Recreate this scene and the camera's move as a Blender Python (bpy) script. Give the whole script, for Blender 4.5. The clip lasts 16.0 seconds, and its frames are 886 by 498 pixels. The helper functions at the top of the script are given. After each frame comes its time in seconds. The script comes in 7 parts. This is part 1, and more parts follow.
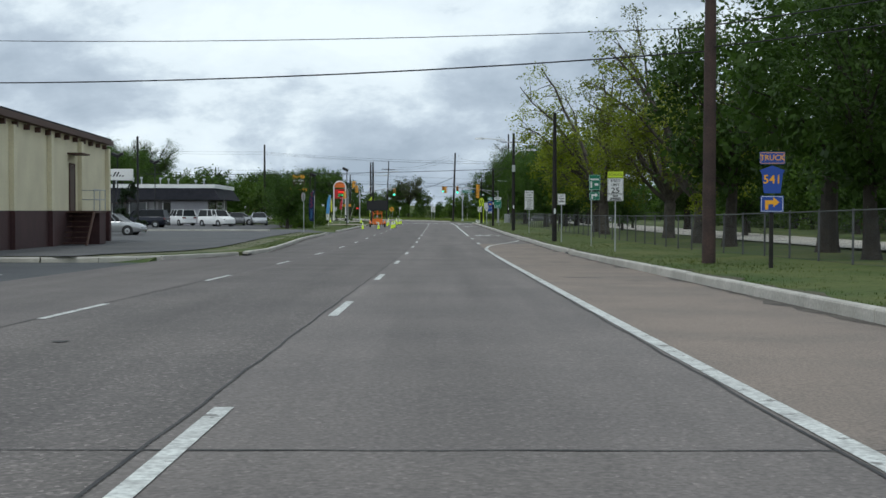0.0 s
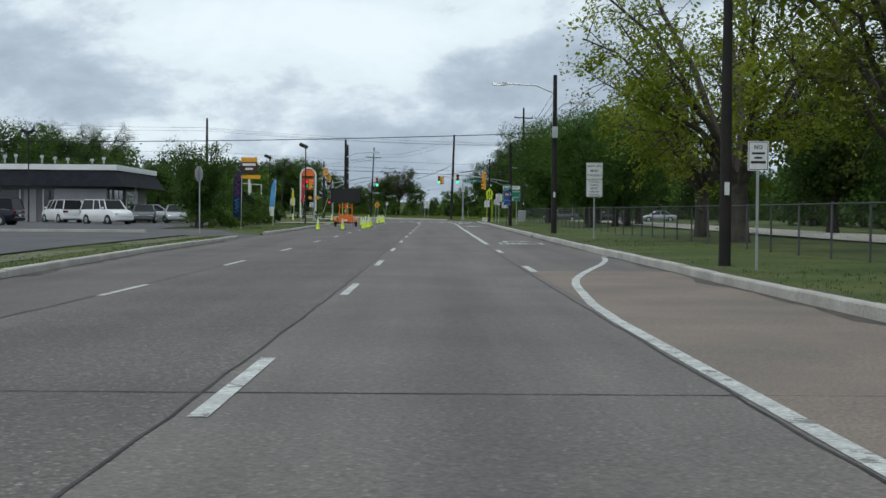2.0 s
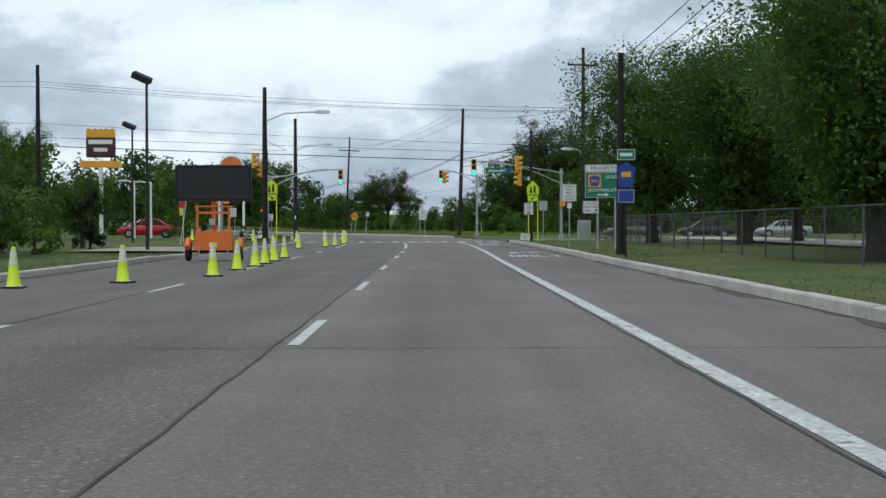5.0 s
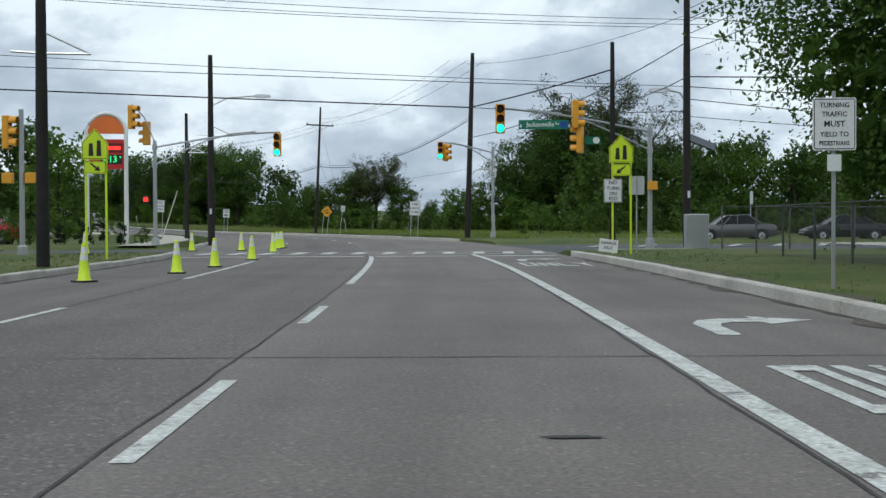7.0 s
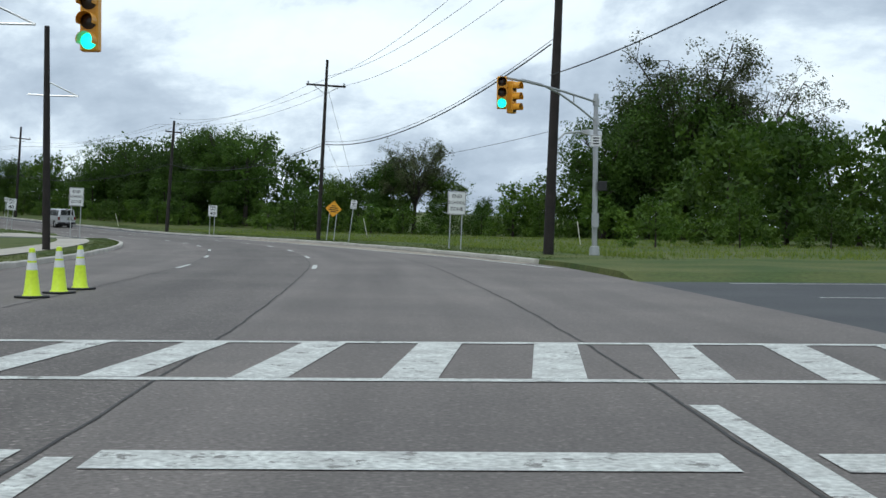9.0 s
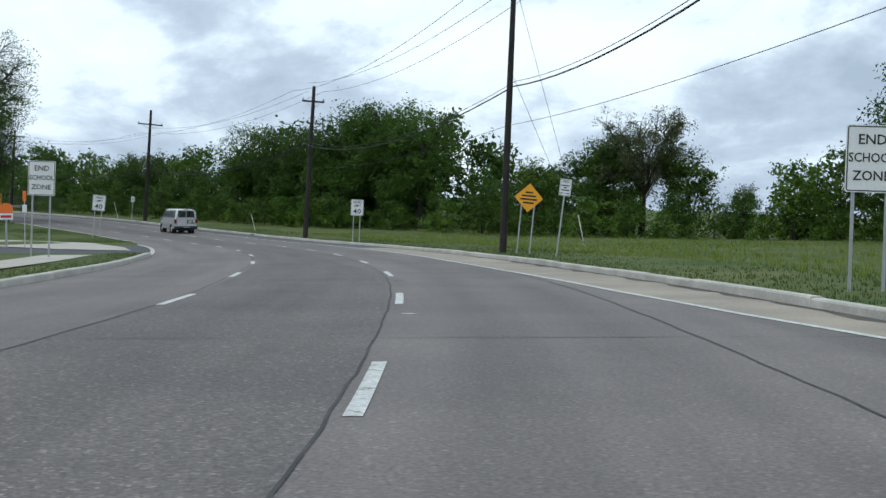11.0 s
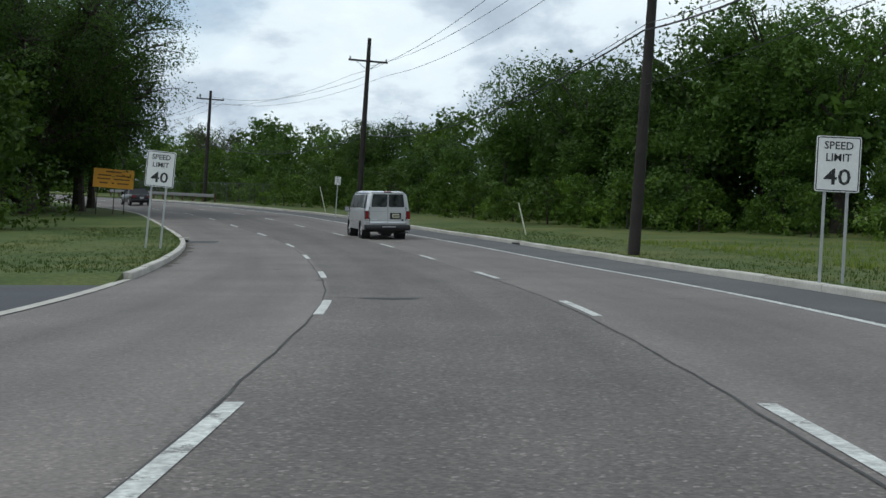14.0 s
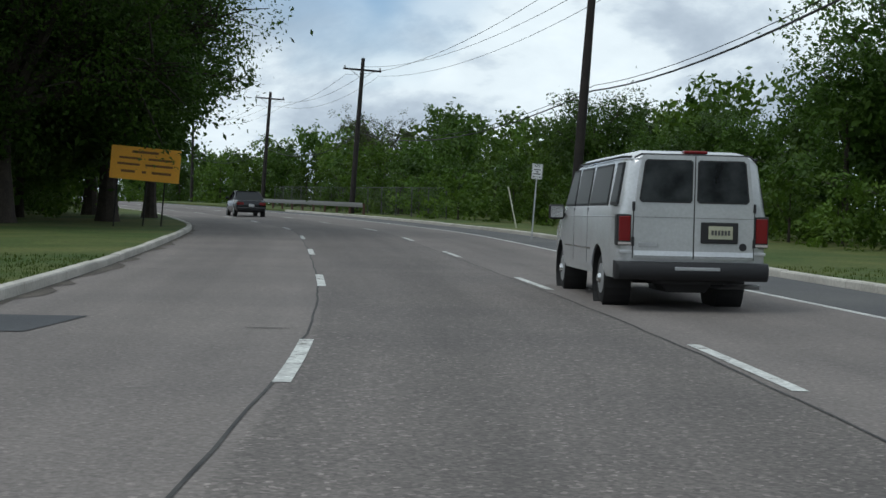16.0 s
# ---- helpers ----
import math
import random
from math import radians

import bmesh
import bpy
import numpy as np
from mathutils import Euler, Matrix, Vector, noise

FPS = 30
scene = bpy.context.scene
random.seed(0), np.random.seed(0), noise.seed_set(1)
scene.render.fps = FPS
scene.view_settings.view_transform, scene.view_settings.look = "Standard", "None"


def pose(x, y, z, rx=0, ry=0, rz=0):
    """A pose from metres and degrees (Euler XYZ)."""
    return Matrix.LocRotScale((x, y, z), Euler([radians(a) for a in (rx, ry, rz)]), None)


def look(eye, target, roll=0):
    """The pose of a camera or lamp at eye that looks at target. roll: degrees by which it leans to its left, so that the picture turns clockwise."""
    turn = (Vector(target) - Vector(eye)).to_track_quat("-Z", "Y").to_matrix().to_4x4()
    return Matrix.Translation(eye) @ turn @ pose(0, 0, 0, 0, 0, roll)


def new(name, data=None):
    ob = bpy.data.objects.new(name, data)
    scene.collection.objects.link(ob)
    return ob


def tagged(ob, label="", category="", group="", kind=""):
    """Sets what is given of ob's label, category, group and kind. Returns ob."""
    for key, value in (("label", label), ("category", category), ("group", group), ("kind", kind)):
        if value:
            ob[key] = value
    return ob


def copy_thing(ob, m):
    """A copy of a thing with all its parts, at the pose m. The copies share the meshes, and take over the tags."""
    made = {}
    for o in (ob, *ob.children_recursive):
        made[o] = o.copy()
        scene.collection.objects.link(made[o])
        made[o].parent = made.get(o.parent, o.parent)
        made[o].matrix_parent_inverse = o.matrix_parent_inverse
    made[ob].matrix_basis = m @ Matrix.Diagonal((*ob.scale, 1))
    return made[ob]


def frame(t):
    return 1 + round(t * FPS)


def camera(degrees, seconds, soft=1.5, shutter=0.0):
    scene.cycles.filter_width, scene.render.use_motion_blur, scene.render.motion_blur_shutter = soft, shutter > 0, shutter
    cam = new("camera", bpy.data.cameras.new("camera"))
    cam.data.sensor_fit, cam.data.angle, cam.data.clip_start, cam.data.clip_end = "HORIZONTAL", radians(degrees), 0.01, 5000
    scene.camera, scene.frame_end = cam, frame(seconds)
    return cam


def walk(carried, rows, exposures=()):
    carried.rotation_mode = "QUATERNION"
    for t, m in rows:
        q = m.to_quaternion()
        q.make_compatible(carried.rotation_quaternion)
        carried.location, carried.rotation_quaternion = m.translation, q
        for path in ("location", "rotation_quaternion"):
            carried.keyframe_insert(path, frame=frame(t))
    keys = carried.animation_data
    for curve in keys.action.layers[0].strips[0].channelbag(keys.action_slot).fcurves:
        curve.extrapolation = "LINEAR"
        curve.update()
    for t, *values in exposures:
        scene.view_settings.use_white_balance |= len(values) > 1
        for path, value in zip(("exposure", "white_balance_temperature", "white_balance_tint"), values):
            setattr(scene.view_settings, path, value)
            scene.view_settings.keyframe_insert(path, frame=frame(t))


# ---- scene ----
cam = camera(36.99, 16.0, soft=1.5)
walk(cam, [
    (0, look((-0.000, -0.000, 1.860), (0.100, 9.995, 1.573), 0.12)),
    (0.5, look((0.055, 11.337, 1.725), (0.181, 21.331, 1.397), 0.37)),
    (1, look((0.149, 22.551, 1.592), (0.287, 32.545, 1.287), 0.34)),
    (1.5, look((0.292, 33.728, 1.464), (0.438, 43.722, 1.137), 0.28)),
    (2, look((0.367, 44.838, 1.346), (0.505, 54.833, 1.055), 0.43)),
    (2.5, look((0.447, 55.899, 1.250), (0.562, 65.895, 0.970), -0.04)),
    (3, look((0.494, 66.722, 1.189), (0.596, 76.720, 0.989), 0.08)),
    (3.5, look((0.524, 77.487, 1.159), (0.613, 87.484, 0.941), 0.23)),
    (4, look((0.565, 88.124, 1.147), (0.675, 98.121, 0.961), 0.19)),
    (4.2, look((0.609, 92.323, 1.145), (0.723, 102.321, 0.964), -0.03)),
    (4.72, look((0.697, 103.128, 1.142), (0.831, 113.126, 0.960), -0.07)),
    (5.25, look((0.817, 113.461, 1.141), (0.970, 123.458, 0.958), -0.11)),
    (5.78, look((0.946, 123.577, 1.140), (1.112, 133.574, 0.958), -0.16)),
    (6.3, look((1.064, 133.735, 1.140), (1.228, 143.732, 0.957), -0.20)),
    (6.5, look((1.113, 137.655, 1.140), (1.272, 147.651, 0.914), -0.25)),
    (7, look((1.203, 147.420, 1.140), (1.353, 157.417, 0.939), -0.21)),
    (7.5, look((1.343, 157.280, 1.140), (1.443, 167.278, 0.920), 0.39)),
    (8, look((1.439, 167.114, 1.140), (1.459, 177.112, 0.959), 0.91)),
    (8.2, look((1.449, 171.026, 1.140), (1.428, 181.025, 0.980), 1.00)),
    (8.72, look((1.496, 180.957, 1.140), (1.345, 190.954, 0.971), 0.69)),
    (9.25, look((1.348, 190.413, 1.140), (0.979, 200.404, 0.963), 0.39)),
    (9.78, look((0.812, 199.813, 1.140), (0.125, 209.788, 0.954), 0.08)),
    (10.3, look((-0.309, 209.580, 1.140), (-1.426, 219.516, 0.945), -0.22)),
    (10.5, look((-0.792, 213.455, 1.140), (-2.094, 223.367, 0.908), -0.31)),
    (11, look((-2.280, 223.033, 1.140), (-4.045, 232.875, 0.969), -0.10)),
    (11.5, look((-4.204, 232.400, 1.140), (-6.413, 242.152, 0.998), 0.55)),
    (12, look((-6.518, 241.500, 1.140), (-9.119, 251.153, 0.957), 0.71)),
    (12.5, look((-9.081, 250.456, 1.140), (-12.024, 260.012, 0.966), 0.15)),
    (13, look((-11.933, 259.221, 1.141), (-15.197, 268.671, 0.928), -0.38)),
    (13.5, look((-15.195, 268.113, 1.142), (-18.770, 277.449, 0.903), 0.45)),
    (14, look((-18.897, 276.930, 1.146), (-22.780, 286.144, 0.973), 0.41)),
    (14.5, look((-22.814, 285.765, 1.114), (-27.018, 294.836, 0.885), 0.90)),
    (15, look((-26.958, 294.525, 1.069), (-31.529, 303.420, 1.073), 0.76)),
    (15.5, look((-31.630, 302.868, 1.157), (-36.522, 311.590, 1.112), 0.96)),
    (16, look((-36.394, 311.065, 1.333), (-41.636, 319.581, 1.300), 1.28)),
], [(0, 0.02, 6120, 5), (1.2, -0.03, 6120, 5), (2.5, -0.07, 6120, 5), (4.2, 0.02, 6120, 5), (8.2, 0.08, 6100, 5), (10.3, 0.22, 5900, 5), (11.5, 0.17, 5950, 5), (12.5, 0.1, 6050, 5), (16, 0.0, 6150, 5)])


# ---- light ----
world = bpy.data.worlds.new("overcast")
scene.world = world
world.use_nodes = True


def sky_nodes():
    nt = world.node_tree
    nt.nodes.clear()
    n = nt.nodes.new
    out, bg = n("ShaderNodeOutputWorld"), n("ShaderNodeBackground")
    sky = n("ShaderNodeTexSky")
    sky.sky_type, sky.sun_disc = "NISHITA", False
    sky.sun_elevation, sky.sun_rotation = radians(58), radians(150)
    co = n("ShaderNodeTexCoord")
    sep = n("ShaderNodeSeparateXYZ")
    nt.links.new(co.outputs["Generated"], sep.inputs[0])
    # flat cloud layer: direction divided by its height over the horizon
    up = n("ShaderNodeMath")
    up.operation, up.inputs[1].default_value = "MAXIMUM", 0.0
    nt.links.new(sep.outputs[2], up.inputs[0])
    add = n("ShaderNodeMath")
    add.operation, add.inputs[1].default_value = "ADD", 0.44
    nt.links.new(up.outputs[0], add.inputs[0])
    comb = n("ShaderNodeCombineXYZ")
    for k in (0, 1):
        d = n("ShaderNodeMath")
        d.operation = "DIVIDE"
        nt.links.new(sep.outputs[k], d.inputs[0])
        nt.links.new(add.outputs[0], d.inputs[1])
        nt.links.new(d.outputs[0], comb.inputs[k])
    comb.inputs[2].default_value = 3.7
    drift = n("ShaderNodeVectorMath")
    drift.operation, drift.inputs[1].default_value = "ADD", (0.45, 0.0, 0.0)
    nt.links.new(comb.outputs[0], drift.inputs[0])

    def fbm(scale, detail, rough, dist=0.0):
        t = n("ShaderNodeTexNoise")
        t.inputs["Scale"].default_value, t.inputs["Detail"].default_value = scale, detail
        t.inputs["Roughness"].default_value, t.inputs["Distortion"].default_value = rough, dist
        nt.links.new(drift.outputs[0], t.inputs["Vector"])
        return t

    def ramp(src, stops):
        r = n("ShaderNodeValToRGB")
        while len(r.color_ramp.elements) < len(stops):
            r.color_ramp.elements.new(0.5)
        for e, (p, c) in zip(r.color_ramp.elements, stops):
            e.position, e.color = p, (*c, 1)
        nt.links.new(src, r.inputs[0])
        return r

    tone = ramp(fbm(3.1, 11, 0.58, 0.2).outputs[0], [(0.35, (0.433, 0.495, 0.579)), (0.44, (0.552, 0.615, 0.700)), (0.49, (0.690, 0.755, 0.827)), (0.54, (0.885, 0.943, 0.985)), (0.65, (0.985, 1.040, 1.070))])
    gaps = ramp(fbm(0.9, 5, 0.5).outputs[0], [(0.66, (0, 0, 0)), (0.74, (1, 1, 1))])
    blue = n("ShaderNodeMix")
    blue.data_type = "RGBA"
    scaled = n("ShaderNodeVectorMath")
    scaled.operation, scaled.inputs["Scale"].default_value = "SCALE", 0.12
    nt.links.new(sky.outputs[0], scaled.inputs[0])
    nt.links.new(gaps.outputs[0], blue.inputs["Factor"])
    nt.links.new(tone.outputs[0], blue.inputs["A"])
    nt.links.new(scaled.outputs[0], blue.inputs["B"])
    nt.links.new(blue.outputs["Result"], bg.inputs[0])
    bg.inputs[1].default_value = 0.94
    nt.links.new(bg.outputs[0], out.inputs[0])


sky_nodes()
sun = new("sun", bpy.data.lights.new("sun", "SUN"))
sun.data.energy, sun.data.angle, sun.data.color = 1.0, radians(14), (1.0, 0.96, 0.9)
sun.matrix_world = look((0, 0, 60), (18, 32, 0))


# ---- materials ----
def material(name, base, other=None, rough=0.8, metal=0.0, scale=3.0, fine=40.0, bump=0.1, mix=0.5, spread=0.15, spots=None):
    """Two tones of a surface in coarse stains and fine grain, with relief, and a slight change from piece to piece."""
    m = bpy.data.materials.new(name)
    m.use_nodes = True
    nt = m.node_tree
    n, link = nt.nodes.new, nt.links.new
    b = nt.nodes["Principled BSDF"]
    b.inputs["Roughness"].default_value, b.inputs["Metallic"].default_value = rough, metal
    other = other or tuple(min(1.0, c * (1 - spread)) for c in base)
    co = n("ShaderNodeTexCoord")
    big, small = n("ShaderNodeTexNoise"), n("ShaderNodeTexNoise")
    for t, s, d in ((big, scale, 4), (small, fine, 3)):
        t.inputs["Scale"].default_value, t.inputs["Detail"].default_value = s, d
        link(co.outputs["Object"], t.inputs["Vector"])
    mx = n("ShaderNodeMix")
    mx.data_type = "RGBA"
    mx.inputs["A"].default_value, mx.inputs["B"].default_value = (*base, 1), (*other, 1)
    mr = n("ShaderNodeMapRange")
    mr.inputs["From Min"].default_value, mr.inputs["From Max"].default_value = 0.35, 0.65
    link(big.outputs[0], mr.inputs[0])
    link(mr.outputs[0], mx.inputs["Factor"])
    hsv = n("ShaderNodeHueSaturation")
    vr = n("ShaderNodeMapRange")
    vr.inputs["From Min"].default_value, vr.inputs["From Max"].default_value = 0.3, 0.7
    vr.inputs["To Min"].default_value, vr.inputs["To Max"].default_value = 1 - mix * 0.5, 1 + mix * 0.5
    link(small.outputs[0], vr.inputs[0])
    link(vr.outputs[0], hsv.inputs["Value"])
    link(mx.outputs["Result"], hsv.inputs["Color"])
    link(hsv.outputs[0], b.inputs["Base Color"])
    if bump:
        bp = n("ShaderNodeBump")
        bp.inputs["Strength"].default_value, bp.inputs["Distance"].default_value = bump, 0.02
        link(small.outputs[0], bp.inputs["Height"])
        link(bp.outputs[0], b.inputs["Normal"])
    return m


def plain(name, base, rough=0.5, metal=0.0, emit=0.0):
    m = material(name, base, rough=rough, metal=metal, scale=1.3, fine=25, bump=0.02, mix=0.12, spread=0.1)
    if emit:
        b = m.node_tree.nodes["Principled BSDF"]
        b.inputs["Emission Color"].default_value, b.inputs["Emission Strength"].default_value = (*base, 1), emit
    return m


def foliage(name, dark, light, shine=0.5):
    m = bpy.data.materials.new(name)
    m.use_nodes = True
    nt = m.node_tree
    n, link = nt.nodes.new, nt.links.new
    b = nt.nodes["Principled BSDF"]
    geo, co, noi, r = n("ShaderNodeNewGeometry"), n("ShaderNodeTexCoord"), n("ShaderNodeTexNoise"), n("ShaderNodeMix")
    info = n("ShaderNodeObjectInfo")
    noi.inputs["Scale"].default_value, noi.inputs["Detail"].default_value = 0.45, 3
    link(co.outputs["Object"], noi.inputs["Vector"])
    f = n("ShaderNodeMath")
    f.operation = "MULTIPLY_ADD"
    f.inputs[1].default_value = 0.3
    link(geo.outputs["Random Per Island"], f.inputs[0])
    g = n("ShaderNodeMapRange")
    g.inputs["From Min"].default_value, g.inputs["From Max"].default_value, g.inputs["To Max"].default_value = 0.35, 0.68, 0.6
    link(noi.outputs[0], g.inputs[0])
    link(g.outputs[0], f.inputs[2])
    r.data_type = "RGBA"
    r.inputs["A"].default_value, r.inputs["B"].default_value = (*dark, 1), (*light, 1)
    link(f.outputs[0], r.inputs["Factor"])
    h = n("ShaderNodeHueSaturation")
    v = n("ShaderNodeMapRange")
    v.inputs["To Min"].default_value, v.inputs["To Max"].default_value = 0.7, 1.35
    link(info.outputs["Random"], v.inputs[0])
    link(v.outputs[0], h.inputs["Value"])
    link(r.outputs["Result"], h.inputs["Color"])
    link(h.outputs[0], b.inputs["Base Color"])
    b.inputs["Roughness"].default_value = shine
    b.inputs["Specular IOR Level"].default_value = 0.22
    h.inputs["Saturation"].default_value = 1.1
    tr, ad = n("ShaderNodeBsdfTranslucent"), n("ShaderNodeMixShader")
    link(h.outputs[0], tr.inputs[0])
    ad.inputs[0].default_value = 0.42
    link(b.outputs[0], ad.inputs[1])
    link(tr.outputs[0], ad.inputs[2])
    link(ad.outputs[0], nt.nodes["Material Output"].inputs[0])
    return m


def glass_dark(name, base=(0.02, 0.022, 0.025)):
    m = plain(name, base, rough=0.06)
    m.node_tree.nodes["Principled BSDF"].inputs["Specular IOR Level"].default_value = 0.7
    return m


CONCRETE = material("road concrete", (0.154, 0.135, 0.124), (0.124, 0.109, 0.102), rough=0.92, scale=0.35, fine=30, bump=0.1, mix=0.45)


def lane_wear(m):
    """Broad darker bands down the lanes, worn by traffic, and coarse aggregate."""
    nt = m.node_tree
    n, link = nt.nodes.new, nt.links.new
    b = nt.nodes["Principled BSDF"]
    src = b.inputs["Base Color"].links[0].from_socket
    uv, sep = n("ShaderNodeUVMap"), n("ShaderNodeSeparateXYZ")
    link(uv.outputs[0], sep.inputs[0])
    wav = n("ShaderNodeMath")
    wav.operation, wav.inputs[1].default_value = "MULTIPLY", 2 * math.pi / 3.5
    link(sep.outputs[0], wav.inputs[0])
    cs = n("ShaderNodeMath")
    cs.operation = "COSINE"
    link(wav.outputs[0], cs.inputs[0])
    long = n("ShaderNodeTexNoise")
    long.inputs["Scale"].default_value, long.inputs["Detail"].default_value = 1.0, 4
    mp = n("ShaderNodeMapping")
    mp.inputs["Scale"].default_value = (1.3, 0.06, 1)
    link(uv.outputs[0], mp.inputs[0])
    link(mp.outputs[0], long.inputs["Vector"])
    a = n("ShaderNodeMath")
    a.operation, a.inputs[1].default_value, a.inputs[2].default_value = "MULTIPLY_ADD", 0.06, 0.62
    link(cs.outputs[0], a.inputs[0])
    c = n("ShaderNodeMath")
    c.operation, c.inputs[1].default_value = "MULTIPLY_ADD", 0.75
    link(long.outputs[0], c.inputs[0])
    link(a.outputs[0], c.inputs[2])
    spk = n("ShaderNodeTexVoronoi")
    spk.inputs["Scale"].default_value = 38
    co = n("ShaderNodeTexCoord")
    link(co.outputs["Object"], spk.inputs["Vector"])
    sr = n("ShaderNodeMapRange")
    sr.inputs["From Min"].default_value, sr.inputs["From Max"].default_value = 0.0, 1.0
    sr.inputs["To Min"].default_value, sr.inputs["To Max"].default_value = 0.76, 1.2
    sp = n("ShaderNodeSeparateColor")
    link(spk.outputs["Color"], sp.inputs[0])
    link(sp.outputs[0], sr.inputs[0])
    # scattered pale stones of the aggregate
    st = n("ShaderNodeMapRange")
    st.inputs["From Min"].default_value, st.inputs["From Max"].default_value = 0.88, 0.97
    st.inputs["To Min"].default_value, st.inputs["To Max"].default_value = 1.0, 1.8
    link(sp.outputs[1], st.inputs[0])
    # the scoured passing lane shows its stones most, the others are smoother
    bare = n("ShaderNodeMath")
    bare.operation = "COMPARE"
    bare.inputs[1].default_value, bare.inputs[2].default_value = -1.7, 1.72
    link(sep.outputs[0], bare.inputs[0])
    show = n("ShaderNodeMath")
    show.operation, show.inputs[1].default_value, show.inputs[2].default_value = "MULTIPLY_ADD", 0.6, 0.45
    link(bare.outputs[0], show.inputs[0])
    stones = n("ShaderNodeMath")
    stones.operation = "MULTIPLY"
    link(sr.outputs[0], stones.inputs[0])
    link(st.outputs[0], stones.inputs[1])
    part_of = n("ShaderNodeMix")
    part_of.inputs["A"].default_value = 1.0
    link(show.outputs[0], part_of.inputs["Factor"])
    link(stones.outputs[0], part_of.inputs["B"])
    d = n("ShaderNodeMath")
    d.operation = "MULTIPLY"
    link(c.outputs[0], d.inputs[0])
    link(part_of.outputs["Result"], d.inputs[1])
    # each lane was cast and worn on its own: the passing lane is darkest, the outer one pale beyond the crossing
    def between(src, a, b, low, high):
        q = n("ShaderNodeMapRange")
        q.inputs["From Min"].default_value, q.inputs["From Max"].default_value = a, b
        q.inputs["To Min"].default_value, q.inputs["To Max"].default_value = low, high
        link(src, q.inputs[0])
        return q.outputs[0]

    inner, outer, beyond = between(sep.outputs[0], -0.04, 0.04, 0.8, 1.0), between(sep.outputs[0], -3.44, -3.36, 1.0, 0.0), between(sep.outputs[1], 192, 214, 0.03, 0.24)
    lane = n("ShaderNodeMath")
    lane.operation = "MULTIPLY_ADD"
    link(outer, lane.inputs[0])
    link(beyond, lane.inputs[1])
    link(inner, lane.inputs[2])
    e = n("ShaderNodeMath")
    e.operation = "MULTIPLY"
    link(d.outputs[0], e.inputs[0])
    link(lane.outputs[0], e.inputs[1])
    h = n("ShaderNodeHueSaturation")
    link(e.outputs[0], h.inputs["Value"])
    link(src, h.inputs["Color"])
    link(h.outputs[0], b.inputs["Base Color"])


lane_wear(CONCRETE)
SHOULDER = material("sandy shoulder", (0.225, 0.18, 0.148), (0.172, 0.142, 0.12), rough=0.95, scale=0.5, fine=40, bump=0.3, mix=0.6)
ASPHALT = material("old asphalt", (0.068, 0.068, 0.071), (0.094, 0.092, 0.09), rough=0.9, scale=0.3, fine=35, bump=0.3, mix=0.4)
FRESH = material("dark asphalt", (0.042, 0.044, 0.05), (0.06, 0.062, 0.066), rough=0.85, scale=0.4, fine=35, bump=0.3, mix=0.4)
KERB = material("kerb concrete", (0.50, 0.475, 0.43), (0.37, 0.35, 0.31), rough=0.9, scale=0.9, fine=20, bump=0.3, mix=0.3)
WALKWAY = material("pavement concrete", (0.42, 0.39, 0.34), (0.35, 0.32, 0.27), rough=0.9, scale=0.5, fine=20, bump=0.2, mix=0.25)
PAINT = material("road paint white", (0.56, 0.57, 0.54), (0.42, 0.42, 0.40), rough=0.75, scale=3.5, fine=22, bump=0.2, mix=0.6)


def worn(m, under):
    """Bare patches where the paint has gone."""
    nt = m.node_tree
    n, link = nt.nodes.new, nt.links.new
    b = nt.nodes["Principled BSDF"]
    src = b.inputs["Base Color"].links[0].from_socket
    co, t, r, mx = n("ShaderNodeTexCoord"), n("ShaderNodeTexNoise"), n("ShaderNodeMapRange"), n("ShaderNodeMix")
    t.inputs["Scale"].default_value, t.inputs["Detail"].default_value, t.inputs["Roughness"].default_value = 3.2, 8, 0.72
    r.inputs["From Min"].default_value, r.inputs["From Max"].default_value = 0.575, 0.61
    r.inputs["To Max"].default_value = 0.93
    mx.data_type = "RGBA"
    mx.inputs["B"].default_value = (*under, 1)
    link(co.outputs["Object"], t.inputs["Vector"])
    link(t.outputs[0], r.inputs[0])
    link(r.outputs[0], mx.inputs["Factor"])
    link(src, mx.inputs["A"])
    link(mx.outputs["Result"], b.inputs["Base Color"])


worn(PAINT, (0.165, 0.158, 0.145))
TAR = material("tar joint", (0.018, 0.017, 0.017), (0.05, 0.047, 0.044), rough=0.8, scale=1.5, fine=30, bump=0.2)
GRASS = material("grass ground", (0.043, 0.074, 0.014), (0.098, 0.108, 0.030), rough=0.95, scale=0.3, fine=9, bump=0.6, mix=0.6)
BLADES = foliage("grass blades", (0.034, 0.062, 0.013), (0.105, 0.125, 0.034), 0.7)
DRY = material("dry verge soil", (0.15, 0.14, 0.08), (0.09, 0.105, 0.045), rough=0.95, scale=0.8, fine=25, bump=0.5, mix=0.6)
FIELD_BLADES = foliage("field grass blades", (0.085, 0.135, 0.024), (0.23, 0.26, 0.07), 0.7)
for m in (GRASS, BLADES, FIELD_BLADES):
    m.node_tree.nodes["Principled BSDF"].inputs["Specular IOR Level"].default_value = 0.25
LEAF_DARK = foliage("dark leaves", (0.029, 0.058, 0.014), (0.090, 0.150, 0.032))
LEAF_MID = foliage("mid leaves", (0.039, 0.078, 0.016), (0.120, 0.180, 0.038))
LEAF_PLANE = foliage("plane leaves", (0.075, 0.105, 0.014), (0.27, 0.30, 0.05))
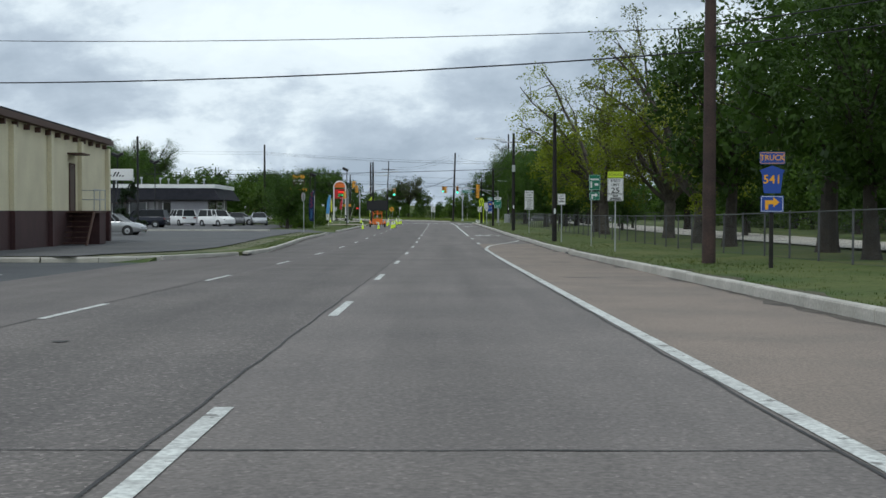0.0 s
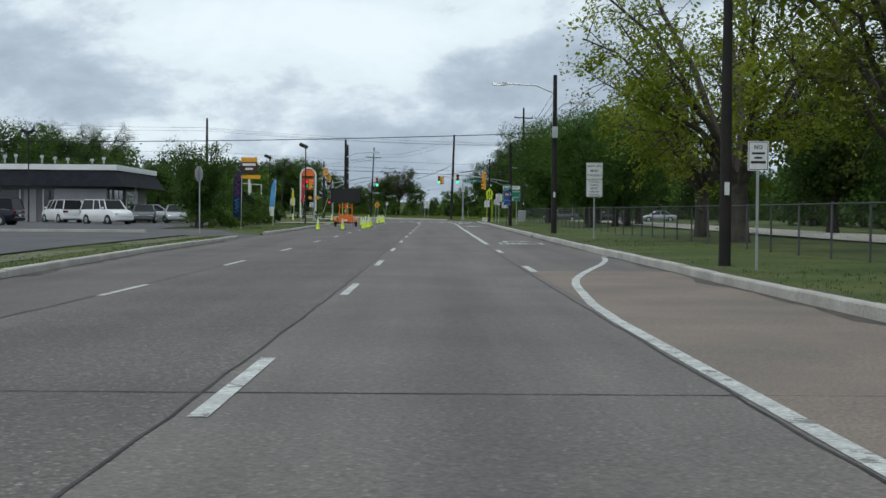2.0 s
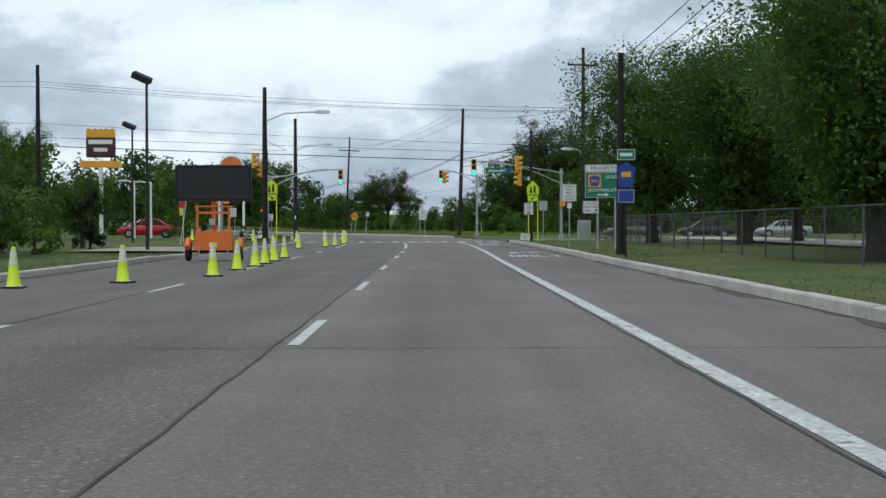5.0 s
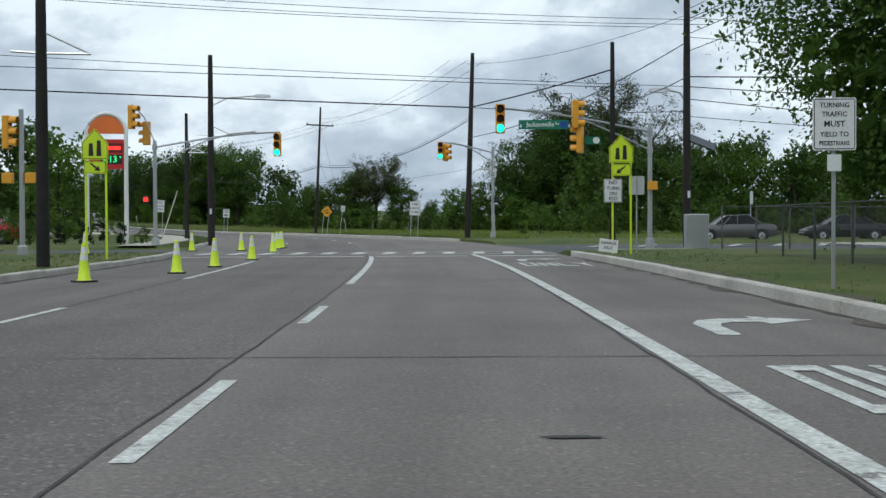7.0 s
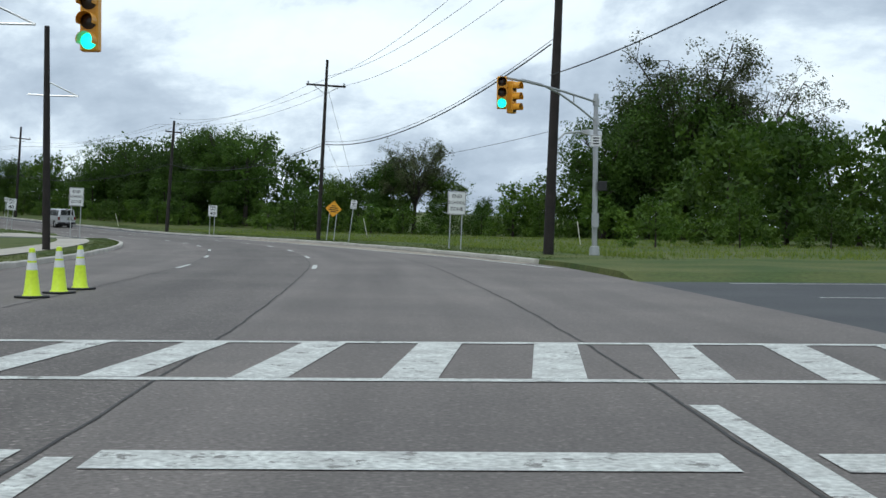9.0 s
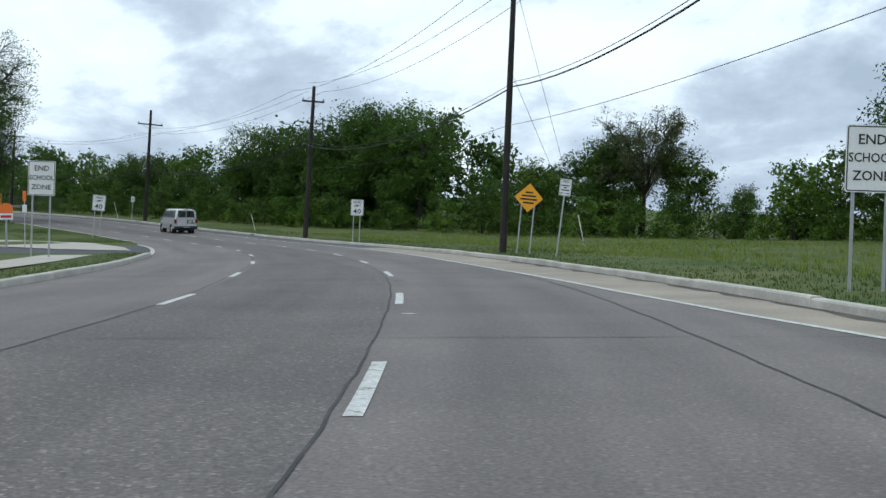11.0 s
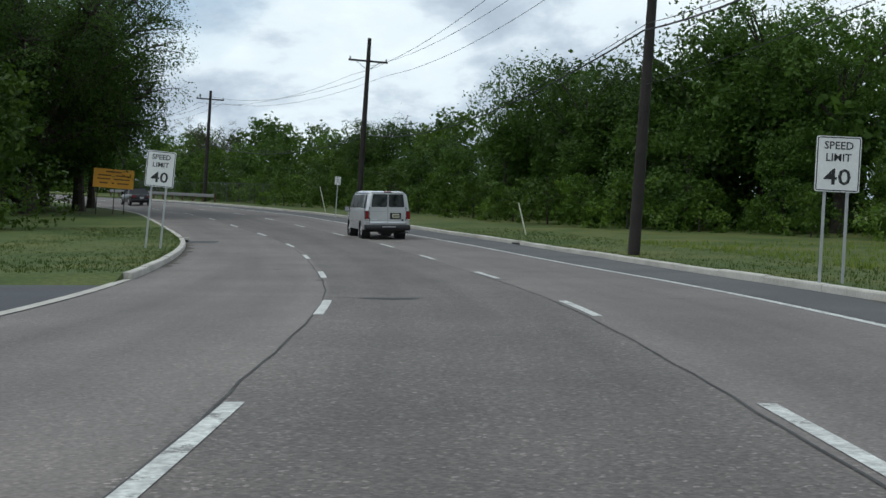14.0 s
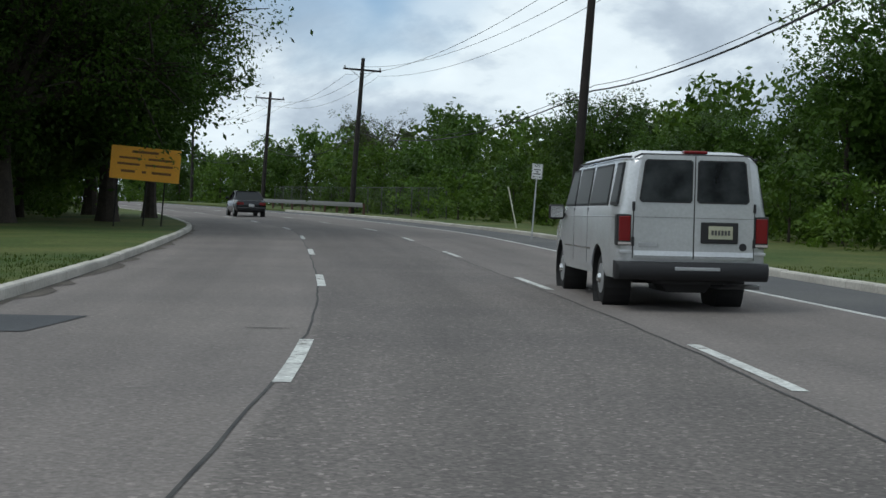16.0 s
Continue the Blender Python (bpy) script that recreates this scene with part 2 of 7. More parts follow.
LEAF_PALE = foliage("pale leaves", (0.055, 0.075, 0.03), (0.15, 0.165, 0.08))
LEAF_YEW = foliage("yew leaves", (0.012, 0.024, 0.010), (0.032, 0.05, 0.018))
BARK = material("bark", (0.05, 0.04, 0.032), (0.03, 0.024, 0.02), rough=0.95, scale=3, fine=18, bump=0.9, mix=0.5)
BARK_PALE = material("plane bark", (0.085, 0.072, 0.058), (0.042, 0.034, 0.028), rough=0.9, scale=2.5, fine=12, bump=0.5, mix=0.4)
POLE_RED = material("reddish pole timber", (0.06, 0.036, 0.03), (0.034, 0.022, 0.02), rough=0.9, scale=2, fine=25, bump=0.6, mix=0.5)
POLE = material("pole timber", (0.024, 0.019, 0.017), (0.014, 0.011, 0.010), rough=0.9, scale=2, fine=25, bump=0.6, mix=0.5)
POLE_DARK = material("tarred pole timber", (0.010, 0.009, 0.0085), (0.018, 0.015, 0.013), rough=0.9, scale=2, fine=25, bump=0.6, mix=0.5)
MESHWIRE = plain("weathered fence wire", (0.075, 0.078, 0.078), 0.7, 0.2)
STEEL = plain("galvanised steel", (0.42, 0.43, 0.44), 0.45, 0.6)
ALU = plain("grey aluminium", (0.55, 0.56, 0.57), 0.4, 0.7)
WHITE = plain("white paint", (0.78, 0.78, 0.76), 0.5)
SIGNWHITE = plain("sign white", (0.70, 0.71, 0.71), 0.45)
BLACK = plain("black", (0.012, 0.012, 0.013), 0.6)
WIRE = plain("cable", (0.012, 0.012, 0.014), 0.7)
YELLOW = plain("signal yellow", (0.72, 0.33, 0.02), 0.45)
SIGNYEL = plain("warning yellow", (0.78, 0.36, 0.012), 0.45)
ORANGE = plain("construction orange", (0.75, 0.17, 0.025), 0.5)
LIME = plain("lime sheeting", (0.62, 0.80, 0.02), 0.45)
GREEN = plain("sign green", (0.008, 0.17, 0.095), 0.45)
BLUE = plain("sign blue", (0.012, 0.055, 0.30), 0.45)
RED = plain("red", (0.50, 0.022, 0.02), 0.45)
MAROON = material("maroon paint", (0.062, 0.024, 0.024), (0.045, 0.018, 0.018), rough=0.75, scale=1.0, fine=14, bump=0.2, mix=0.25)
CREAM = material("cream render", (0.70, 0.64, 0.45), (0.62, 0.56, 0.39), rough=0.85, scale=0.6, fine=14, bump=0.15, mix=0.12)
BRICK = material("red brick", (0.22, 0.075, 0.055), (0.16, 0.055, 0.042), rough=0.9, scale=0.8, fine=22, bump=0.4, mix=0.4)
SLATE = material("dark mansard shingles", (0.014, 0.015, 0.02), (0.022, 0.022, 0.028), rough=0.85, scale=1.5, fine=10, bump=0.6, mix=0.5)
SLATE.node_tree.nodes["Principled BSDF"].inputs["Specular IOR Level"].default_value = 0.15
SANDY = material("pale sandy shoulder", (0.33, 0.285, 0.225), (0.22, 0.195, 0.16), rough=0.95, scale=0.4, fine=30, bump=0.3, mix=0.4)
BROWNTRIM = plain("brown trim", (0.075, 0.035, 0.022), 0.7)
VANSILVER = plain("van silver paint", (0.58, 0.59, 0.60), 0.24, 0.45)
VANDARK = plain("dark rubber trim", (0.013, 0.013, 0.015), 0.6)
TYRE = plain("tyre rubber", (0.016, 0.016, 0.017), 0.85)
CHROME = plain("chrome", (0.6, 0.6, 0.6), 0.2, 1.0)
GLASS = glass_dark("dark glass")
# paler tone in the base colour imitates reflections and the cabin behind the glass
REARGLASS = material("rear glass with painted reflections", (0.010, 0.011, 0.013), (0.05, 0.055, 0.058), rough=0.1, scale=2.4, fine=3.0, bump=0.0, mix=0.4)
TINT = plain("tinted side glass", (0.012, 0.014, 0.016), 0.3)
TINT.node_tree.nodes["Principled BSDF"].inputs["Specular IOR Level"].default_value = 0.16
LAMPRED = plain("red lamp lens", (0.17, 0.008, 0.010), 0.2)
GREENLIT = plain("lit green lens", (0.05, 0.95, 0.62), 0.3, 0.0, 1.6)
REDLIT = plain("lit red lens", (0.95, 0.03, 0.02), 0.3, 0.0, 1.3)
DARKLENS = plain("unlit lens", (0.03, 0.018, 0.012), 0.3)


# ---- mesh tools ----
class Shape:
    """Collects solids into one mesh."""

    def __init__(self):
        self.v, self.f = [], []

    def put(self, verts, faces, m=None):
        k = len(self.v)
        self.v += [tuple(m @ Vector(p)) if m else tuple(p) for p in verts]
        self.f += [tuple(k + i for i in f) for f in faces]
        return self

    def box(self, x0, x1, y0, y1, z0, z1, m=None, bevel=0.0):
        if bevel <= 0:
            vs = [(x, y, z) for z in (z0, z1) for y in (y0, y1) for x in (x0, x1)]
            return self.put(vs, [(0, 2, 3, 1), (4, 5, 7, 6), (0, 1, 5, 4), (2, 6, 7, 3), (0, 4, 6, 2), (1, 3, 7, 5)], m)
        b = bevel
        ring = lambda z, i: [(x0 + i, y0 + b + 0, z), (x0 + b, y0 + i, z), (x1 - b, y0 + i, z), (x1 - i, y0 + b, z), (x1 - i, y1 - b, z), (x1 - b, y1 - i, z), (x0 + b, y1 - i, z), (x0 + i, y1 - b, z)]
        return self.loft([ring(z0, b), ring(z0 + b, 0), ring(z1 - b, 0), ring(z1, b)], True, m)

    def loft(self, rings, caps=True, m=None):
        n = len(rings[0])
        vs = [p for r in rings for p in r]
        fs = [(a * n + i, a * n + (i + 1) % n, (a + 1) * n + (i + 1) % n, (a + 1) * n + i) for a in range(len(rings) - 1) for i in range(n)]
        if caps:
            fs += [tuple(range(n))[::-1], tuple((len(rings) - 1) * n + i for i in range(n))]
        return self.put(vs, fs, m)

    def tube(self, pts, radii, n=8, caps=True, m=None):
        pts = [Vector(p) for p in pts]
        if not hasattr(radii, "__len__"):
            radii = [radii] * len(pts)
        rings = []
        for i, p in enumerate(pts):
            d = (pts[min(i + 1, len(pts) - 1)] - pts[max(i - 1, 0)]).normalized()
            a = d.cross(Vector((0, 0, 1)) if abs(d.z) < 0.95 else Vector((1, 0, 0))).normalized()
            b = a.cross(d)
            rings.append([tuple(p + radii[i] * (math.cos(t) * a + math.sin(t) * b)) for t in [2 * math.pi * k / n for k in range(n)]])
        return self.loft(rings, caps, m)

    def prism(self, outline, y0, y1, m=None):
        """An outline in x, z, pulled from y0 to y1."""
        return self.loft([[(x, y0, z) for x, z in outline], [(x, y1, z) for x, z in outline]], True, m)

    def mesh(self, name, mat, smooth=False):
        me = bpy.data.meshes.new(name)
        me.from_pydata(self.v, [], self.f)
        bm = bmesh.new()
        bm.from_mesh(me)
        bmesh.ops.recalc_face_normals(bm, faces=bm.faces)
        bm.to_mesh(me)
        bm.free()
        me.materials.append(mat)
        if smooth:
            me.polygons.foreach_set("use_smooth", [True] * len(me.polygons))
            me.set_sharp_from_angle(angle=radians(38))
        return me


def part(name, shape, mat, parent=None, label="", smooth=False):
    ob = new(name, shape.mesh(name, mat, smooth))
    if parent:
        ob.parent = parent
    return tagged(ob, label)


def empty(name, m, label, category, group=""):
    ob = new(name)
    ob.matrix_world = m
    ob.empty_display_size = 0.2
    return tagged(ob, label, category, group)


def raw(name, verts, faces, mat):
    me = bpy.data.meshes.new(name)
    me.from_pydata(verts, [], faces)
    me.materials.append(mat)
    return new(name, me)


def letters(text, size, mat, parent, m, name="lettering", align="CENTER", depth=0.003, wide=1.0):
    """Words as a mesh, standing in the x, z plane of m, facing -y."""
    cu = bpy.data.curves.new(name, "FONT")
    cu.body, cu.size, cu.extrude, cu.align_x, cu.align_y = text, size, depth, align, "CENTER"
    cu.resolution_u = 2
    cu.offset = size * 0.012
    tmp = bpy.data.objects.new(name, cu)
    me = bpy.data.meshes.new_from_object(tmp)
    bpy.data.objects.remove(tmp)
    bpy.data.curves.remove(cu)
    me.transform(m @ Matrix.Rotation(radians(90), 4, "X") @ Matrix.Diagonal((wide, 1, 1, 1)))
    me.materials.clear()
    me.materials.append(mat)
    ob = new(name, me)
    ob.parent = parent
    return ob


# ---- lie of the land ----
def g(x, y):
    """Height of the road surface: down to the lot entrance, level, then gently up round the bend."""
    d = max(-90.0, min(150.0, (x + 27) * -0.52 + (y - 286) * 0.85 - 30))
    return 0.12 * math.log1p(math.exp(min(12.0, max(-12.0, (60 - y) / 10)))) + 0.37 * math.log1p(math.exp(d / 10))


JOINT = [(-1.75, -120), (-1.65, -60), (-1.55, -20), (-1.45, 10), (-1.25, 35), (-1.0, 68), (-0.82, 98), (-0.48, 145), (-0.30, 172), (-0.72, 193), (-2.45, 215.5), (-3.9, 228), (-7.0, 244.5), (-9.9, 256.2), (-13.2, 266.7), (-17.03, 277.35), (-23.6, 292.8), (-29.05, 303.3), (-38.0, 318.3), (-45.35, 328.65), (-61.2, 348.6), (-68.7, 357.0), (-85.3, 372.4), (-94.2, 379.6), (-124, 401.5), (-160, 425), (-200, 448)]


def axis_line():
    pts = []
    P = [Vector(p) for p in JOINT]
    P = [2 * P[0] - P[1]] + P + [2 * P[-1] - P[-2]]
    for i in range(1, len(P) - 2):
        for k in range(24):
            t = k / 24
            a, b, c, d = P[i - 1 : i + 3]
            pts.append(0.5 * (2 * b + (c - a) * t + (2 * a - 5 * b + 4 * c - d) * t * t + (3 * b - a - 3 * c + d) * t**3))
    s = np.cumsum([0] + [(pts[i + 1] - pts[i]).length for i in range(len(pts) - 1)])
    xy = np.array([tuple(p) for p in pts])
    s += -np.interp(0.0, xy[:, 1], s)
    even = np.arange(-118, s[-1] - 1, 1.0)
    ex, ey = np.interp(even, s, xy[:, 0]), np.interp(even, s, xy[:, 1])
    ker = np.ones(9) / 9
    ex[4:-4], ey[4:-4] = np.convolve(ex, ker, "valid"), np.convolve(ey, ker, "valid")
    return even, ex, ey


AS, AX, AY = axis_line()
TX, TY = np.gradient(AX), np.gradient(AY)


def at(s, d, z=0.0):
    """The place s metres along the middle joint and d metres to its right, z over the road's height."""
    x, y, tx, ty = (float(np.interp(s, AS, a)) for a in (AX, AY, TX, TY))
    n = math.hypot(tx, ty)
    px, py = x + d * ty / n, y - d * tx / n
    return (px, py, g(px, py) + z)


def yaw_at(s):
    return math.degrees(math.atan2(-float(np.interp(s, AS, TX)), float(np.interp(s, AS, TY))))


def ramp_of(table):
    xs, ys = zip(*table)
    return lambda s: float(np.interp(s, xs, ys))


KERB_R = ramp_of([(0, 6.72), (45, 6.7), (75, 6.8), (105, 6.7), (165, 6.6), (192, 6.75), (200, 7.2), (222, 7.2), (229.5, 6.75), (238, 6.05), (252, 5.3), (258, 5.05), (275, 4.95), (300, 5.1), (320, 5.5), (400, 5.6)])
KERB_L = ramp_of([(0, -7.0), (38, -7.6), (44, -7.7), (47.5, -6.7), (50.5, -5.9), (56, -5.7), (64, -6.1), (84, -7.1), (150, -7.4), (172, -6.6), (190, -6.4), (202, -7.3), (250, -7.3), (290, -7.1), (330, -7.2), (500, -7.2)])
LINE_L, LINE_R, EDGE_R = -3.4, 3.54, 3.62
# stretches at road level beside the carriageway: from s, to s, from d, to d
LOW = [(-200, 42.5, -140, -5), (105, 113, -30, -6), (195, 214, 6, 140), (196, 206, -140, -6), (277, 305, -60, -6)]


def strip(name, s0, s1, d0, d1, z, mat, step=2.0, cols=1):
    """A ribbon along the road between two offsets (numbers or functions of s)."""
    f0, f1 = (d if callable(d) else (lambda s, d=d: d) for d in (d0, d1))
    ss = np.linspace(s0, s1, max(2, int((s1 - s0) / step) + 1))
    vs, fs = [], []
    for s in ss:
        vs += [at(s, f0(s) + (f1(s) - f0(s)) * k / cols, z) for k in range(cols + 1)]
    for i in range(len(ss) - 1):
        for k in range(cols):
            a = i * (cols + 1) + k
            fs.append((a, a + 1, a + cols + 2, a + cols + 1))
    ob = raw(name, vs, fs, mat)
    uv = ob.data.uv_layers.new(name="along")
    flat = [(f0(s) + (f1(s) - f0(s)) * k / cols, s) for s in ss for k in range(cols + 1)]
    uv.data.foreach_set("uv", [c for lp in ob.data.loops for c in flat[lp.vertex_index]])
    return ob


def build_ground():
    ss = np.arange(-116, 560, 2.0)
    vs, fs, rows = [], [], []
    for s in ss:
        kl, kr = KERB_L(s), KERB_R(s)
        ds = [-95, -70, -52, -40, -30, -23, -17, -13, -10, kl - 0.5, kl - 0.16, kl - 0.14, kr + 0.14, kr + 0.16, kr + 0.5, 9.5, 12, 15, 19, 25, 33, 45, 60, 80, 110]
        for k, d in enumerate(ds):
            low = 11 <= k <= 12 or any(a <= s <= b and c <= d <= e for a, b, c, e in LOW)
            bank = 0.0 if low else (0.15 if d > 0 and s < 195 else 0.13) + 0.03 * math.sin(s * 0.21 + d) * (abs(d) > 9) + 0.012 * max(0, min(abs(d), 30) - 9) * (s < 190 and d > 0) * 0.3
            vs.append(at(s, d, -0.06 if low else bank))
        rows.append(len(ds))
    n = rows[0]
    for i in range(len(ss) - 1):
        for k in range(n - 1):
            a = i * n + k
            fs.append((a, a + 1, a + n + 1, a + n))
    k = len(vs)
    vs += [(-4000, -4000, -0.9), (4000, -4000, -0.9), (4000, 4000, -0.9), (-4000, 4000, -0.9)]
    fs.append((k, k + 1, k + 2, k + 3))
    tagged(raw("ground", vs, fs, GRASS), "mown grass verge and field with worn patches", "ground", kind="structure")


build_ground()
tagged(strip("road", -116, 545, KERB_L, KERB_R, 0.0, CONCRETE, 2.0, 4), "grey concrete road of three lanes", "road", kind="structure")


# ---- road surface: joints, lines, kerbs, lots ----
def marking(name, s0, s1, d, width, z=0.006, mat=PAINT, label="", category="road marking", step=2.0):
    f = d if callable(d) else (lambda s: d)
    ob = strip(name, s0, s1, lambda s: f(s) - width / 2, lambda s: f(s) + width / 2, z, mat, step)
    return tagged(ob, label, category, kind="structure")


tagged(strip("shoulder", -116, 74, EDGE_R + 0.05, KERB_R, 0.004, SHOULDER, 2.0, 2), "sandy brown worn shoulder", "shoulder", kind="structure")
EDGE_FAR = ramp_of([(222, 6.75), (228, 6.1), (232, 5.75), (236, 5.2), (240, 4.6), (246, 3.95), (252.6, 3.48), (257, 3.2), (265, 3.02), (277, 3.05), (290, 3.2), (306, 3.45), (540, 3.65)])
tagged(strip("shoulder", 226, 292, EDGE_FAR, KERB_R, 0.004, SANDY, 2.0, 2), "sandy brown worn shoulder", "shoulder", kind="structure")
WIDER = ramp_of([(244, 0.0), (252, -0.15), (258, -0.12), (266, 0.0), (275, 0.05), (286, 0.08), (290, 0.0), (300, -0.03), (312, -0.12), (325, -0.12), (340, 0.0)])
RIGHTER = ramp_of([(110, 0.0), (143, -0.07), (156, -0.04), (180, 0.06), (205, 0.06), (220, -0.09), (230, -0.22), (245, -0.22), (258, -0.34), (275, -0.44), (300, -0.04), (310, 0.06)])
for off in (LINE_L, 0.0, LINE_R):
    marking("road_joint", -110, 540, lambda s, o=off: o + (WIDER(s) if o < -1 else RIGHTER(s) if o > 1 else 0) + 0.01 * math.sin(s * 1.7 + o) + 0.008 * math.sin(s * 4.1), 0.026, 0.005, TAR, "dark tarred joint between concrete lanes", "joint", 0.7)
# cross joints of the slabs, with ragged tar
rnd = random.Random(5)
for s in (-16.6, 6.7, 30.1, 53.6, 76.8, 99.2, 120.5, 141.8, 158.6, 175.5, 216, 236.5, 257.2, 278.7, 300.2, 321.7, 343, 365):
    vs, fs = [], []
    a, b = KERB_L(s) + 0.1, KERB_R(s) - 0.1
    for k in range(41):
        d = a + (b - a) * k / 40
        w = 0.008 + 0.014 * rnd.random() ** 2
        ds = 0.02 * rnd.random()
        vs += [at(s + ds - w, d, 0.0045), at(s + ds + w, d, 0.0045)]
    for k in range(40):
        fs.append((2 * k, 2 * k + 2, 2 * k + 3, 2 * k + 1))
    tagged(raw("slab_joint", vs, fs, TAR), "thin dark ragged joint across the concrete", "joint", kind="structure")
CURL = ramp_of([(60, 0), (63, 0.06), (67, 0.3), (68.6, 0.42), (70.5, 0.63), (72.7, 1.0), (75, 1.45), (78.1, 2.1), (80.6, 2.52), (83.5, 2.87), (84.5, 3.0)])
# lane dashes: far ends on the straight, near ends round the bend
for far in (-15.4, -3.5, 8.3, 20.1, 31.5, 43.5, 55.8, 68.1, 79.7, 91.3, 102.9, 113.5, 124.1, 134.7, 145.3, 157.0):
    marking("lane_dash", far - 3.3, far, 0.17, 0.125, label="worn white lane dash", step=0.7)
    marking("lane_dash", far - 3.9, far - 0.7, LINE_L + 0.05, 0.11, label="thin white lane dash", step=0.8)
marking("lane_dash", 162.4, 165.5, 0.16, 0.125, label="worn white lane dash", step=0.7)
marking("lane_dash", 162.4, 165.4, LINE_L + 0.05, 0.11, label="thin white lane dash", step=0.8)
marking("lane_line", 174.6, 187.0, LINE_L + 0.05, 0.12, label="solid thin white lane line before the crossing")
marking("lane_line", 172, 192, 0.14, 0.14, label="solid white lane line before the crossing")
for near in (219.9, 230.9, 242.4, 253.2, 263.9, 274.8, 285.0, 296.3, 307.0, 317.9, 327.6, 338.8, 350, 361, 372, 383.5, 395, 406, 417, 428, 439, 450):
    marking("lane_dash", near, near + 3.2, 0.15, 0.125, label="worn white lane dash", step=0.7)
    marking("lane_dash", near, near + 3.1, LINE_L + 0.06 + WIDER(near), 0.13, label="thin white lane dash", step=0.8)
marking("edge_line", -110, 60.5, EDGE_R + 0.04, 0.15, label="solid white edge line")
marking("edge_line_curl", 60.5, 84.5, lambda s: EDGE_R + 0.04 + CURL(s), 0.15, label="white edge line curling to the kerb", step=0.8)
for s in (73.6, 87.1):
    marking("turn_lane_dash", s, s + 3.0, EDGE_R + 0.1, 0.16, label="short white dash beside the turn lane")
marking("turn_lane_line", 97.5, 194, ramp_of([(97.5, 3.68), (150, 3.63), (165, 3.66), (180, 3.73)]), 0.19, label="solid white turn lane line")
marking("edge_line", 222, 540, EDGE_FAR, 0.13, label="thin white edge line")
# crossing


def across(name, s, d0, d1, w, label):
    vs = [at(s, d0, 0.007), at(s, d1, 0.007), at(s + w, d1, 0.007), at(s + w, d0, 0.007)]
    tagged(raw(name, vs, [(0, 1, 2, 3)], PAINT), label, "road marking", kind="structure")


for a, b in ((-6.2, -3.6), (-3.2, -0.1), (0.3, 3.4), (3.9, 6.4)):
    across("stop_line", 191.7, a, b, 0.5, "broken white stop line")
across("crossing_line", 195.2, -6.6, 7.0, 0.18, "thin white crossing line")
across("crossing_line", 198.3, -6.8, 7.0, 0.18, "thin white crossing line")
for k in range(12):
    d = -6.2 + 1.12 * k
    vs = [at(195.4, d, 0.007), at(195.4, d + 0.42, 0.007), at(198.3, d + 0.75, 0.007), at(198.3, d + 0.33, 0.007)]
    tagged(raw("crossing_bar", vs, [(0, 1, 2, 3)], PAINT), "slanted white zebra bar", "road marking", kind="structure")


# words and arrows on the turn lane
def road_word(s, d, text, length, width):
    n = len(text)
    e = empty("lane_word", Matrix.Identity(4), "worn white word painted on the turn lane", "road marking")
    bars = {"O": [(0, 0, 0.28, 1), (0.72, 0, 1, 1), (0.1, 0, 0.9, 0.14), (0.1, 0.86, 0.9, 1)], "N": [(0, 0, 0.25, 1), (0.75, 0, 1, 1), "d"], "L": [(0, 0, 0.25, 1), (0, 0, 1, 0.16)], "Y": [(0.38, 0, 0.64, 0.55), "v"]}
    cw = width / n
    for i, ch in enumerate(text):
        vs, fs = [], []
        for b in bars[ch]:
            if b == "d":
                q = [(0.02, 0.95), (0.28, 1.0), (0.98, 0.05), (0.72, 0.0)]
                polys = [q]
            elif b == "v":
                polys = [[(0.38, 0.5), (0.62, 0.55), (0.25, 1), (0, 1)], [(0.4, 0.55), (0.64, 0.5), (1, 1), (0.75, 1)]]
            else:
                polys = [[(b[0], b[1]), (b[2], b[1]), (b[2], b[3]), (b[0], b[3])]]
            for q in polys:
                k = len(vs)
                vs += [at(s + y * length, d + (i + x * 0.8) * cw, 0.007 + 0.0007 * (k // 4)) for x, y in q]
                fs.append((k, k + 1, k + 2, k + 3))
        o = raw("letter", vs, fs, PAINT)
        o.parent = e


def road_arrow(s, d):
    q = [(0.0, 0.1), (0.12, 0), (0.24, 0.1), (0.26, 1.2), (0.34, 1.6), (0.52, 1.82), (0.85, 1.85), (0.88, 1.5), (1.5, 2.12), (0.86, 2.72), (0.85, 2.38), (0.45, 2.36), (0.16, 2.1), (0.02, 1.6)]
    vs = [at(s + y * 0.95, d + x, 0.007) for x, y in q]
    tagged(raw("lane_arrow", vs, [tuple(range(len(q)))], PAINT), "worn white right-turn arrow", "road marking", kind="structure")


for s in (98.0, 155.2, 181.6):
    road_word(s, 4.25, "ONLY", 2.6, 2.0)
for s in (101.4, 160.6, 185.8):
    road_arrow(s, 4.5)


# patches and cracks in the concrete
def patch(s, d, length, width, mat, label, seed):
    r = random.Random(seed)
    vs = [at(s, d, 0.0085)]
    n = 18
    for k in range(n):
        a = 2 * math.pi * k / n
        q = 0.7 + 0.5 * r.random()
        vs.append(at(s + math.sin(a) * length / 2 * q, d + math.cos(a) * width / 2 * q, 0.008))
    tagged(raw("road_patch", vs, [(0, 1 + k, 1 + (k + 1) % n) for k in range(n)], mat), label, "patch", kind="structure")


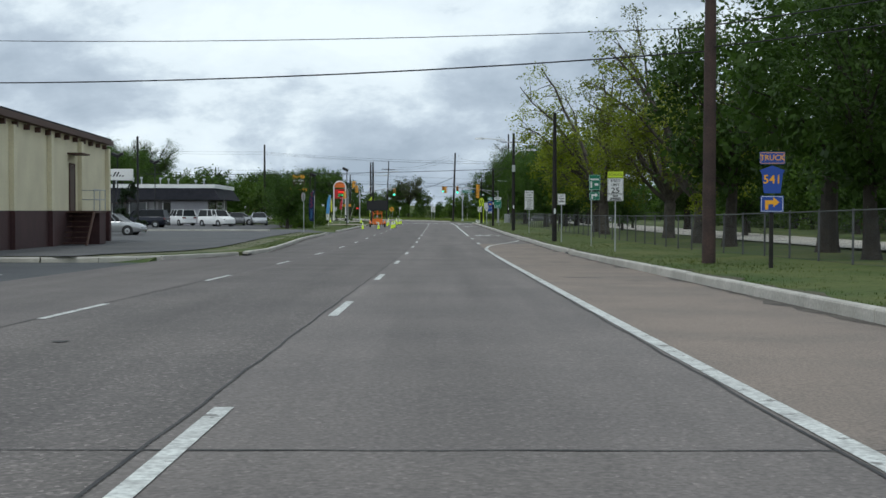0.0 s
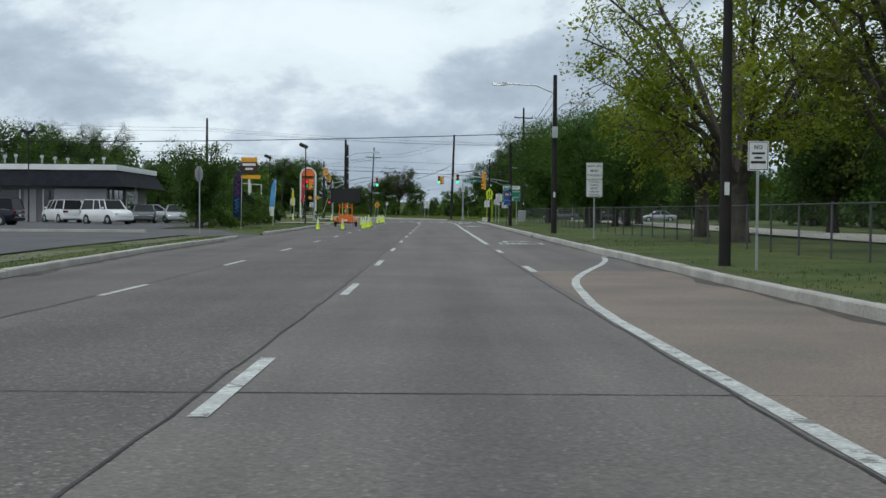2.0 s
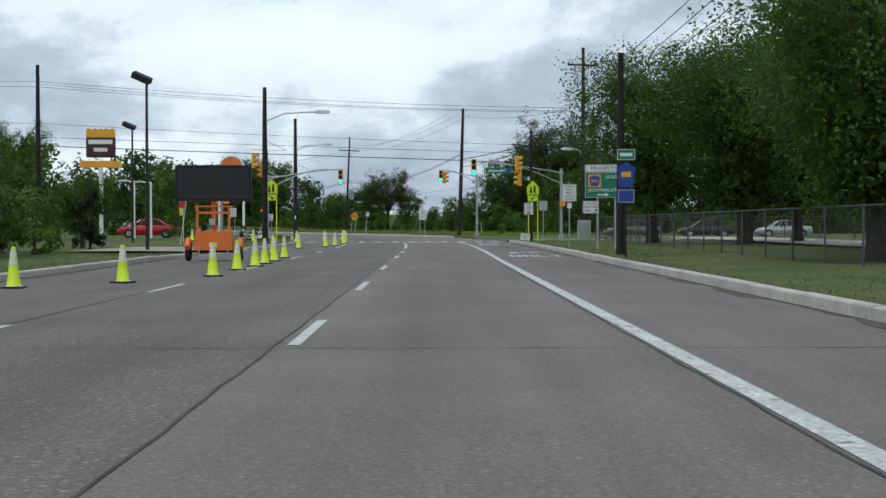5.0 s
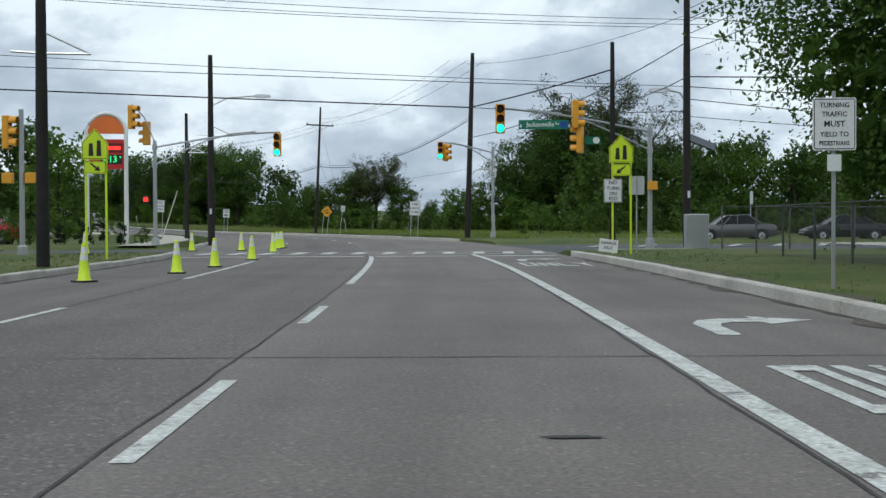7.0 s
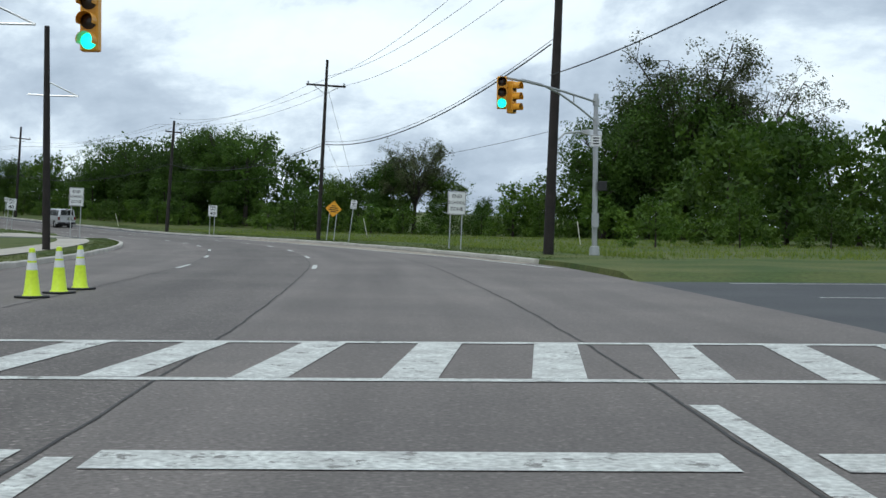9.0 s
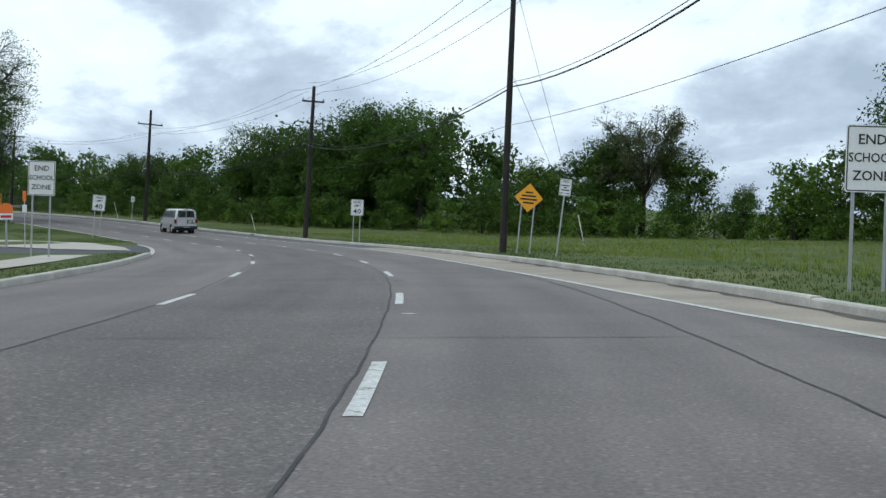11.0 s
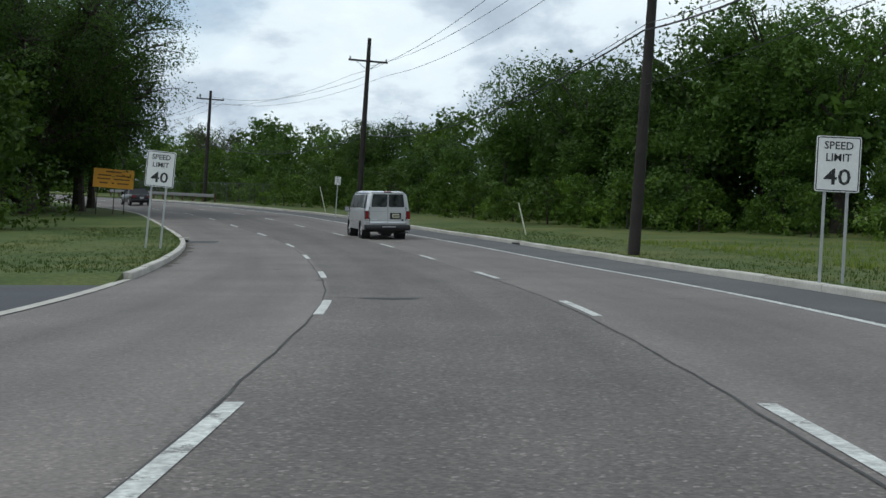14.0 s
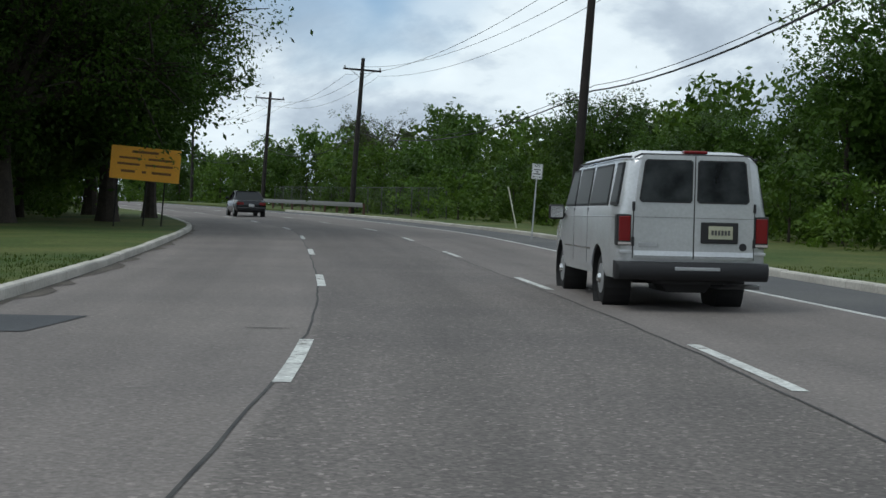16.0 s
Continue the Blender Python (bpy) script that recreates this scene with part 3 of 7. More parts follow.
patch(299.9, -2.45, 0.36, 1.05, FRESH, "broken dark patch at a slab joint", 1)
patch(299.78, -2.4, 0.16, 0.7, TAR, "broken dark patch at a slab joint", 3)
for q in ((88.3, -0.6, 0.12, 0.5), (152.3, 1.9, 0.12, 0.32), (157.8, -2.2, 0.08, 0.45), (13.0, -2.2, 0.2, 0.18), (29.5, 4.7, 0.25, 1.0), (93, 2.6, 0.1, 0.4), (264, -1.4, 0.15, 0.3), (42, 5.3, 0.3, 0.9), (224, 1.3, 0.1, 0.5)):
    patch(*q, TAR, "small dark tar spot", int(q[0]))
for q in ((173.9, 3.1, 0.16, 0.34), (250.5, 0.22, 0.22, 0.3), (248.0, -1.9, 0.06, 0.4), (317.7, -4.85, 0.12, 0.3), (154.4, 2.38, 0.1, 0.34), (27.9, 5.6, 0.12, 0.5), (28.6, 3.95, 0.08, 0.55), (305.9, -3.5, 0.2, 0.3), (306.4, 0.15, 0.16, 0.35), (331.8, -3.85, 0.05, 0.6), (311, -4.4, 0.2, 0.25), (36.5, 3.3, 0.14, 0.5)):
    patch(*q, TAR, "small dark tar spot", int(q[0]) + 7)
for q in ((176.8, 1.93, 0.12, 0.16), (240.2, 0.3, 0.14, 0.2)):
    patch(*q, PAINT, "small pale paint spill on the concrete", int(q[0]))


tagged(raw("road_patch", [at(s, d, 0.008) for s, d in ((331.0, -7.05), (331.0, -6.05), (332.9, -5.82), (332.9, -7.05))], [(0, 1, 2, 3)], FRESH), "square dark asphalt patch by the kerb", "patch", kind="structure")


# kerbs: a run of cast stones
def kerb_run(name, s0, s1, side, tall=0.15, length=3.05, gap=0.012, label="pale worn concrete kerb"):
    e = tagged(new(name), label, "kerb", kind="structure")
    f, sg = (KERB_R, 1) if side > 0 else (KERB_L, -1)
    r = random.Random(int(s0 * 10 + side))
    s = s0
    while s < s1 - 0.3:
        b = min(s + length, s1)
        sh = Shape()
        rings = []
        dz = r.uniform(-0.012, 0.012)
        for q in np.linspace(s + gap, b - gap, 3):
            d = f(q)
            prof = [(0.0, -0.08), (0.008, tall - 0.03), (0.025, tall - 0.004), (0.17, tall), (0.2, tall - 0.02), (0.2, -0.08)]
            rings.append([at(q, d + sg * (a - 0.01), h + dz * (h > 0)) for a, h in prof])
        sh.loft(rings)
        part("kerb_stone", sh, KERB, e)
        s = b
    return e


for s0, s1 in ((-30, 53.65), (54.75, 113.5), (114.7, 191.0), (226, 330.1), (331.2, 420)):
    kerb_run("kerb_1", s0, s1, 1, 0.185 if s0 < 200 else 0.15)
for s0, s1 in ((44, 49.9), (51.1, 104), (114, 157.0), (166.8, 194.5), (207, 276), (306, 332.0), (333.2, 420)):
    kerb_run("kerb_2", s0, s1, -1)


def inlet(s, side, w=0.55):
    e = empty("storm_inlet", Matrix.Translation(at(s, (KERB_R if side > 0 else KERB_L)(s))) @ pose(0, 0, 0, 0, 0, yaw_at(s)), "dark storm drain opening in the kerb", "drain")
    # no hollow here: a solid black block paints the shade inside the opening
    part("mouth", Shape().box(-0.02, 0.16, -w, w, -0.05, 0.07), BLACK, e)
    part("lintel", Shape().box(-0.02, 0.2, -w - 0.05, w + 0.05, 0.074, 0.15), KERB, e)


for s, side in ((54.2, 1), (114.1, 1), (50.5, -1), (330.65, 1), (332.6, -1)):
    inlet(s, side)


# dirt washed into the gutter and bare soil behind the kerb
GUTTER = material("gutter dirt", (0.055, 0.046, 0.038), (0.10, 0.085, 0.07), rough=0.95, scale=1.2, fine=30, bump=0.4, mix=0.6)
BARE = material("bare verge soil", (0.085, 0.066, 0.042), (0.05, 0.055, 0.025), rough=0.95, scale=1.6, fine=25, bump=0.5, mix=0.6)


def ragged(name, s0, s1, inner, outer, z, mat, label, category, seed, thick):
    """A ribbon whose one edge wanders, from inner to outer."""
    r = random.Random(seed)
    wob = [r.uniform(0.0, 1.0) for _ in range(int((s1 - s0) / 0.8) + 4)]
    f = lambda s: wob[int((s - s0) / 0.8)] * (1 - (s - s0) / 0.8 % 1) + wob[int((s - s0) / 0.8) + 1] * ((s - s0) / 0.8 % 1)
    ob = strip(name, s0, s1, inner, lambda s: inner(s) + outer * (0.15 + thick * f(s) ** 2), z, mat, 0.8)
    return tagged(ob, label, category, kind="structure")


for k, (s0, s1) in enumerate(((-30, 30), (36, 53), (57, 84), (90, 113), (117, 150), (154, 190), (230, 300))):
    ragged("gutter_dirt", s0, s1, lambda s: KERB_R(s) + 0.0, -0.4, 0.0075, GUTTER, "dark dirt washed along the kerb", "dirt", k, 0.9)
for k, (s0, s1) in enumerate(((46, 49), (56, 100), (120, 154), (170, 194), (312, 420))):
    ragged("gutter_dirt", s0, s1, lambda s: KERB_L(s), 0.35, 0.0075, GUTTER, "dark dirt washed along the kerb", "dirt", 20 + k, 0.9)
for k, (s0, s1) in enumerate(((-30, 113), (115, 190))):
    ragged("bare_soil", s0, s1, lambda s: KERB_R(s) + 0.17, 0.5, 0.166, BARE, "bare brown soil behind the kerb", "soil", 40 + k, 1.1)


# lots and side streets
def sheet(name, s0, s1, d0, d1, z, mat, label, category, step=3.0, cols=4):
    return tagged(strip(name, s0, s1, d0, d1, z, mat, step, cols), label, category, kind="structure")


sheet("side_street", -60, 41.25, -75, lambda s: KERB_L(s), -0.012, FRESH, "dark worn asphalt side street", "side street")
sheet("parking_lot", 41.6, 160, -75, lambda s: KERB_L(s) - (2.3 if s < 118 else 7.0), 0.18, ASPHALT, "grey asphalt parking lot", "parking lot", cols=10)
sheet("driveway", 105, 113, -14, lambda s: KERB_L(s), -0.01, ASPHALT, "asphalt driveway apron", "driveway")
sheet("side_street", 196.0, 213.5, lambda s: KERB_R(s) - 0.05, 90, -0.012, FRESH, "dark asphalt side street", "side street", cols=8)
sheet("side_street", 196.5, 206, -90, lambda s: KERB_L(s) + 0.05, -0.012, FRESH, "dark asphalt side street", "side street", cols=8)
sheet("driveway", 278, 304, -60, lambda s: KERB_L(s), -0.012, FRESH, "dark asphalt driveway mouth", "driveway", cols=6)
sheet("pavement", 207, 271, lambda s: KERB_L(s) - 3.4, lambda s: KERB_L(s) - 1.7, 0.165, WALKWAY, "pale concrete footpath", "pavement")
sheet("school_drive", 10, 200, 18.2, 24.5, 0.27, WALKWAY, "pale concrete drive behind the fence", "drive", cols=2)


# ---- poles and wires ----
def utility_pole(x, y, h, r=0.15, mat=POLE, label="tall weathered timber utility pole", arm=None, turn=0.0, extras=(), lean=0.0):
    off = math.sin(radians(lean)) * (arm[0] if arm else h * 0.85)
    x, y = x - off * math.cos(radians(turn)), y - off * math.sin(radians(turn))
    e = empty("utility_pole", pose(x, y, g(x, y) + 0.1, 0, 0, turn) @ pose(0, 0, 0, 0, lean, 0), label, "utility pole")
    part("pole", Shape().tube([(0, 0, -0.3), (0, 0, h * 0.5), (0, 0, h)], [r * 1.15, r, r * 0.72], 12), mat, e, smooth=True)
    if arm:
        part("crossarm", Shape().box(-arm[1] / 2, arm[1] / 2, -0.05, 0.05, arm[0] - 0.06, arm[0] + 0.06), mat, e)
        for sx in (-1, 1):
            part("brace", Shape().tube([(sx * arm[1] * 0.3, 0.02, arm[0] - 0.05), (0, 0.02, arm[0] - 0.6)], 0.02, 5), STEEL, e)
            part("insulator", Shape().tube([(sx * arm[1] * 0.46, 0, arm[0] + 0.06), (sx * arm[1] * 0.46, 0, arm[0] + 0.14), (sx * arm[1] * 0.46, 0, arm[0] + 0.24)], [0.05, 0.07, 0.04], 8), STEEL, e, smooth=True)
    for kind, z, *rest in extras:
        if kind == "lamp":
            reach, ang = rest
            c, s = math.cos(radians(ang)), math.sin(radians(ang))
            part("lamp_arm", Shape().tube([(0, 0, z), (c * reach * 0.4, s * reach * 0.4, z + 0.45), (c * reach, s * reach, z + 0.55)], 0.04, 8), ALU, e, smooth=True)
            m = pose(c * reach, s * reach, z + 0.55, 0, 0, ang)
            part("lamp_head", Shape().loft([[(0.0, -0.06, -0.06), (0.0, 0.06, -0.06), (0.0, 0.06, 0.06), (0.0, -0.06, 0.06)], [(0.25, -0.16, -0.1), (0.25, 0.16, -0.1), (0.25, 0.12, 0.1), (0.25, -0.12, 0.1)], [(0.75, -0.15, -0.08), (0.75, 0.15, -0.08), (0.75, 0.1, 0.08), (0.75, -0.1, 0.08)], [(0.85, -0.05, -0.04), (0.85, 0.05, -0.04), (0.85, 0.04, 0.03), (0.85, -0.04, 0.03)]], True, m), ALU, e, "grey cobra-head lamp")
        if kind == "can":
            part("transformer", Shape().tube([(0.0, -0.34, z), (0.0, -0.34, z + 0.05), (0.0, -0.34, z + 0.75), (0.0, -0.34, z + 0.8)], [0.15, 0.2, 0.2, 0.12], 12), ALU, e, smooth=True)
        if kind == "box":
            part("meter_box", Shape().box(-0.14, 0.14, -0.34, -0.14, z, z + 0.6, bevel=0.02), ALU, e)
        if kind == "bracket":
            part("cable_bracket", Shape().tube([(-0.7, 0, z + 0.05), (0, 0, z), (1.15, 0, z - 0.02)], 0.03, 6).tube([(0.05, 0, z + 0.5), (1.15, 0, z - 0.02)], 0.03, 6), ALU, e, "pale steel cable bracket")
        if kind == "solar":
            m = pose(0.7, -0.05, z + 0.25, 0, 22, -20)
            sp = part("solar_panel", Shape().box(-0.55, 0.55, -0.38, 0.38, -0.02, 0.02, m @ pose(0, 0, 0, 28, 0, 0)), GLASS, e, "dark tilted solar panel")
            part("panel_rim", Shape().box(-0.57, 0.57, -0.4, 0.4, -0.035, -0.021, m @ pose(0, 0, 0, 28, 0, 0)), VANDARK, sp)
            part("panel_bracket", Shape().tube([(0.05, 0, z), (0.7, -0.05, z), (0.7, -0.05, z + 0.22)], 0.025, 6), STEEL, e)
        if kind == "tag":
            part("tag", Shape().box(-0.05, 0.05, -r - 0.04, -r + 0.02, z, z + 0.28), SIGNWHITE, e)
    return e


def wire(a, b, sag, r=0.012, label="thin black overhead wire"):
    a, b = Vector(a), Vector(b)
    pts = []
    for k in range(17):
        t = k / 16
        p = a.lerp(b, t)
        pts.append((p.x, p.y, p.z - sag * 4 * t * (1 - t)))
    ob = part("overhead_wire", Shape().tube(pts, r, 5, False), WIRE)
    return tagged(ob, label, "wire", "overhead wires")


utility_pole(7.75, 36.7, 11.5, 0.17, POLE_RED, "tall reddish timber utility pole on the verge", (9.3, 2.4), 0)
utility_pole(6.95, 73.8, 7.2, 0.12, POLE_DARK, "black tarred timber pole beside the kerb", None, 0, [("tag", 1.6)])
utility_pole(7.35, 116.5, 8.6, 0.14, POLE_DARK, "black timber lamp pole beside the kerb", None, 0, [("lamp", 7.6, 2.6, 170), ("box", 5.2), ("lamp", 6.6, 1.2, 10), ("tag", 2.0)])
utility_pole(7.25, 152.0, 6.7, 0.13, POLE_DARK, "black timber pole near the green sign", None, 0, [("tag", 2.5)])
utility_pole(11.9, 201.0, 13.4, 0.145, POLE, "dark timber corner utility pole", (12.2, 2.4), 20, [("lamp", 5.8, 0.7, 160), ("solar", 4.0), ("tag", 2.0)])
utility_pole(-7.65, 178.4, 8.3, 0.14, POLE_DARK, "dark timber lamp pole beside the kerb", None, 0, [("lamp", 6.5, 2.6, 10), ("bracket", 5.0)])
utility_pole(-9.6, 215.2, 9.6, 0.16, POLE, "grey timber lamp pole beside the footpath", None, 0, [("lamp", 7.0, 2.2, 10), ("bracket", 5.5), ("tag", 1.5)])
utility_pole(-14.0, 233.0, 8.1, 0.13, POLE, "thin grey timber pole behind the footpath", None, 0, [("bracket", 5.6)])
utility_pole(-24.2, 194.4, 11.4, 0.16, POLE_DARK, "tall dark pole among the trees")
utility_pole(4.4, 233.4, 12.0, 0.17, POLE, "leaning dark timber utility pole", None, 8, [("lamp", 4.0, 1.2, 20)], 1.8)
utility_pole(-8.55, 273.5, 12.0, 0.122, POLE, "tall leaning timber utility pole with a crossarm", (10.3, 2.6), 12, (), 2.5)
utility_pole(-28.4, 315.7, 11.0, 0.16, POLE, "tall leaning timber utility pole in the verge", (9.9, 1.6), 20, (), 3.6)
utility_pole(-57.35, 355.3, 11.7, 0.17, POLE, "tall leaning timber utility pole with a crossarm", (10.2, 2.6), 34, (), 3.4)
utility_pole(-88.4, 384.6, 10.6, 0.17, POLE, "tall leaning timber utility pole with a crossarm", (9.8, 2.6), 36, (), 3.2)
utility_pole(-112.5, 404.4, 10.4, 0.17, POLE, "distant timber utility pole with a crossarm", (9.8, 2.6), 38, (), 3.0)
utility_pole(-140.0, 424.5, 10.4, 0.17, POLE, "distant timber utility pole", None, 38)
utility_pole(7.45, 191.0, 6.95, 0.092, POLE_DARK, "black timber pole behind the crossing sign", None, 0, [("tag", 2.2)])
utility_pole(16.7, 151.4, 12.2, 0.15, POLE, "tall timber pole behind the fence", (11.2, 2.2), 0)

# ---- trees ----
def unit(a):
    return a / (np.linalg.norm(a, axis=1)[:, None] + 1e-9)


def sprays(rng, pts, nrms, radii, per, size, flat=0.3):
    """Leaves in flat drooping fans: each fan hangs about a point, its leaves lie roughly in one plane."""
    n = len(pts)
    a = unit(np.cross(nrms, rng.normal(size=(n, 3))))
    b = np.cross(nrms, a)
    k = np.repeat(np.arange(n), per)
    ang, rad = rng.uniform(0, 2 * math.pi, n * per), rng.uniform(0.02, 1.0, n * per) ** 0.6
    u, v, w = rad * np.cos(ang), rad * np.sin(ang), rng.normal(size=n * per) * flat
    R = radii[k]
    p = pts[k] + a[k] * (u * R)[:, None] + b[k] * (v * R)[:, None] + nrms[k] * (w * R)[:, None]
    p[:, 2] -= 0.25 * rad**2 * R
    ln = unit(nrms[k] + rng.normal(size=(n * per, 3)) * 0.5)
    la = unit(np.cross(ln, rng.normal(size=(n * per, 3))))
    lb = np.cross(la, ln)
    s = size * rng.uniform(0.6, 1.3, n * per)[:, None]
    tip, side = la * s, lb * s * 0.5
    verts = np.stack([p - tip, p + side, p + tip, p - side], 1).reshape(-1, 3)
    return verts, np.arange(n * per * 4).reshape(-1, 4)


def lobe_sprays(rng, clumps, count, size, per=22):
    """Fans of leaves over the upper and outer skin of every lobe of a crown."""
    n = max(6, count // per)
    w = np.array([r[0] * r[1] * r[2] for _, r in clumps]) ** 0.67
    pick = rng.choice(len(clumps), n, p=w / w.sum())
    c, r = np.array([clumps[k][0] for k in pick]), np.array([clumps[k][1] for k in pick])
    d = rng.normal(size=(n, 3))
    d[:, 2] += 0.3
    d = unit(d)
    p = c + d * r * rng.uniform(0.5, 1.3, n)[:, None]
    nr = unit(d * 0.7 + np.array([0, 0, 0.5]) + rng.normal(size=(n, 3)) * 0.4)
    return sprays(rng, p, nr, r[:, 0] * rng.uniform(0.35, 0.75, n), per, size, 0.4)


def cores(clumps, share=0.62):
    """The dense shaded middle of each lobe: close inner leaves that shut out the sky."""
    rng = np.random.default_rng(len(clumps))
    per = 28
    c = np.repeat(np.array([q[0] for q in clumps]), per, 0)
    r = np.repeat(np.array([q[1] for q in clumps]), per, 0)
    n = len(c)
    p = c + unit(rng.normal(size=(n, 3))) * r * (rng.random(n) ** 0.5 * share * 2.0)[:, None]
    a = unit(rng.normal(size=(n, 3)))
    b = unit(np.cross(a, rng.normal(size=(n, 3))))
    k = r[:, :1] * rng.uniform(0.14, 0.25, n)[:, None]
    v = np.stack([p - a * k, p + b * k * 0.6, p + a * k, p - b * k * 0.6], 1).reshape(-1, 3)
    return v, np.arange(n * 4).reshape(-1, 4)


def quads(name, v, f, mat):
    me = bpy.data.meshes.new(name)
    me.vertices.add(len(v))
    me.vertices.foreach_set("co", v.ravel())
    me.loops.add(len(f) * 4)
    me.loops.foreach_set("vertex_index", f.ravel())
    me.polygons.add(len(f))
    me.polygons.foreach_set("loop_start", np.arange(0, len(f) * 4, 4))
    me.update(calc_edges=True)
    me.materials.append(mat)
    return me


def crown_mesh(name, seed, h, rx, base, clumps_n, count, size, mat, spread=1.0, puff=1.0, dense=0.45):
    """A crown of lobes; one with no clear stem reaches the ground."""
    rng = np.random.default_rng(seed)
    clumps = []
    for k in range(clumps_n):
        t = rng.uniform(0, 1)
        z = base + (h - base) * (0.12 + 0.8 * t)
        prof = math.sin(math.pi * min(1, 0.18 + 0.8 * (1 - t) ** 0.8)) ** 0.6
        if base < 0.5:
            z, prof = h * (0.03 + 0.9 * t), (1 - t**2.4) ** 0.5
        ang, rad = rng.uniform(0, 2 * math.pi), rx * prof * rng.uniform(0.25, 0.85) * spread
        q = rx * rng.uniform(0.13, 0.36) * puff
        clumps.append(((rad * math.cos(ang), rad * math.sin(ang), z), (q, q, q * rng.uniform(0.55, 0.9))))
    v, f = lobe_sprays(rng, clumps, count, size)
    if dense:
        cv, cf = cores([q for q in clumps if math.hypot(q[0][0], q[0][1]) < rx * 0.55 and q[0][2] < h * 0.8], dense)
        f = np.concatenate([f, cf + len(v)])
        v = np.concatenate([v, cv])
    return quads(name, v, f, mat), clumps


def trunk_shape(seed, h, base, r, clumps, limbs=9):
    rng = random.Random(seed)
    sh = Shape()
    top = h * 0.72
    bend = [rng.uniform(-0.25, 0.25) for _ in range(4)]
    mid = lambda t: (bend[0] * t * 1.6 + bend[2] * t * t, bend[1] * t * 1.6 + bend[3] * t * t, top * t)
    sh.tube([(0, 0, -0.3), mid(0.04), mid(0.15), mid(0.35), mid(0.6), mid(1.0)], [r * 1.7, r * 1.25, r, r * 0.85, r * 0.6, r * 0.15], 9)
    for c, q in clumps[:limbs]:
        t = min(0.8, max(0.2, c[2] / top * 0.62))
        a = Vector(mid(t))
        b = Vector(c)
        m = a.lerp(b, 0.5) + Vector((rng.uniform(-0.3, 0.3), rng.uniform(-0.3, 0.3), 0.35))
        sh.tube([a, m, b], [r * 0.5 * (1.1 - t), r * 0.3 * (1.1 - t), 0.025], 6)
        for _ in range(2):
            e = b + Vector((rng.uniform(-1, 1) * q[0], rng.uniform(-1, 1) * q[1], rng.uniform(-0.2, 1) * q[2]))
            sh.tube([m, m.lerp(e, 0.5) + Vector((0, 0, 0.15)), e], [r * 0.18, r * 0.1, 0.015], 5)
    return sh


def make_tree(seed, h, rx, base, clumps_n, count, size, leaf, bark, r, label, category="tree", group="", name="tree", spread=1.0, puff=1.0, dense=0.45):
    e = empty(name, Matrix.Identity(4), label, category, group)
    me, clumps = crown_mesh("crown", seed, h, rx, base, clumps_n, count, size, leaf, spread, puff, dense)
    c = new("crown", me)
    c.parent = e
    part("trunk", trunk_shape(seed, h, base, r, clumps, 12 if base > 0.5 else 3), bark, e, smooth=True)
    return e


def open_tree(seed, h, rx, fork, limbs, twigs, per, size, leaf, bark, r, label, group, heart=0, fan=0.72, low=0.42):
    """A short trunk that forks into spreading limbs; fans of leaves hang about the twigs, with gaps between them."""
    rng = np.random.default_rng(seed)
    e = empty("tree", Matrix.Identity(4), label, "tree", group)
    sh = Shape()
    lean = rng.normal(size=2) * 0.15
    top = Vector((lean[0], lean[1], fork))
    sh.tube([(0, 0, -0.3), (0, 0, 0.25), tuple(top * 0.5), tuple(top), (lean[0] * 2, lean[1] * 2, fork * 1.35)], [r * 1.6, r * 1.2, r, r * 1.05, r * 0.5], 10)
    pts, nrms, radii, hearts = [], [], [], []
    for k in range(limbs):
        ang = 2 * math.pi * (k * 0.382 + rng.uniform(-0.08, 0.08))
        up = rng.uniform(low, 0.97)
        out = rx * math.sin(math.pi * min(0.98, 0.36 + 0.62 * (1 - up))) ** 0.7 * rng.uniform(0.7, 1.0)
        a, b = top * rng.uniform(0.85, 1.2), Vector((out * math.cos(ang), out * math.sin(ang), h * up))
        path = []
        for i in range(6):
            t = i / 5
            p = a.lerp(b, t)
            p += Vector(rng.normal(size=3) * 0.14 * (0 < i < 5) * h / 12)
            p.z += h * 0.07 * math.sin(math.pi * t) * (1 if up > 0.6 else 0.5)
            path.append(p)
        lr = r * rng.uniform(0.34, 0.55)
        sh.tube(path, [lr * (1 - 0.16 * i) for i in range(6)], 7)
        if heart:
            hearts.append((tuple(a.lerp(b, 0.62)), (rx * 0.2, rx * 0.2, rx * 0.14)))
        for _ in range(twigs):
            t = rng.uniform(0.3, 1.0)
            i = min(4, int(t * 5))
            p = path[i].lerp(path[i + 1], t * 5 - i)
            d = Vector(rng.normal(size=3) + np.array([math.cos(ang), math.sin(ang), 0.45]) * 0.9).normalized()
            q = p + d * rng.uniform(0.5, 1.9) * h / 12
            sh.tube([p, p.lerp(q, 0.55) + Vector((0, 0, 0.1)), q], [lr * 0.22, lr * 0.14, 0.012], 4, False)
            pts.append(tuple(q))
            nrms.append(tuple(Vector(rng.normal(size=3) * 0.35) + d * 0.4 + Vector((0, 0, 0.8))))
            radii.append(fan * rng.uniform(0.6, 1.25) * h / 12)
    v, f = sprays(rng, np.array(pts), unit(np.array(nrms)), np.array(radii), per, size, 0.36)
    if heart:
        cv, cf = cores(hearts, heart)
        f = np.concatenate([f, cf + len(v)])
        v = np.concatenate([v, cv])
    c = new("crown", quads("crown", v, f, leaf))
    c.parent = e
    part("trunk", sh, bark, e, smooth=True)
    return e


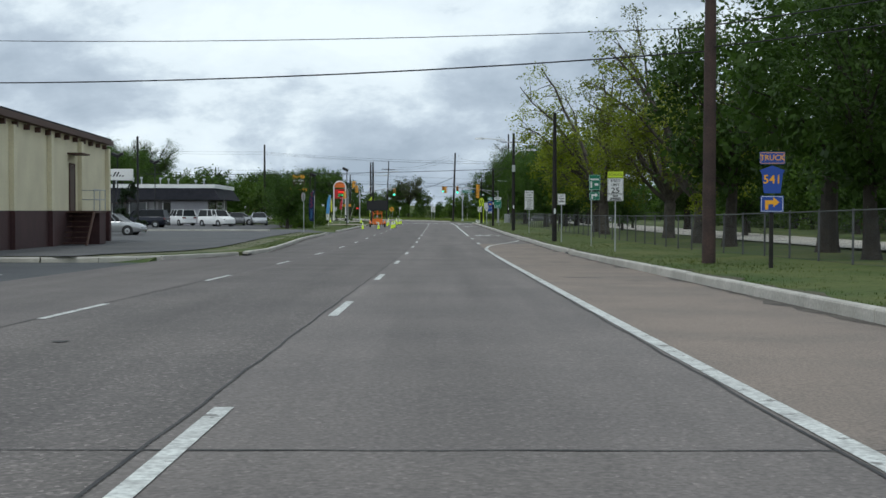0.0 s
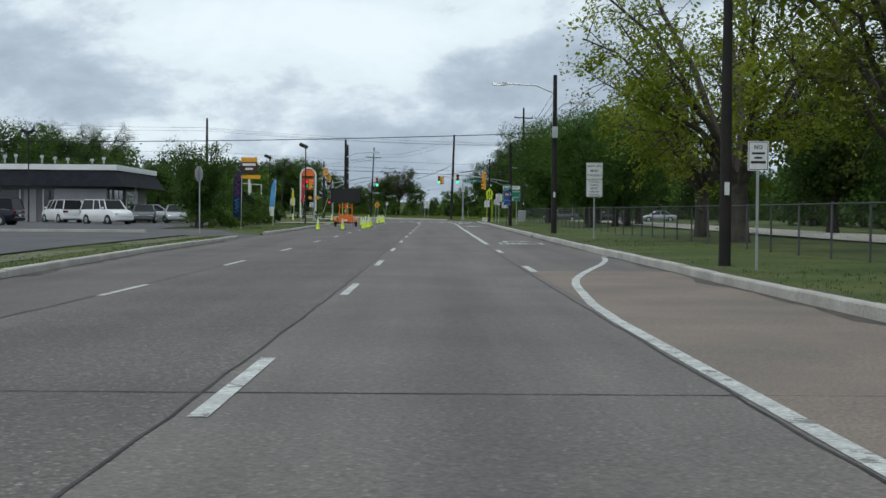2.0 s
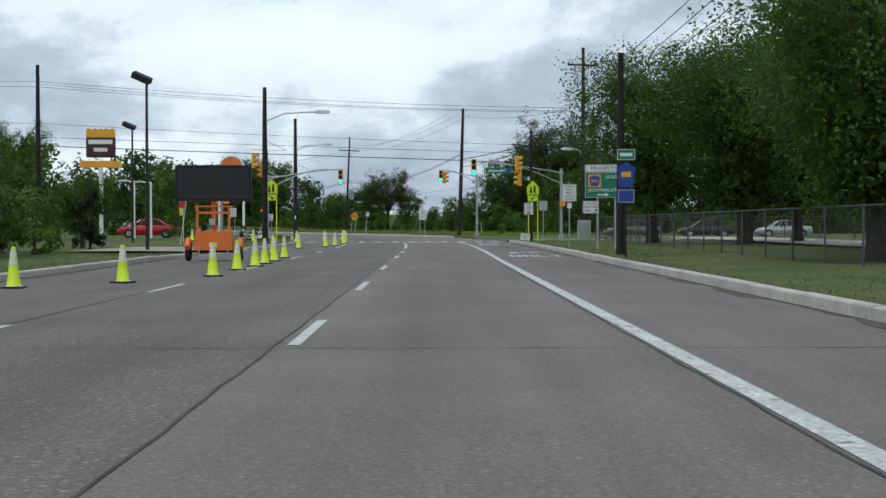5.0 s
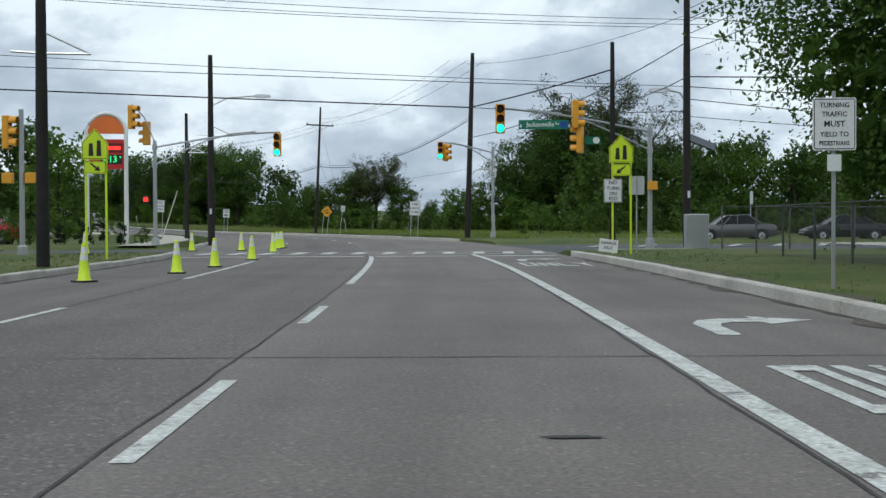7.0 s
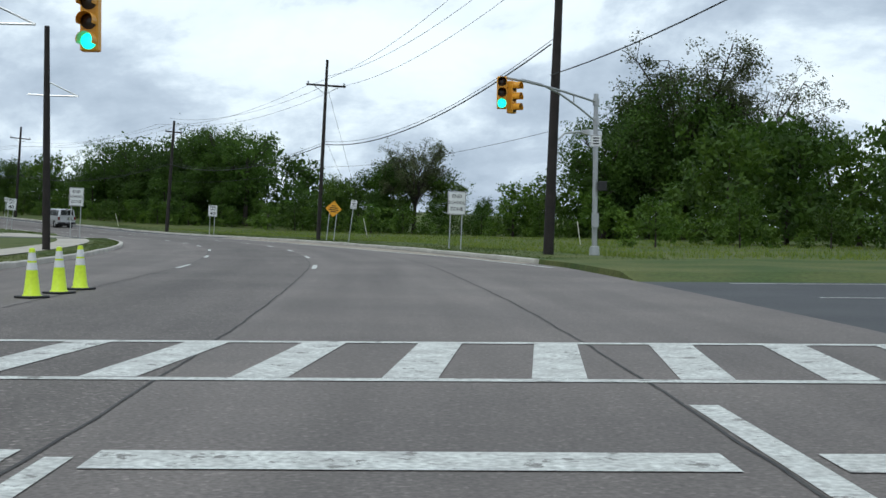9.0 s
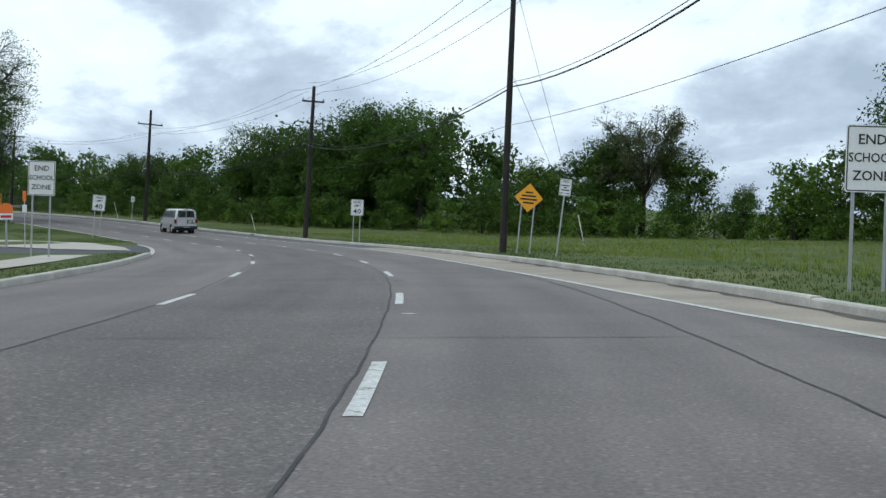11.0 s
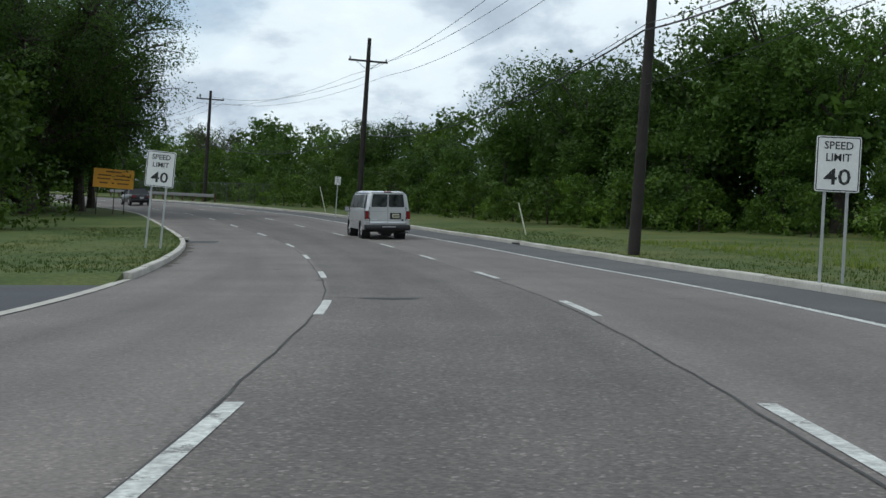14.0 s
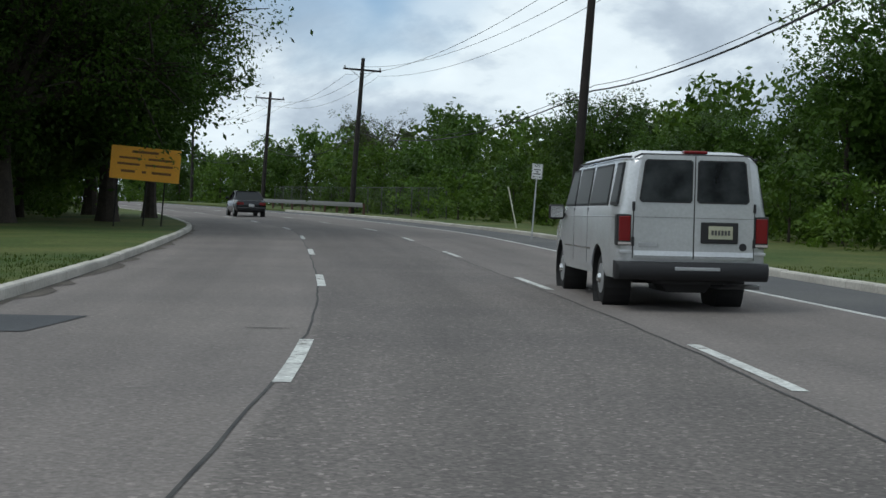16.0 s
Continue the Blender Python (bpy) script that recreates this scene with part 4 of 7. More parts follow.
def stand(ob, x, y, turn=0.0, scale=1.0, sink=0.0, first=False):
    m = pose(x, y, g(x, y) + 0.12 - sink, 0, 0, turn) @ Matrix.Diagonal((scale, scale, scale, 1))
    if first:
        ob.matrix_world = m
        return ob
    ob2 = copy_thing(ob, pose(0, 0, 0))
    ob2.matrix_basis = m
    return ob2


KINDS = {
    "plane": open_tree(1, 12.5, 6.4, 2.0, 17, 15, 68, 0.1, LEAF_PLANE, BARK_PALE, 0.33, "tall sycamore with forked pale limbs and yellow-green leaves", "roadside sycamores", 0, 0.7, 0.34),
    "plane2": open_tree(2, 13.0, 6.2, 2.2, 16, 15, 68, 0.1, LEAF_PLANE, BARK_PALE, 0.34, "tall sycamore with a thin yellow-green crown", "roadside sycamores", 0, 0.7, 0.34),
    "dark": make_tree(3, 11.0, 5.0, 1.6, 70, 12000, 0.135, LEAF_DARK, BARK, 0.3, "broad dark green maple with a dense crown", group="dark maples", dense=0.45),
    "dark2": make_tree(4, 12.5, 5.2, 2.0, 70, 12000, 0.135, LEAF_DARK, BARK, 0.32, "tall dark green maple with a full crown", group="dark maples", dense=0.45),
    "maple": open_tree(12, 18.0, 9.4, 3.6, 46, 44, 96, 0.084, LEAF_DARK, BARK, 0.5, "huge spreading maple with heavy limbs and a dark crown", "dark maples", 0, 0.7, 0.27),
    "oak": make_tree(13, 11.5, 5.1, 0.9, 84, 13000, 0.125, LEAF_DARK, BARK, 0.3, "broad dark green oak with a full low crown", group="verge oaks", dense=0.34),
    "oak2": make_tree(14, 11.5, 5.2, 1.4, 100, 32000, 0.094, LEAF_DARK, BARK, 0.3, "broad dark green oak with a full close crown", group="verge oaks", dense=0.34),
    "wood": make_tree(5, 11.5, 5.0, 0.0, 84, 5800, 0.16, LEAF_DARK, BARK, 0.22, "dense dark green woodland tree", group="woodland trees", dense=0.32),
    "wood2": make_tree(6, 10.5, 5.0, 0.0, 80, 5800, 0.16, LEAF_MID, BARK, 0.2, "leafy green woodland tree", group="woodland trees", dense=0.32),
    "wood3": make_tree(7, 13.0, 4.4, 0.0, 80, 5800, 0.16, LEAF_MID, BARK, 0.2, "tall green woodland tree with an uneven top", group="woodland trees", dense=0.32),
    "pale": open_tree(8, 13.5, 4.8, 4.0, 16, 20, 56, 0.105, LEAF_PALE, BARK, 0.22, "sparse pale tree with bare twigs showing", "pale trees", 0, 0.6),
    "far": make_tree(15, 11.0, 5.3, 0.0, 64, 2300, 0.295, LEAF_DARK, BARK, 0.22, "distant dark green woodland tree", group="woodland trees", dense=0.62),
    "far2": make_tree(16, 10.5, 5.2, 0.0, 64, 2300, 0.295, LEAF_MID, BARK, 0.2, "distant leafy green woodland tree", group="woodland trees", dense=0.62),
    "shrub": make_tree(9, 3.4, 2.4, 0.0, 16, 1300, 0.13, LEAF_MID, BARK, 0.06, "rounded green shrub on the lawn", "shrub", "shrubs", "shrub"),
    "yew": make_tree(10, 3.0, 1.1, 0.0, 16, 2400, 0.08, LEAF_YEW, BARK, 0.06, "dark clipped evergreen shrub", "shrub", "shrubs", "shrub"),
}
USED = set()


def plant(kind, x, y, scale=1.0, turn=None, sink=0.0):
    ob = KINDS[kind]
    turn = (x * 37.1 + y * 11.7) % 360 if turn is None else turn
    first = kind not in USED
    USED.add(kind)
    return stand(ob, x, y, turn, scale, sink, first)


for k, (x, y) in enumerate([(14.2, 70), (15.0, 83), (12.8, 97), (13.6, 108)]):
    plant(("plane", "plane2")[k % 2], x, y, 0.92 + 0.07 * (k % 3))
for x, y, sc in ((13.4, 40, 0.72), (14.9, 49.5, 1.06), (13.6, 60, 0.86)):
    plant("dark2", x, y, sc)
for x, y, sc in ((16, 33, 0.72), (19, 46, 0.8), (17, 117, 0.4), (19.5, 127, 0.42), (27, 80, 0.75), (31, 96, 0.85), (20, 140, 0.45), (20.5, 178, 0.9), (19.5, 163, 0.96)):
    plant("oak", x, y, sc)
for x, y, sc in ((12.9, 178.5, 0.94), (17.5, 177, 1.0), (15.8, 170.5, 0.85), (15.2, 148, 0.76), (12.5, 142.5, 0.78), (17.2, 155, 0.9)):
    plant("oak2", x, y, sc)
for x, y, sc in ((23, 118, 0.95), (25, 104, 0.7), (21, 88, 0.62)):
    plant("oak", x, y, sc)
# row behind the side street
for k in range(9, 24):
    plant(("far", "far2", "far")[k % 3], 36 + 1.6 * math.sin(k * 2.3), 52 + k * 5.2, 0.84 + 0.13 * math.sin(k * 1.9))
# far side of the crossing
for x, y, k, sc in ((13.0, 304, "dark", 0.98), (15.6, 308, "oak", 1.08), (20.0, 306, "oak", 1.25), (25.6, 305, "wood", 1.0), (31.0, 310, "oak", 0.9), (17.6, 311, "wood", 1.3), (21.0, 309, "pale", 1.46), (27.4, 308, "pale", 1.22), (23.4, 304, "wood", 1.12), (29.5, 304, "wood", 0.95), (33.5, 306, "wood", 0.95), (12.2, 301, "shrub", 1.4), (18, 300, "shrub", 1.5), (24, 300, "shrub", 1.5)):
    plant(k, x, y, sc)
for k in range(13):
    plant(("far", "far2")[k % 2], 25 + k * 3.3, 257 + 3 * math.sin(k * 2.1), 0.7 + 0.08 * math.sin(k * 1.7))
for k in range(11):
    plant(("far2", "far")[k % 2], 17 + k * 4.3, 268 + 3 * math.sin(k * 1.3), 0.74 + 0.08 * math.sin(k * 2.7))
for x, y, sc in ((5.0, 312, 0.5), (8.2, 314, 0.6), (11.2, 312, 0.62)):
    plant("far2", x, y, sc)
for k in range(9):
    plant("shrub", 10.5 + k * 4.6, 252.5 + 2 * math.sin(k * 1.1), 0.8 + 0.2 * math.sin(k * 2.9))
# wood behind the field and round the bend
rnd = random.Random(11)
belt = ramp_of([(225, 66), (262, 56), (285, 44), (310, 34), (330, 27), (350, 19), (370, 16), (400, 14), (560, 14)])
tall = ramp_of([(225, 5.0), (300, 4.4), (308, 5.0), (316, 8.4), (319, 10.4), (323, 10.2), (327, 7.8), (331, 6.6), (335, 7.4), (339, 10.2), (343, 12.0), (348, 12.2), (354, 10.0), (360, 10.4), (365, 11.2), (370, 10.5), (379, 7.8), (385, 6.2), (391, 8.4), (398, 8.6), (406, 8.0), (417, 7.8), (425, 9.0), (440, 8.8), (560, 10)])
FULL = {"wood": 11.5, "wood2": 10.5, "wood3": 13.0, "far": 11.0, "far2": 10.5}
for row, back, low in ((0, -1.0, 0.62), (1, 3.5, 0.9), (2, 9.5, 1.06)):
    s = 226.0 + row if row < 2 else 290.0
    while s < (520 if row < 2 else 440):
        x, y, _ = at(s, belt(s) + back + rnd.uniform(-1.2, 1.2))
        k = rnd.choice(["wood", "wood", "wood2", "wood2", "wood3"])
        if 335 < s < 378:
            k = "wood"
        if s < 305 or s > 400 or row == 2:
            k = rnd.choice(["far", "far2"])
        if row == 2 and 312 < s < 330:
            s += 5.0
            continue
        plant(k, x, y, max(0.34, tall(s) * low * (0.76 if row == 2 and 328 < s < 343 else 1.0) * rnd.uniform(0.8, 1.12) / FULL[k]), sink=0.3)
        s += rnd.uniform(4.0, 6.6) * (1.4 if s > 410 else 1)
s = 228.0
while s < 420:
    x, y, _ = at(s, belt(s) - 4.2 + rnd.uniform(-0.8, 0.8))
    plant("shrub", x, y, rnd.uniform(0.6, 1.1), sink=0.2)
    s += rnd.uniform(3.0, 4.6)
for s, d, sc in ((319.8, 32.0, 0.74), (324.0, 32.5, 0.68)):
    plant("wood", *at(s, d)[:2], sc)
for s, d, sc in ((318.5, 34, 0.8), (322, 36, 0.78), (432, 17, 0.68)):
    plant("pale", *at(s, d)[:2], sc)
plant("dark", *at(349, 23)[:2], 1.06)
plant("dark2", *at(344, 24)[:2], 1.0)
plant("dark", *at(357, 19)[:2], 0.94)
plant("dark2", *at(339.5, 25)[:2], 0.92)
plant("dark2", *at(364, 18)[:2], 0.84)
plant("dark", *at(391, 17)[:2], 0.7)
# left of the bend
for x, y, k, sc in ((-75.0, 343.2, "maple", 1.06), (-81, 346, "dark2", 1.3), (-77.5, 345.2, "dark", 1.35), (-76.5, 350.0, "oak", 1.2), (-75.5, 341.5, "oak", 0.8), (-86, 358, "dark", 1.1), (-80.5, 356.5, "dark2", 0.86), (-83, 351, "wood2", 0.9), (-78, 338, "wood", 1.0), (-84, 338, "dark2", 1.3), (-70, 326, "wood", 1.2), (-90, 352, "dark2", 1.3), (-88, 336, "wood", 1.3), (-74, 333, "wood", 0.6), (-79, 338, "wood2", 0.6), (-84, 347, "wood", 0.55), (-88, 354, "wood2", 0.55), (-94, 361, "wood", 0.5), (-99, 366, "wood2", 0.5), (-100, 352, "wood", 1.2), (-78, 318, "wood2", 1.2), (-60, 322, "wood2", 0.8)):
    plant(k, x, y, sc)
for k in range(6):
    plant(("far2", "far")[k % 2], *at(392 + k * 8.0, -13.5 - 2.5 * math.sin(k * 2.3))[:2], 0.62 + 0.012 * k + 0.08 * math.sin(k * 1.9))
for k in range(8):
    x, y, _ = at(226 + k * 4.4, -56 - 8 * math.sin(k * 1.3))
    plant(("far", "far2")[k % 2], x, y, 0.78 + 0.12 * math.sin(k * 2.7))
for k in range(5, 13):
    plant(("far2", "far")[k % 2], -80 + k * 4.6, 246 + 5 * math.sin(k * 1.9), 0.8 + 0.1 * math.sin(k * 3.1))
# behind the shops
for k in range(12):
    plant(("far", "far2")[k % 2], -64 + k * 3.3, 200 + 3 * math.sin(k * 1.9), 0.7 + 0.08 * math.sin(k * 2.3))
# beside the shop driveway
for x, y, k, sc in ((-13.6, 126.5, "dark", 0.49), (-15.2, 135.5, "dark2", 0.36), (-16.0, 142, "dark", 0.4), (-43.6, 189, "dark2", 0.88), (-15.5, 150, "wood2", 0.42), (-17.5, 160, "dark", 0.46), (-21, 166, "wood2", 0.5), (-14.6, 168, "dark", 0.3)):
    plant(k, x, y, sc)
for x, y, k, sc in ((-21.4, 94.0, "yew", 1.3), (-13.6, 128.2, "shrub", 0.42), (-13, 163, "yew", 0.85), (-22, 232, "shrub", 0.55), (-19, 226, "yew", 0.45), (-16.5, 221, "yew", 0.4), (-16.2, 211.2, "yew", 0.36), (-14.9, 211.0, "yew", 0.33), (-13.4, 211.6, "yew", 0.38), (-17.4, 210.4, "shrub", 0.32), (-12.6, 213.0, "shrub", 0.26), (-18.6, 211.6, "shrub", 0.4), (-26, 236, "shrub", 0.6), (-30, 240, "shrub", 0.6)):
    plant(k, x, y, sc)


# concrete walkway turning off along the driveway
tagged(raw("pavement", [at(s, d, 0.02 if s < 304 else 0.16) for s, d in ((287.2, -8.2), (296.7, -8.5), (304.0, -10.0), (311.0, -12.6), (317.0, -15.5), (303.5, -15.5), (293.0, -12.0))], [(0, 1, 2, 3, 4, 5, 6)], WALKWAY), "pale concrete walkway turning along the driveway", "pavement", kind="structure")
tagged(strip("kerb_flush", 276, 306, lambda s: KERB_L(s) - 0.2, KERB_L, 0.012, KERB, 1.5, 1), "flush concrete kerb across the driveway mouth", "kerb", kind="structure")
tagged(strip("shoulder", 292, 545, EDGE_FAR, KERB_R, 0.004, ASPHALT, 2.0, 2), "dark grey patched shoulder", "shoulder", kind="structure")

ss = [103.6 + 0.72 * k for k in range(16)]
tagged(raw("driveway", [at(s, KERB_L(s) - a, z) for s in ss for a, z in ((2.36, 0.184), (1.2, 0.06), (0.0, 0.004))], [(3 * k + c, 3 * k + c + 3, 3 * k + c + 4, 3 * k + c + 1) for k in range(15) for c in (0, 1)], ASPHALT), "sloping asphalt driveway apron", "driveway", kind="structure")
ss = [157.0 + 0.7 * k for k in range(15)]
tagged(raw("driveway", [at(s, KERB_L(s) - a, z) for s in ss for a, z in ((5.0, 0.19), (2.4, 0.195), (0.6, 0.18), (-0.03, 0.004))], [(4 * k + c, 4 * k + c + 4, 4 * k + c + 5, 4 * k + c + 1) for k in range(14) for c in (0, 1, 2)], SANDY), "pale sandy driveway apron", "driveway", kind="structure")
# dense hedge between the parking lot and the verge
for k in range(16):
    plant(("shrub", "yew")[k % 5 == 3], -13.4 - 0.5 * math.sin(k * 2.1), 130.5 + k * 1.75, 0.7 + 0.08 * math.sin(k * 1.7) + (0.12 if k % 5 == 3 else 0))
# footway, lot edge and the corner of the side street
tagged(strip("pavement", 43, 104, lambda s: KERB_L(s) - 2.34, lambda s: KERB_L(s) - 1.1, 0.14, DRY, 2.0, 1), "worn dry footway behind the kerb", "pavement", kind="structure")
tagged(raw("lot_kerb", [(x, y, g(x, y) + z) for z in (0.13, 0.30) for x, y in ((-24.0, 108.7), (-13.2, 109.0), (-13.2, 109.5), (-24.0, 109.2))], [(0, 1, 5, 4), (1, 2, 6, 5), (2, 3, 7, 6), (3, 0, 4, 7), (4, 5, 6, 7)], KERB), "low pale concrete kerb across the lot", "kerb", kind="structure")
e = tagged(new("kerb_corner"), "broken pale concrete kerb at the side street", "kerb", kind="structure")
CORNER = [(44.0, -7.75), (42.9, -8.3), (42.0, -9.3), (41.5, -11.0), (41.2, -14.0), (41.2, -18.0), (41.2, -22.0)]
for (s0, d0), (s1, d1) in zip(CORNER, CORNER[1:]):
    n = math.hypot(s1 - s0, d1 - d0)
    ns, nd = -(d1 - d0) / n, (s1 - s0) / n
    rings = []
    for q in (0.01, 0.5, 0.99):
        s, d = s0 + (s1 - s0) * q, d0 + (d1 - d0) * q
        rings.append([at(s + ns * o, d + nd * o, h) for o, h in [(0.0, -0.08), (0.0, 0.10), (0.03, 0.145), (0.19, 0.15), (0.21, -0.08)]])
    part("kerb_stone", Shape().loft(rings), KERB, e)
across("stop_line", 30.3, -12.5, -8.6, 0.45, "white stop line of the side street")


# ---- van ----
def wheel(name, parent, x, y, r=0.37, w=0.24, side=1):
    e = part(name, Shape().tube([(x - w / 2, y, r), (x - w / 2 + 0.03, y, r), (x + w / 2 - 0.03, y, r), (x + w / 2, y, r)], [r - 0.05, r, r, r - 0.05], 24), TYRE, parent, smooth=True)
    xo = x + side * (w / 2 + 0.004)
    part("rim", Shape().tube([(xo - side * 0.03, y, r), (xo, y, r), (xo + side * 0.01, y, r)], [r * 0.6, r * 0.58, r * 0.2], 20), STEEL, e, smooth=True)
    part("hub", Shape().tube([(xo, y, r), (xo + side * 0.05, y, r)], [r * 0.22, r * 0.14], 12), CHROME, e, smooth=True)
    return e


def build_van(m):
    e = empty("van", m, "silver full-size van with barn doors and black bumper", "van")
    # cross sections of the body along its length, from the tail (y = 0) to the nose
    def ring(y, zb, zt, wb, ww, wt, mid):
        # half outline: sill, waist, shoulder, roof
        h = [(wb, zb), (ww, zb + 0.12), (ww + 0.0, mid), (ww - 0.03, mid + 0.12), (wt + 0.05, zt - 0.16), (wt - 0.05, zt - 0.05), (wt - 0.22, zt)]
        return [(-a, y, z) for a, z in h] + [(a, y, z) for a, z in h[::-1]]

    body = Shape()
    body.loft([ring(0.0, 0.52, 2.03, 0.80, 0.86, 0.74, 1.30), ring(0.035, 0.50, 2.08, 0.88, 0.94, 0.79, 1.30), ring(0.11, 0.47, 2.11, 0.94, 0.99, 0.82, 1.30), ring(0.5, 0.42, 2.14, 0.97, 1.01, 0.84, 1.30), ring(3.75, 0.42, 2.15, 0.97, 1.01, 0.84, 1.30), ring(4.2, 0.42, 2.10, 0.97, 1.01, 0.80, 1.30), ring(4.55, 0.42, 1.90, 0.97, 1.01, 0.76, 1.28), ring(5.0, 0.42, 1.38, 0.96, 0.99, 0.78, 1.15), ring(5.55, 0.45, 1.24, 0.93, 0.96, 0.74, 1.0), ring(5.85, 0.5, 1.14, 0.86, 0.9, 0.68, 0.92)])
    b = part("body", body, VANSILVER, e, smooth=True)
    # wheel openings cut through the sides
    for sx in (-1, 1):
        for y in (1.42, 4.9):
            cutter = new("cutter", Shape().tube([(sx * 0.6, y, 0.36), (sx * 1.3, y, 0.36)], 0.49, 28).mesh("cutter", BLACK))
            cutter.parent = e
            cut = b.modifiers.new("opening", "BOOLEAN")
            cut.operation, cut.solver, cut.object = "DIFFERENCE", "EXACT", cutter
    bpy.context.view_layer.update()
    solid = bpy.data.meshes.new_from_object(b.evaluated_get(bpy.context.evaluated_depsgraph_get()))
    b.modifiers.clear()
    b.data = solid
    for ob in [o for o in e.children if o.name.startswith("cutter")]:
        bpy.data.objects.remove(ob)
    SEAL = plain("black window seal", (0.012, 0.012, 0.013), 0.5)
    for sg in (-1, 1):
        q = lambda pts: [(sg * a, z) for a, z in pts]
        dr = part("rear_door", Shape().prism(q([(0.008, 0.70), (0.80, 0.70), (0.80, 1.36), (0.715, 2.03), (0.66, 2.06), (0.008, 2.06)]), -0.03, 0.03), VANSILVER, e)
        part("window_seal", Shape().prism(q([(0.03, 1.47), (0.06, 1.435), (0.70, 1.435), (0.735, 1.47), (0.675, 1.97), (0.64, 2.0), (0.06, 2.0), (0.03, 1.97)]), -0.036, -0.028), SEAL, dr)
        part("window", Shape().prism(q([(0.05, 1.48), (0.075, 1.455), (0.69, 1.455), (0.712, 1.48), (0.658, 1.96), (0.632, 1.98), (0.075, 1.98), (0.05, 1.96)]), -0.041, -0.034), REARGLASS, dr)
        # grey strip: the shade under the door crease, put into its colour
        part("crease", Shape().box(*sorted((sg * 0.015, sg * 0.795)), -0.034, -0.028, 1.237, 1.243), plain("painted crease shade", (0.12, 0.12, 0.125), 0.5), dr)
        slope = [(-0.031, 0.73), (-0.05, 0.735), (-0.031, 0.80)]
        part("lower_trim", Shape().loft([[(sg * x, y, z) for y, z in slope] for x in (0.012, 0.795)]), VANSILVER, dr)
        part("door_gap", Shape().box(*sorted((sg * 0.801, sg * 0.811)), -0.026, 0.02, 0.70, 1.36), SEAL, e)
        for z in (0.86, 1.32):
            part("hinge", Shape().box(*sorted((sg * 0.79, sg * 0.825)), -0.05, -0.0, z, z + 0.12, bevel=0.008), VANDARK, dr)
        part("lower_trim", Shape().box(*sorted((sg * 0.81, sg * 0.975)), -0.012, 0.12, 0.76, 0.80, bevel=0.005), VANSILVER, e)
    part("door_gap", Shape().box(-0.007, 0.007, -0.029, -0.005, 0.70, 2.05), BLACK, e)
    pb = part("plate_recess", Shape().box(0.09, 0.59, -0.055, -0.031, 0.91, 1.19, bevel=0.012), BLACK, e)
    part("number_plate", Shape().box(0.19, 0.51, -0.066, -0.056, 0.97, 1.14), plain("plate", (0.42, 0.42, 0.3), 0.5), pb)
    for k in range(6):
        part("plate_bar", Shape().box(0.225 + 0.044 * k, 0.255 + 0.044 * k, -0.071, -0.067, 1.02, 1.085), plain("plate ink", (0.07, 0.07, 0.065), 0.5), pb)
    part("badge", Shape().box(-0.73, -0.49, -0.040, -0.031, 0.86, 0.905), STEEL, e, "plain chrome badge strip")
    part("badge", Shape().tube([(0.66, -0.042, 0.87), (0.66, -0.031, 0.87)], [0.048, 0.052], 16), BLACK, e, "plain dark oval badge")
    for sx in (-1, 1):
        xi, xo = sorted((sx * 0.825, sx * 1.005))
        part("light_surround", Shape().box(xi - 0.012, xo + 0.003, -0.004, 0.16, 0.862, 1.275, bevel=0.01), SEAL, e)
        part("tail_light", Shape().box(xi, xo, -0.012, 0.17, 0.91, 1.26, bevel=0.02), LAMPRED, e, "red tail light with clear foot")
        part("reverse_light", Shape().box(xi + 0.004, xo - 0.004, -0.008, 0.16, 0.875, 0.908), plain("clear lens", (0.5, 0.45, 0.42), 0.3), e)
    prof = [(0.1, 0.43), (-0.06, 0.42), (-0.1, 0.45), (-0.125, 0.5), (-0.125, 0.6), (-0.1, 0.645), (-0.06, 0.66), (0.1, 0.66)]
    bp = Shape().loft([[(x, y + k, z) for y, z in prof] for x, k in ((-1.02, 0.09), (-0.99, 0.03), (-0.88, 0.0), (0.88, 0.0), (0.99, 0.03), (1.02, 0.09))])
    bm = part("rear_bumper", bp, VANDARK, e, smooth=True)
    part("step_plate", Shape().box(-0.26, 0.34, -0.133, -0.12, 0.55, 0.595, bevel=0.005), STEEL, bm)
    part("roof_lip", Shape().tube([(-0.8, 0.04, 2.02), (-0.72, -0.012, 2.066), (0.72, -0.012, 2.066), (0.8, 0.04, 2.02)], 0.013, 6), SEAL, e)
    part("brake_light", Shape().box(-0.16, 0.16, -0.02, 0.1, 2.085, 2.125, bevel=0.01), LAMPRED, e)
    for sx in (-1, 1):
        x = sx * 0.985
        for y0, y1, nm in ((0.2, 0.62, "quarter_window"), (0.86, 2.2, "side_window"), (2.36, 3.42, "side_window"), (3.55, 4.42, "door_window")):
            cut = 0.3 if y1 > 4 else 0.03
            for grow, out, mat, kind in ((0.035, 0.012, SEAL, "window_seal"), (0.0, 0.017, TINT, nm)):
                gl = [(y0 - grow, 1.43 - grow), (y1 + grow, 1.43 - grow), (y1 - cut + grow, 1.93 + grow), (y0 + 0.05 - grow, 1.93 + grow)]
                q = [(sx * (0.978 - (z - 1.43) * 0.175 + o), y, z) for o in (out, -0.02) for y, z in gl]
                part(kind, Shape().put(q, [(0, 1, 2, 3), (7, 6, 5, 4), (0, 4, 5, 1), (1, 5, 6, 2), (2, 6, 7, 3), (3, 7, 4, 0)]), mat, e)
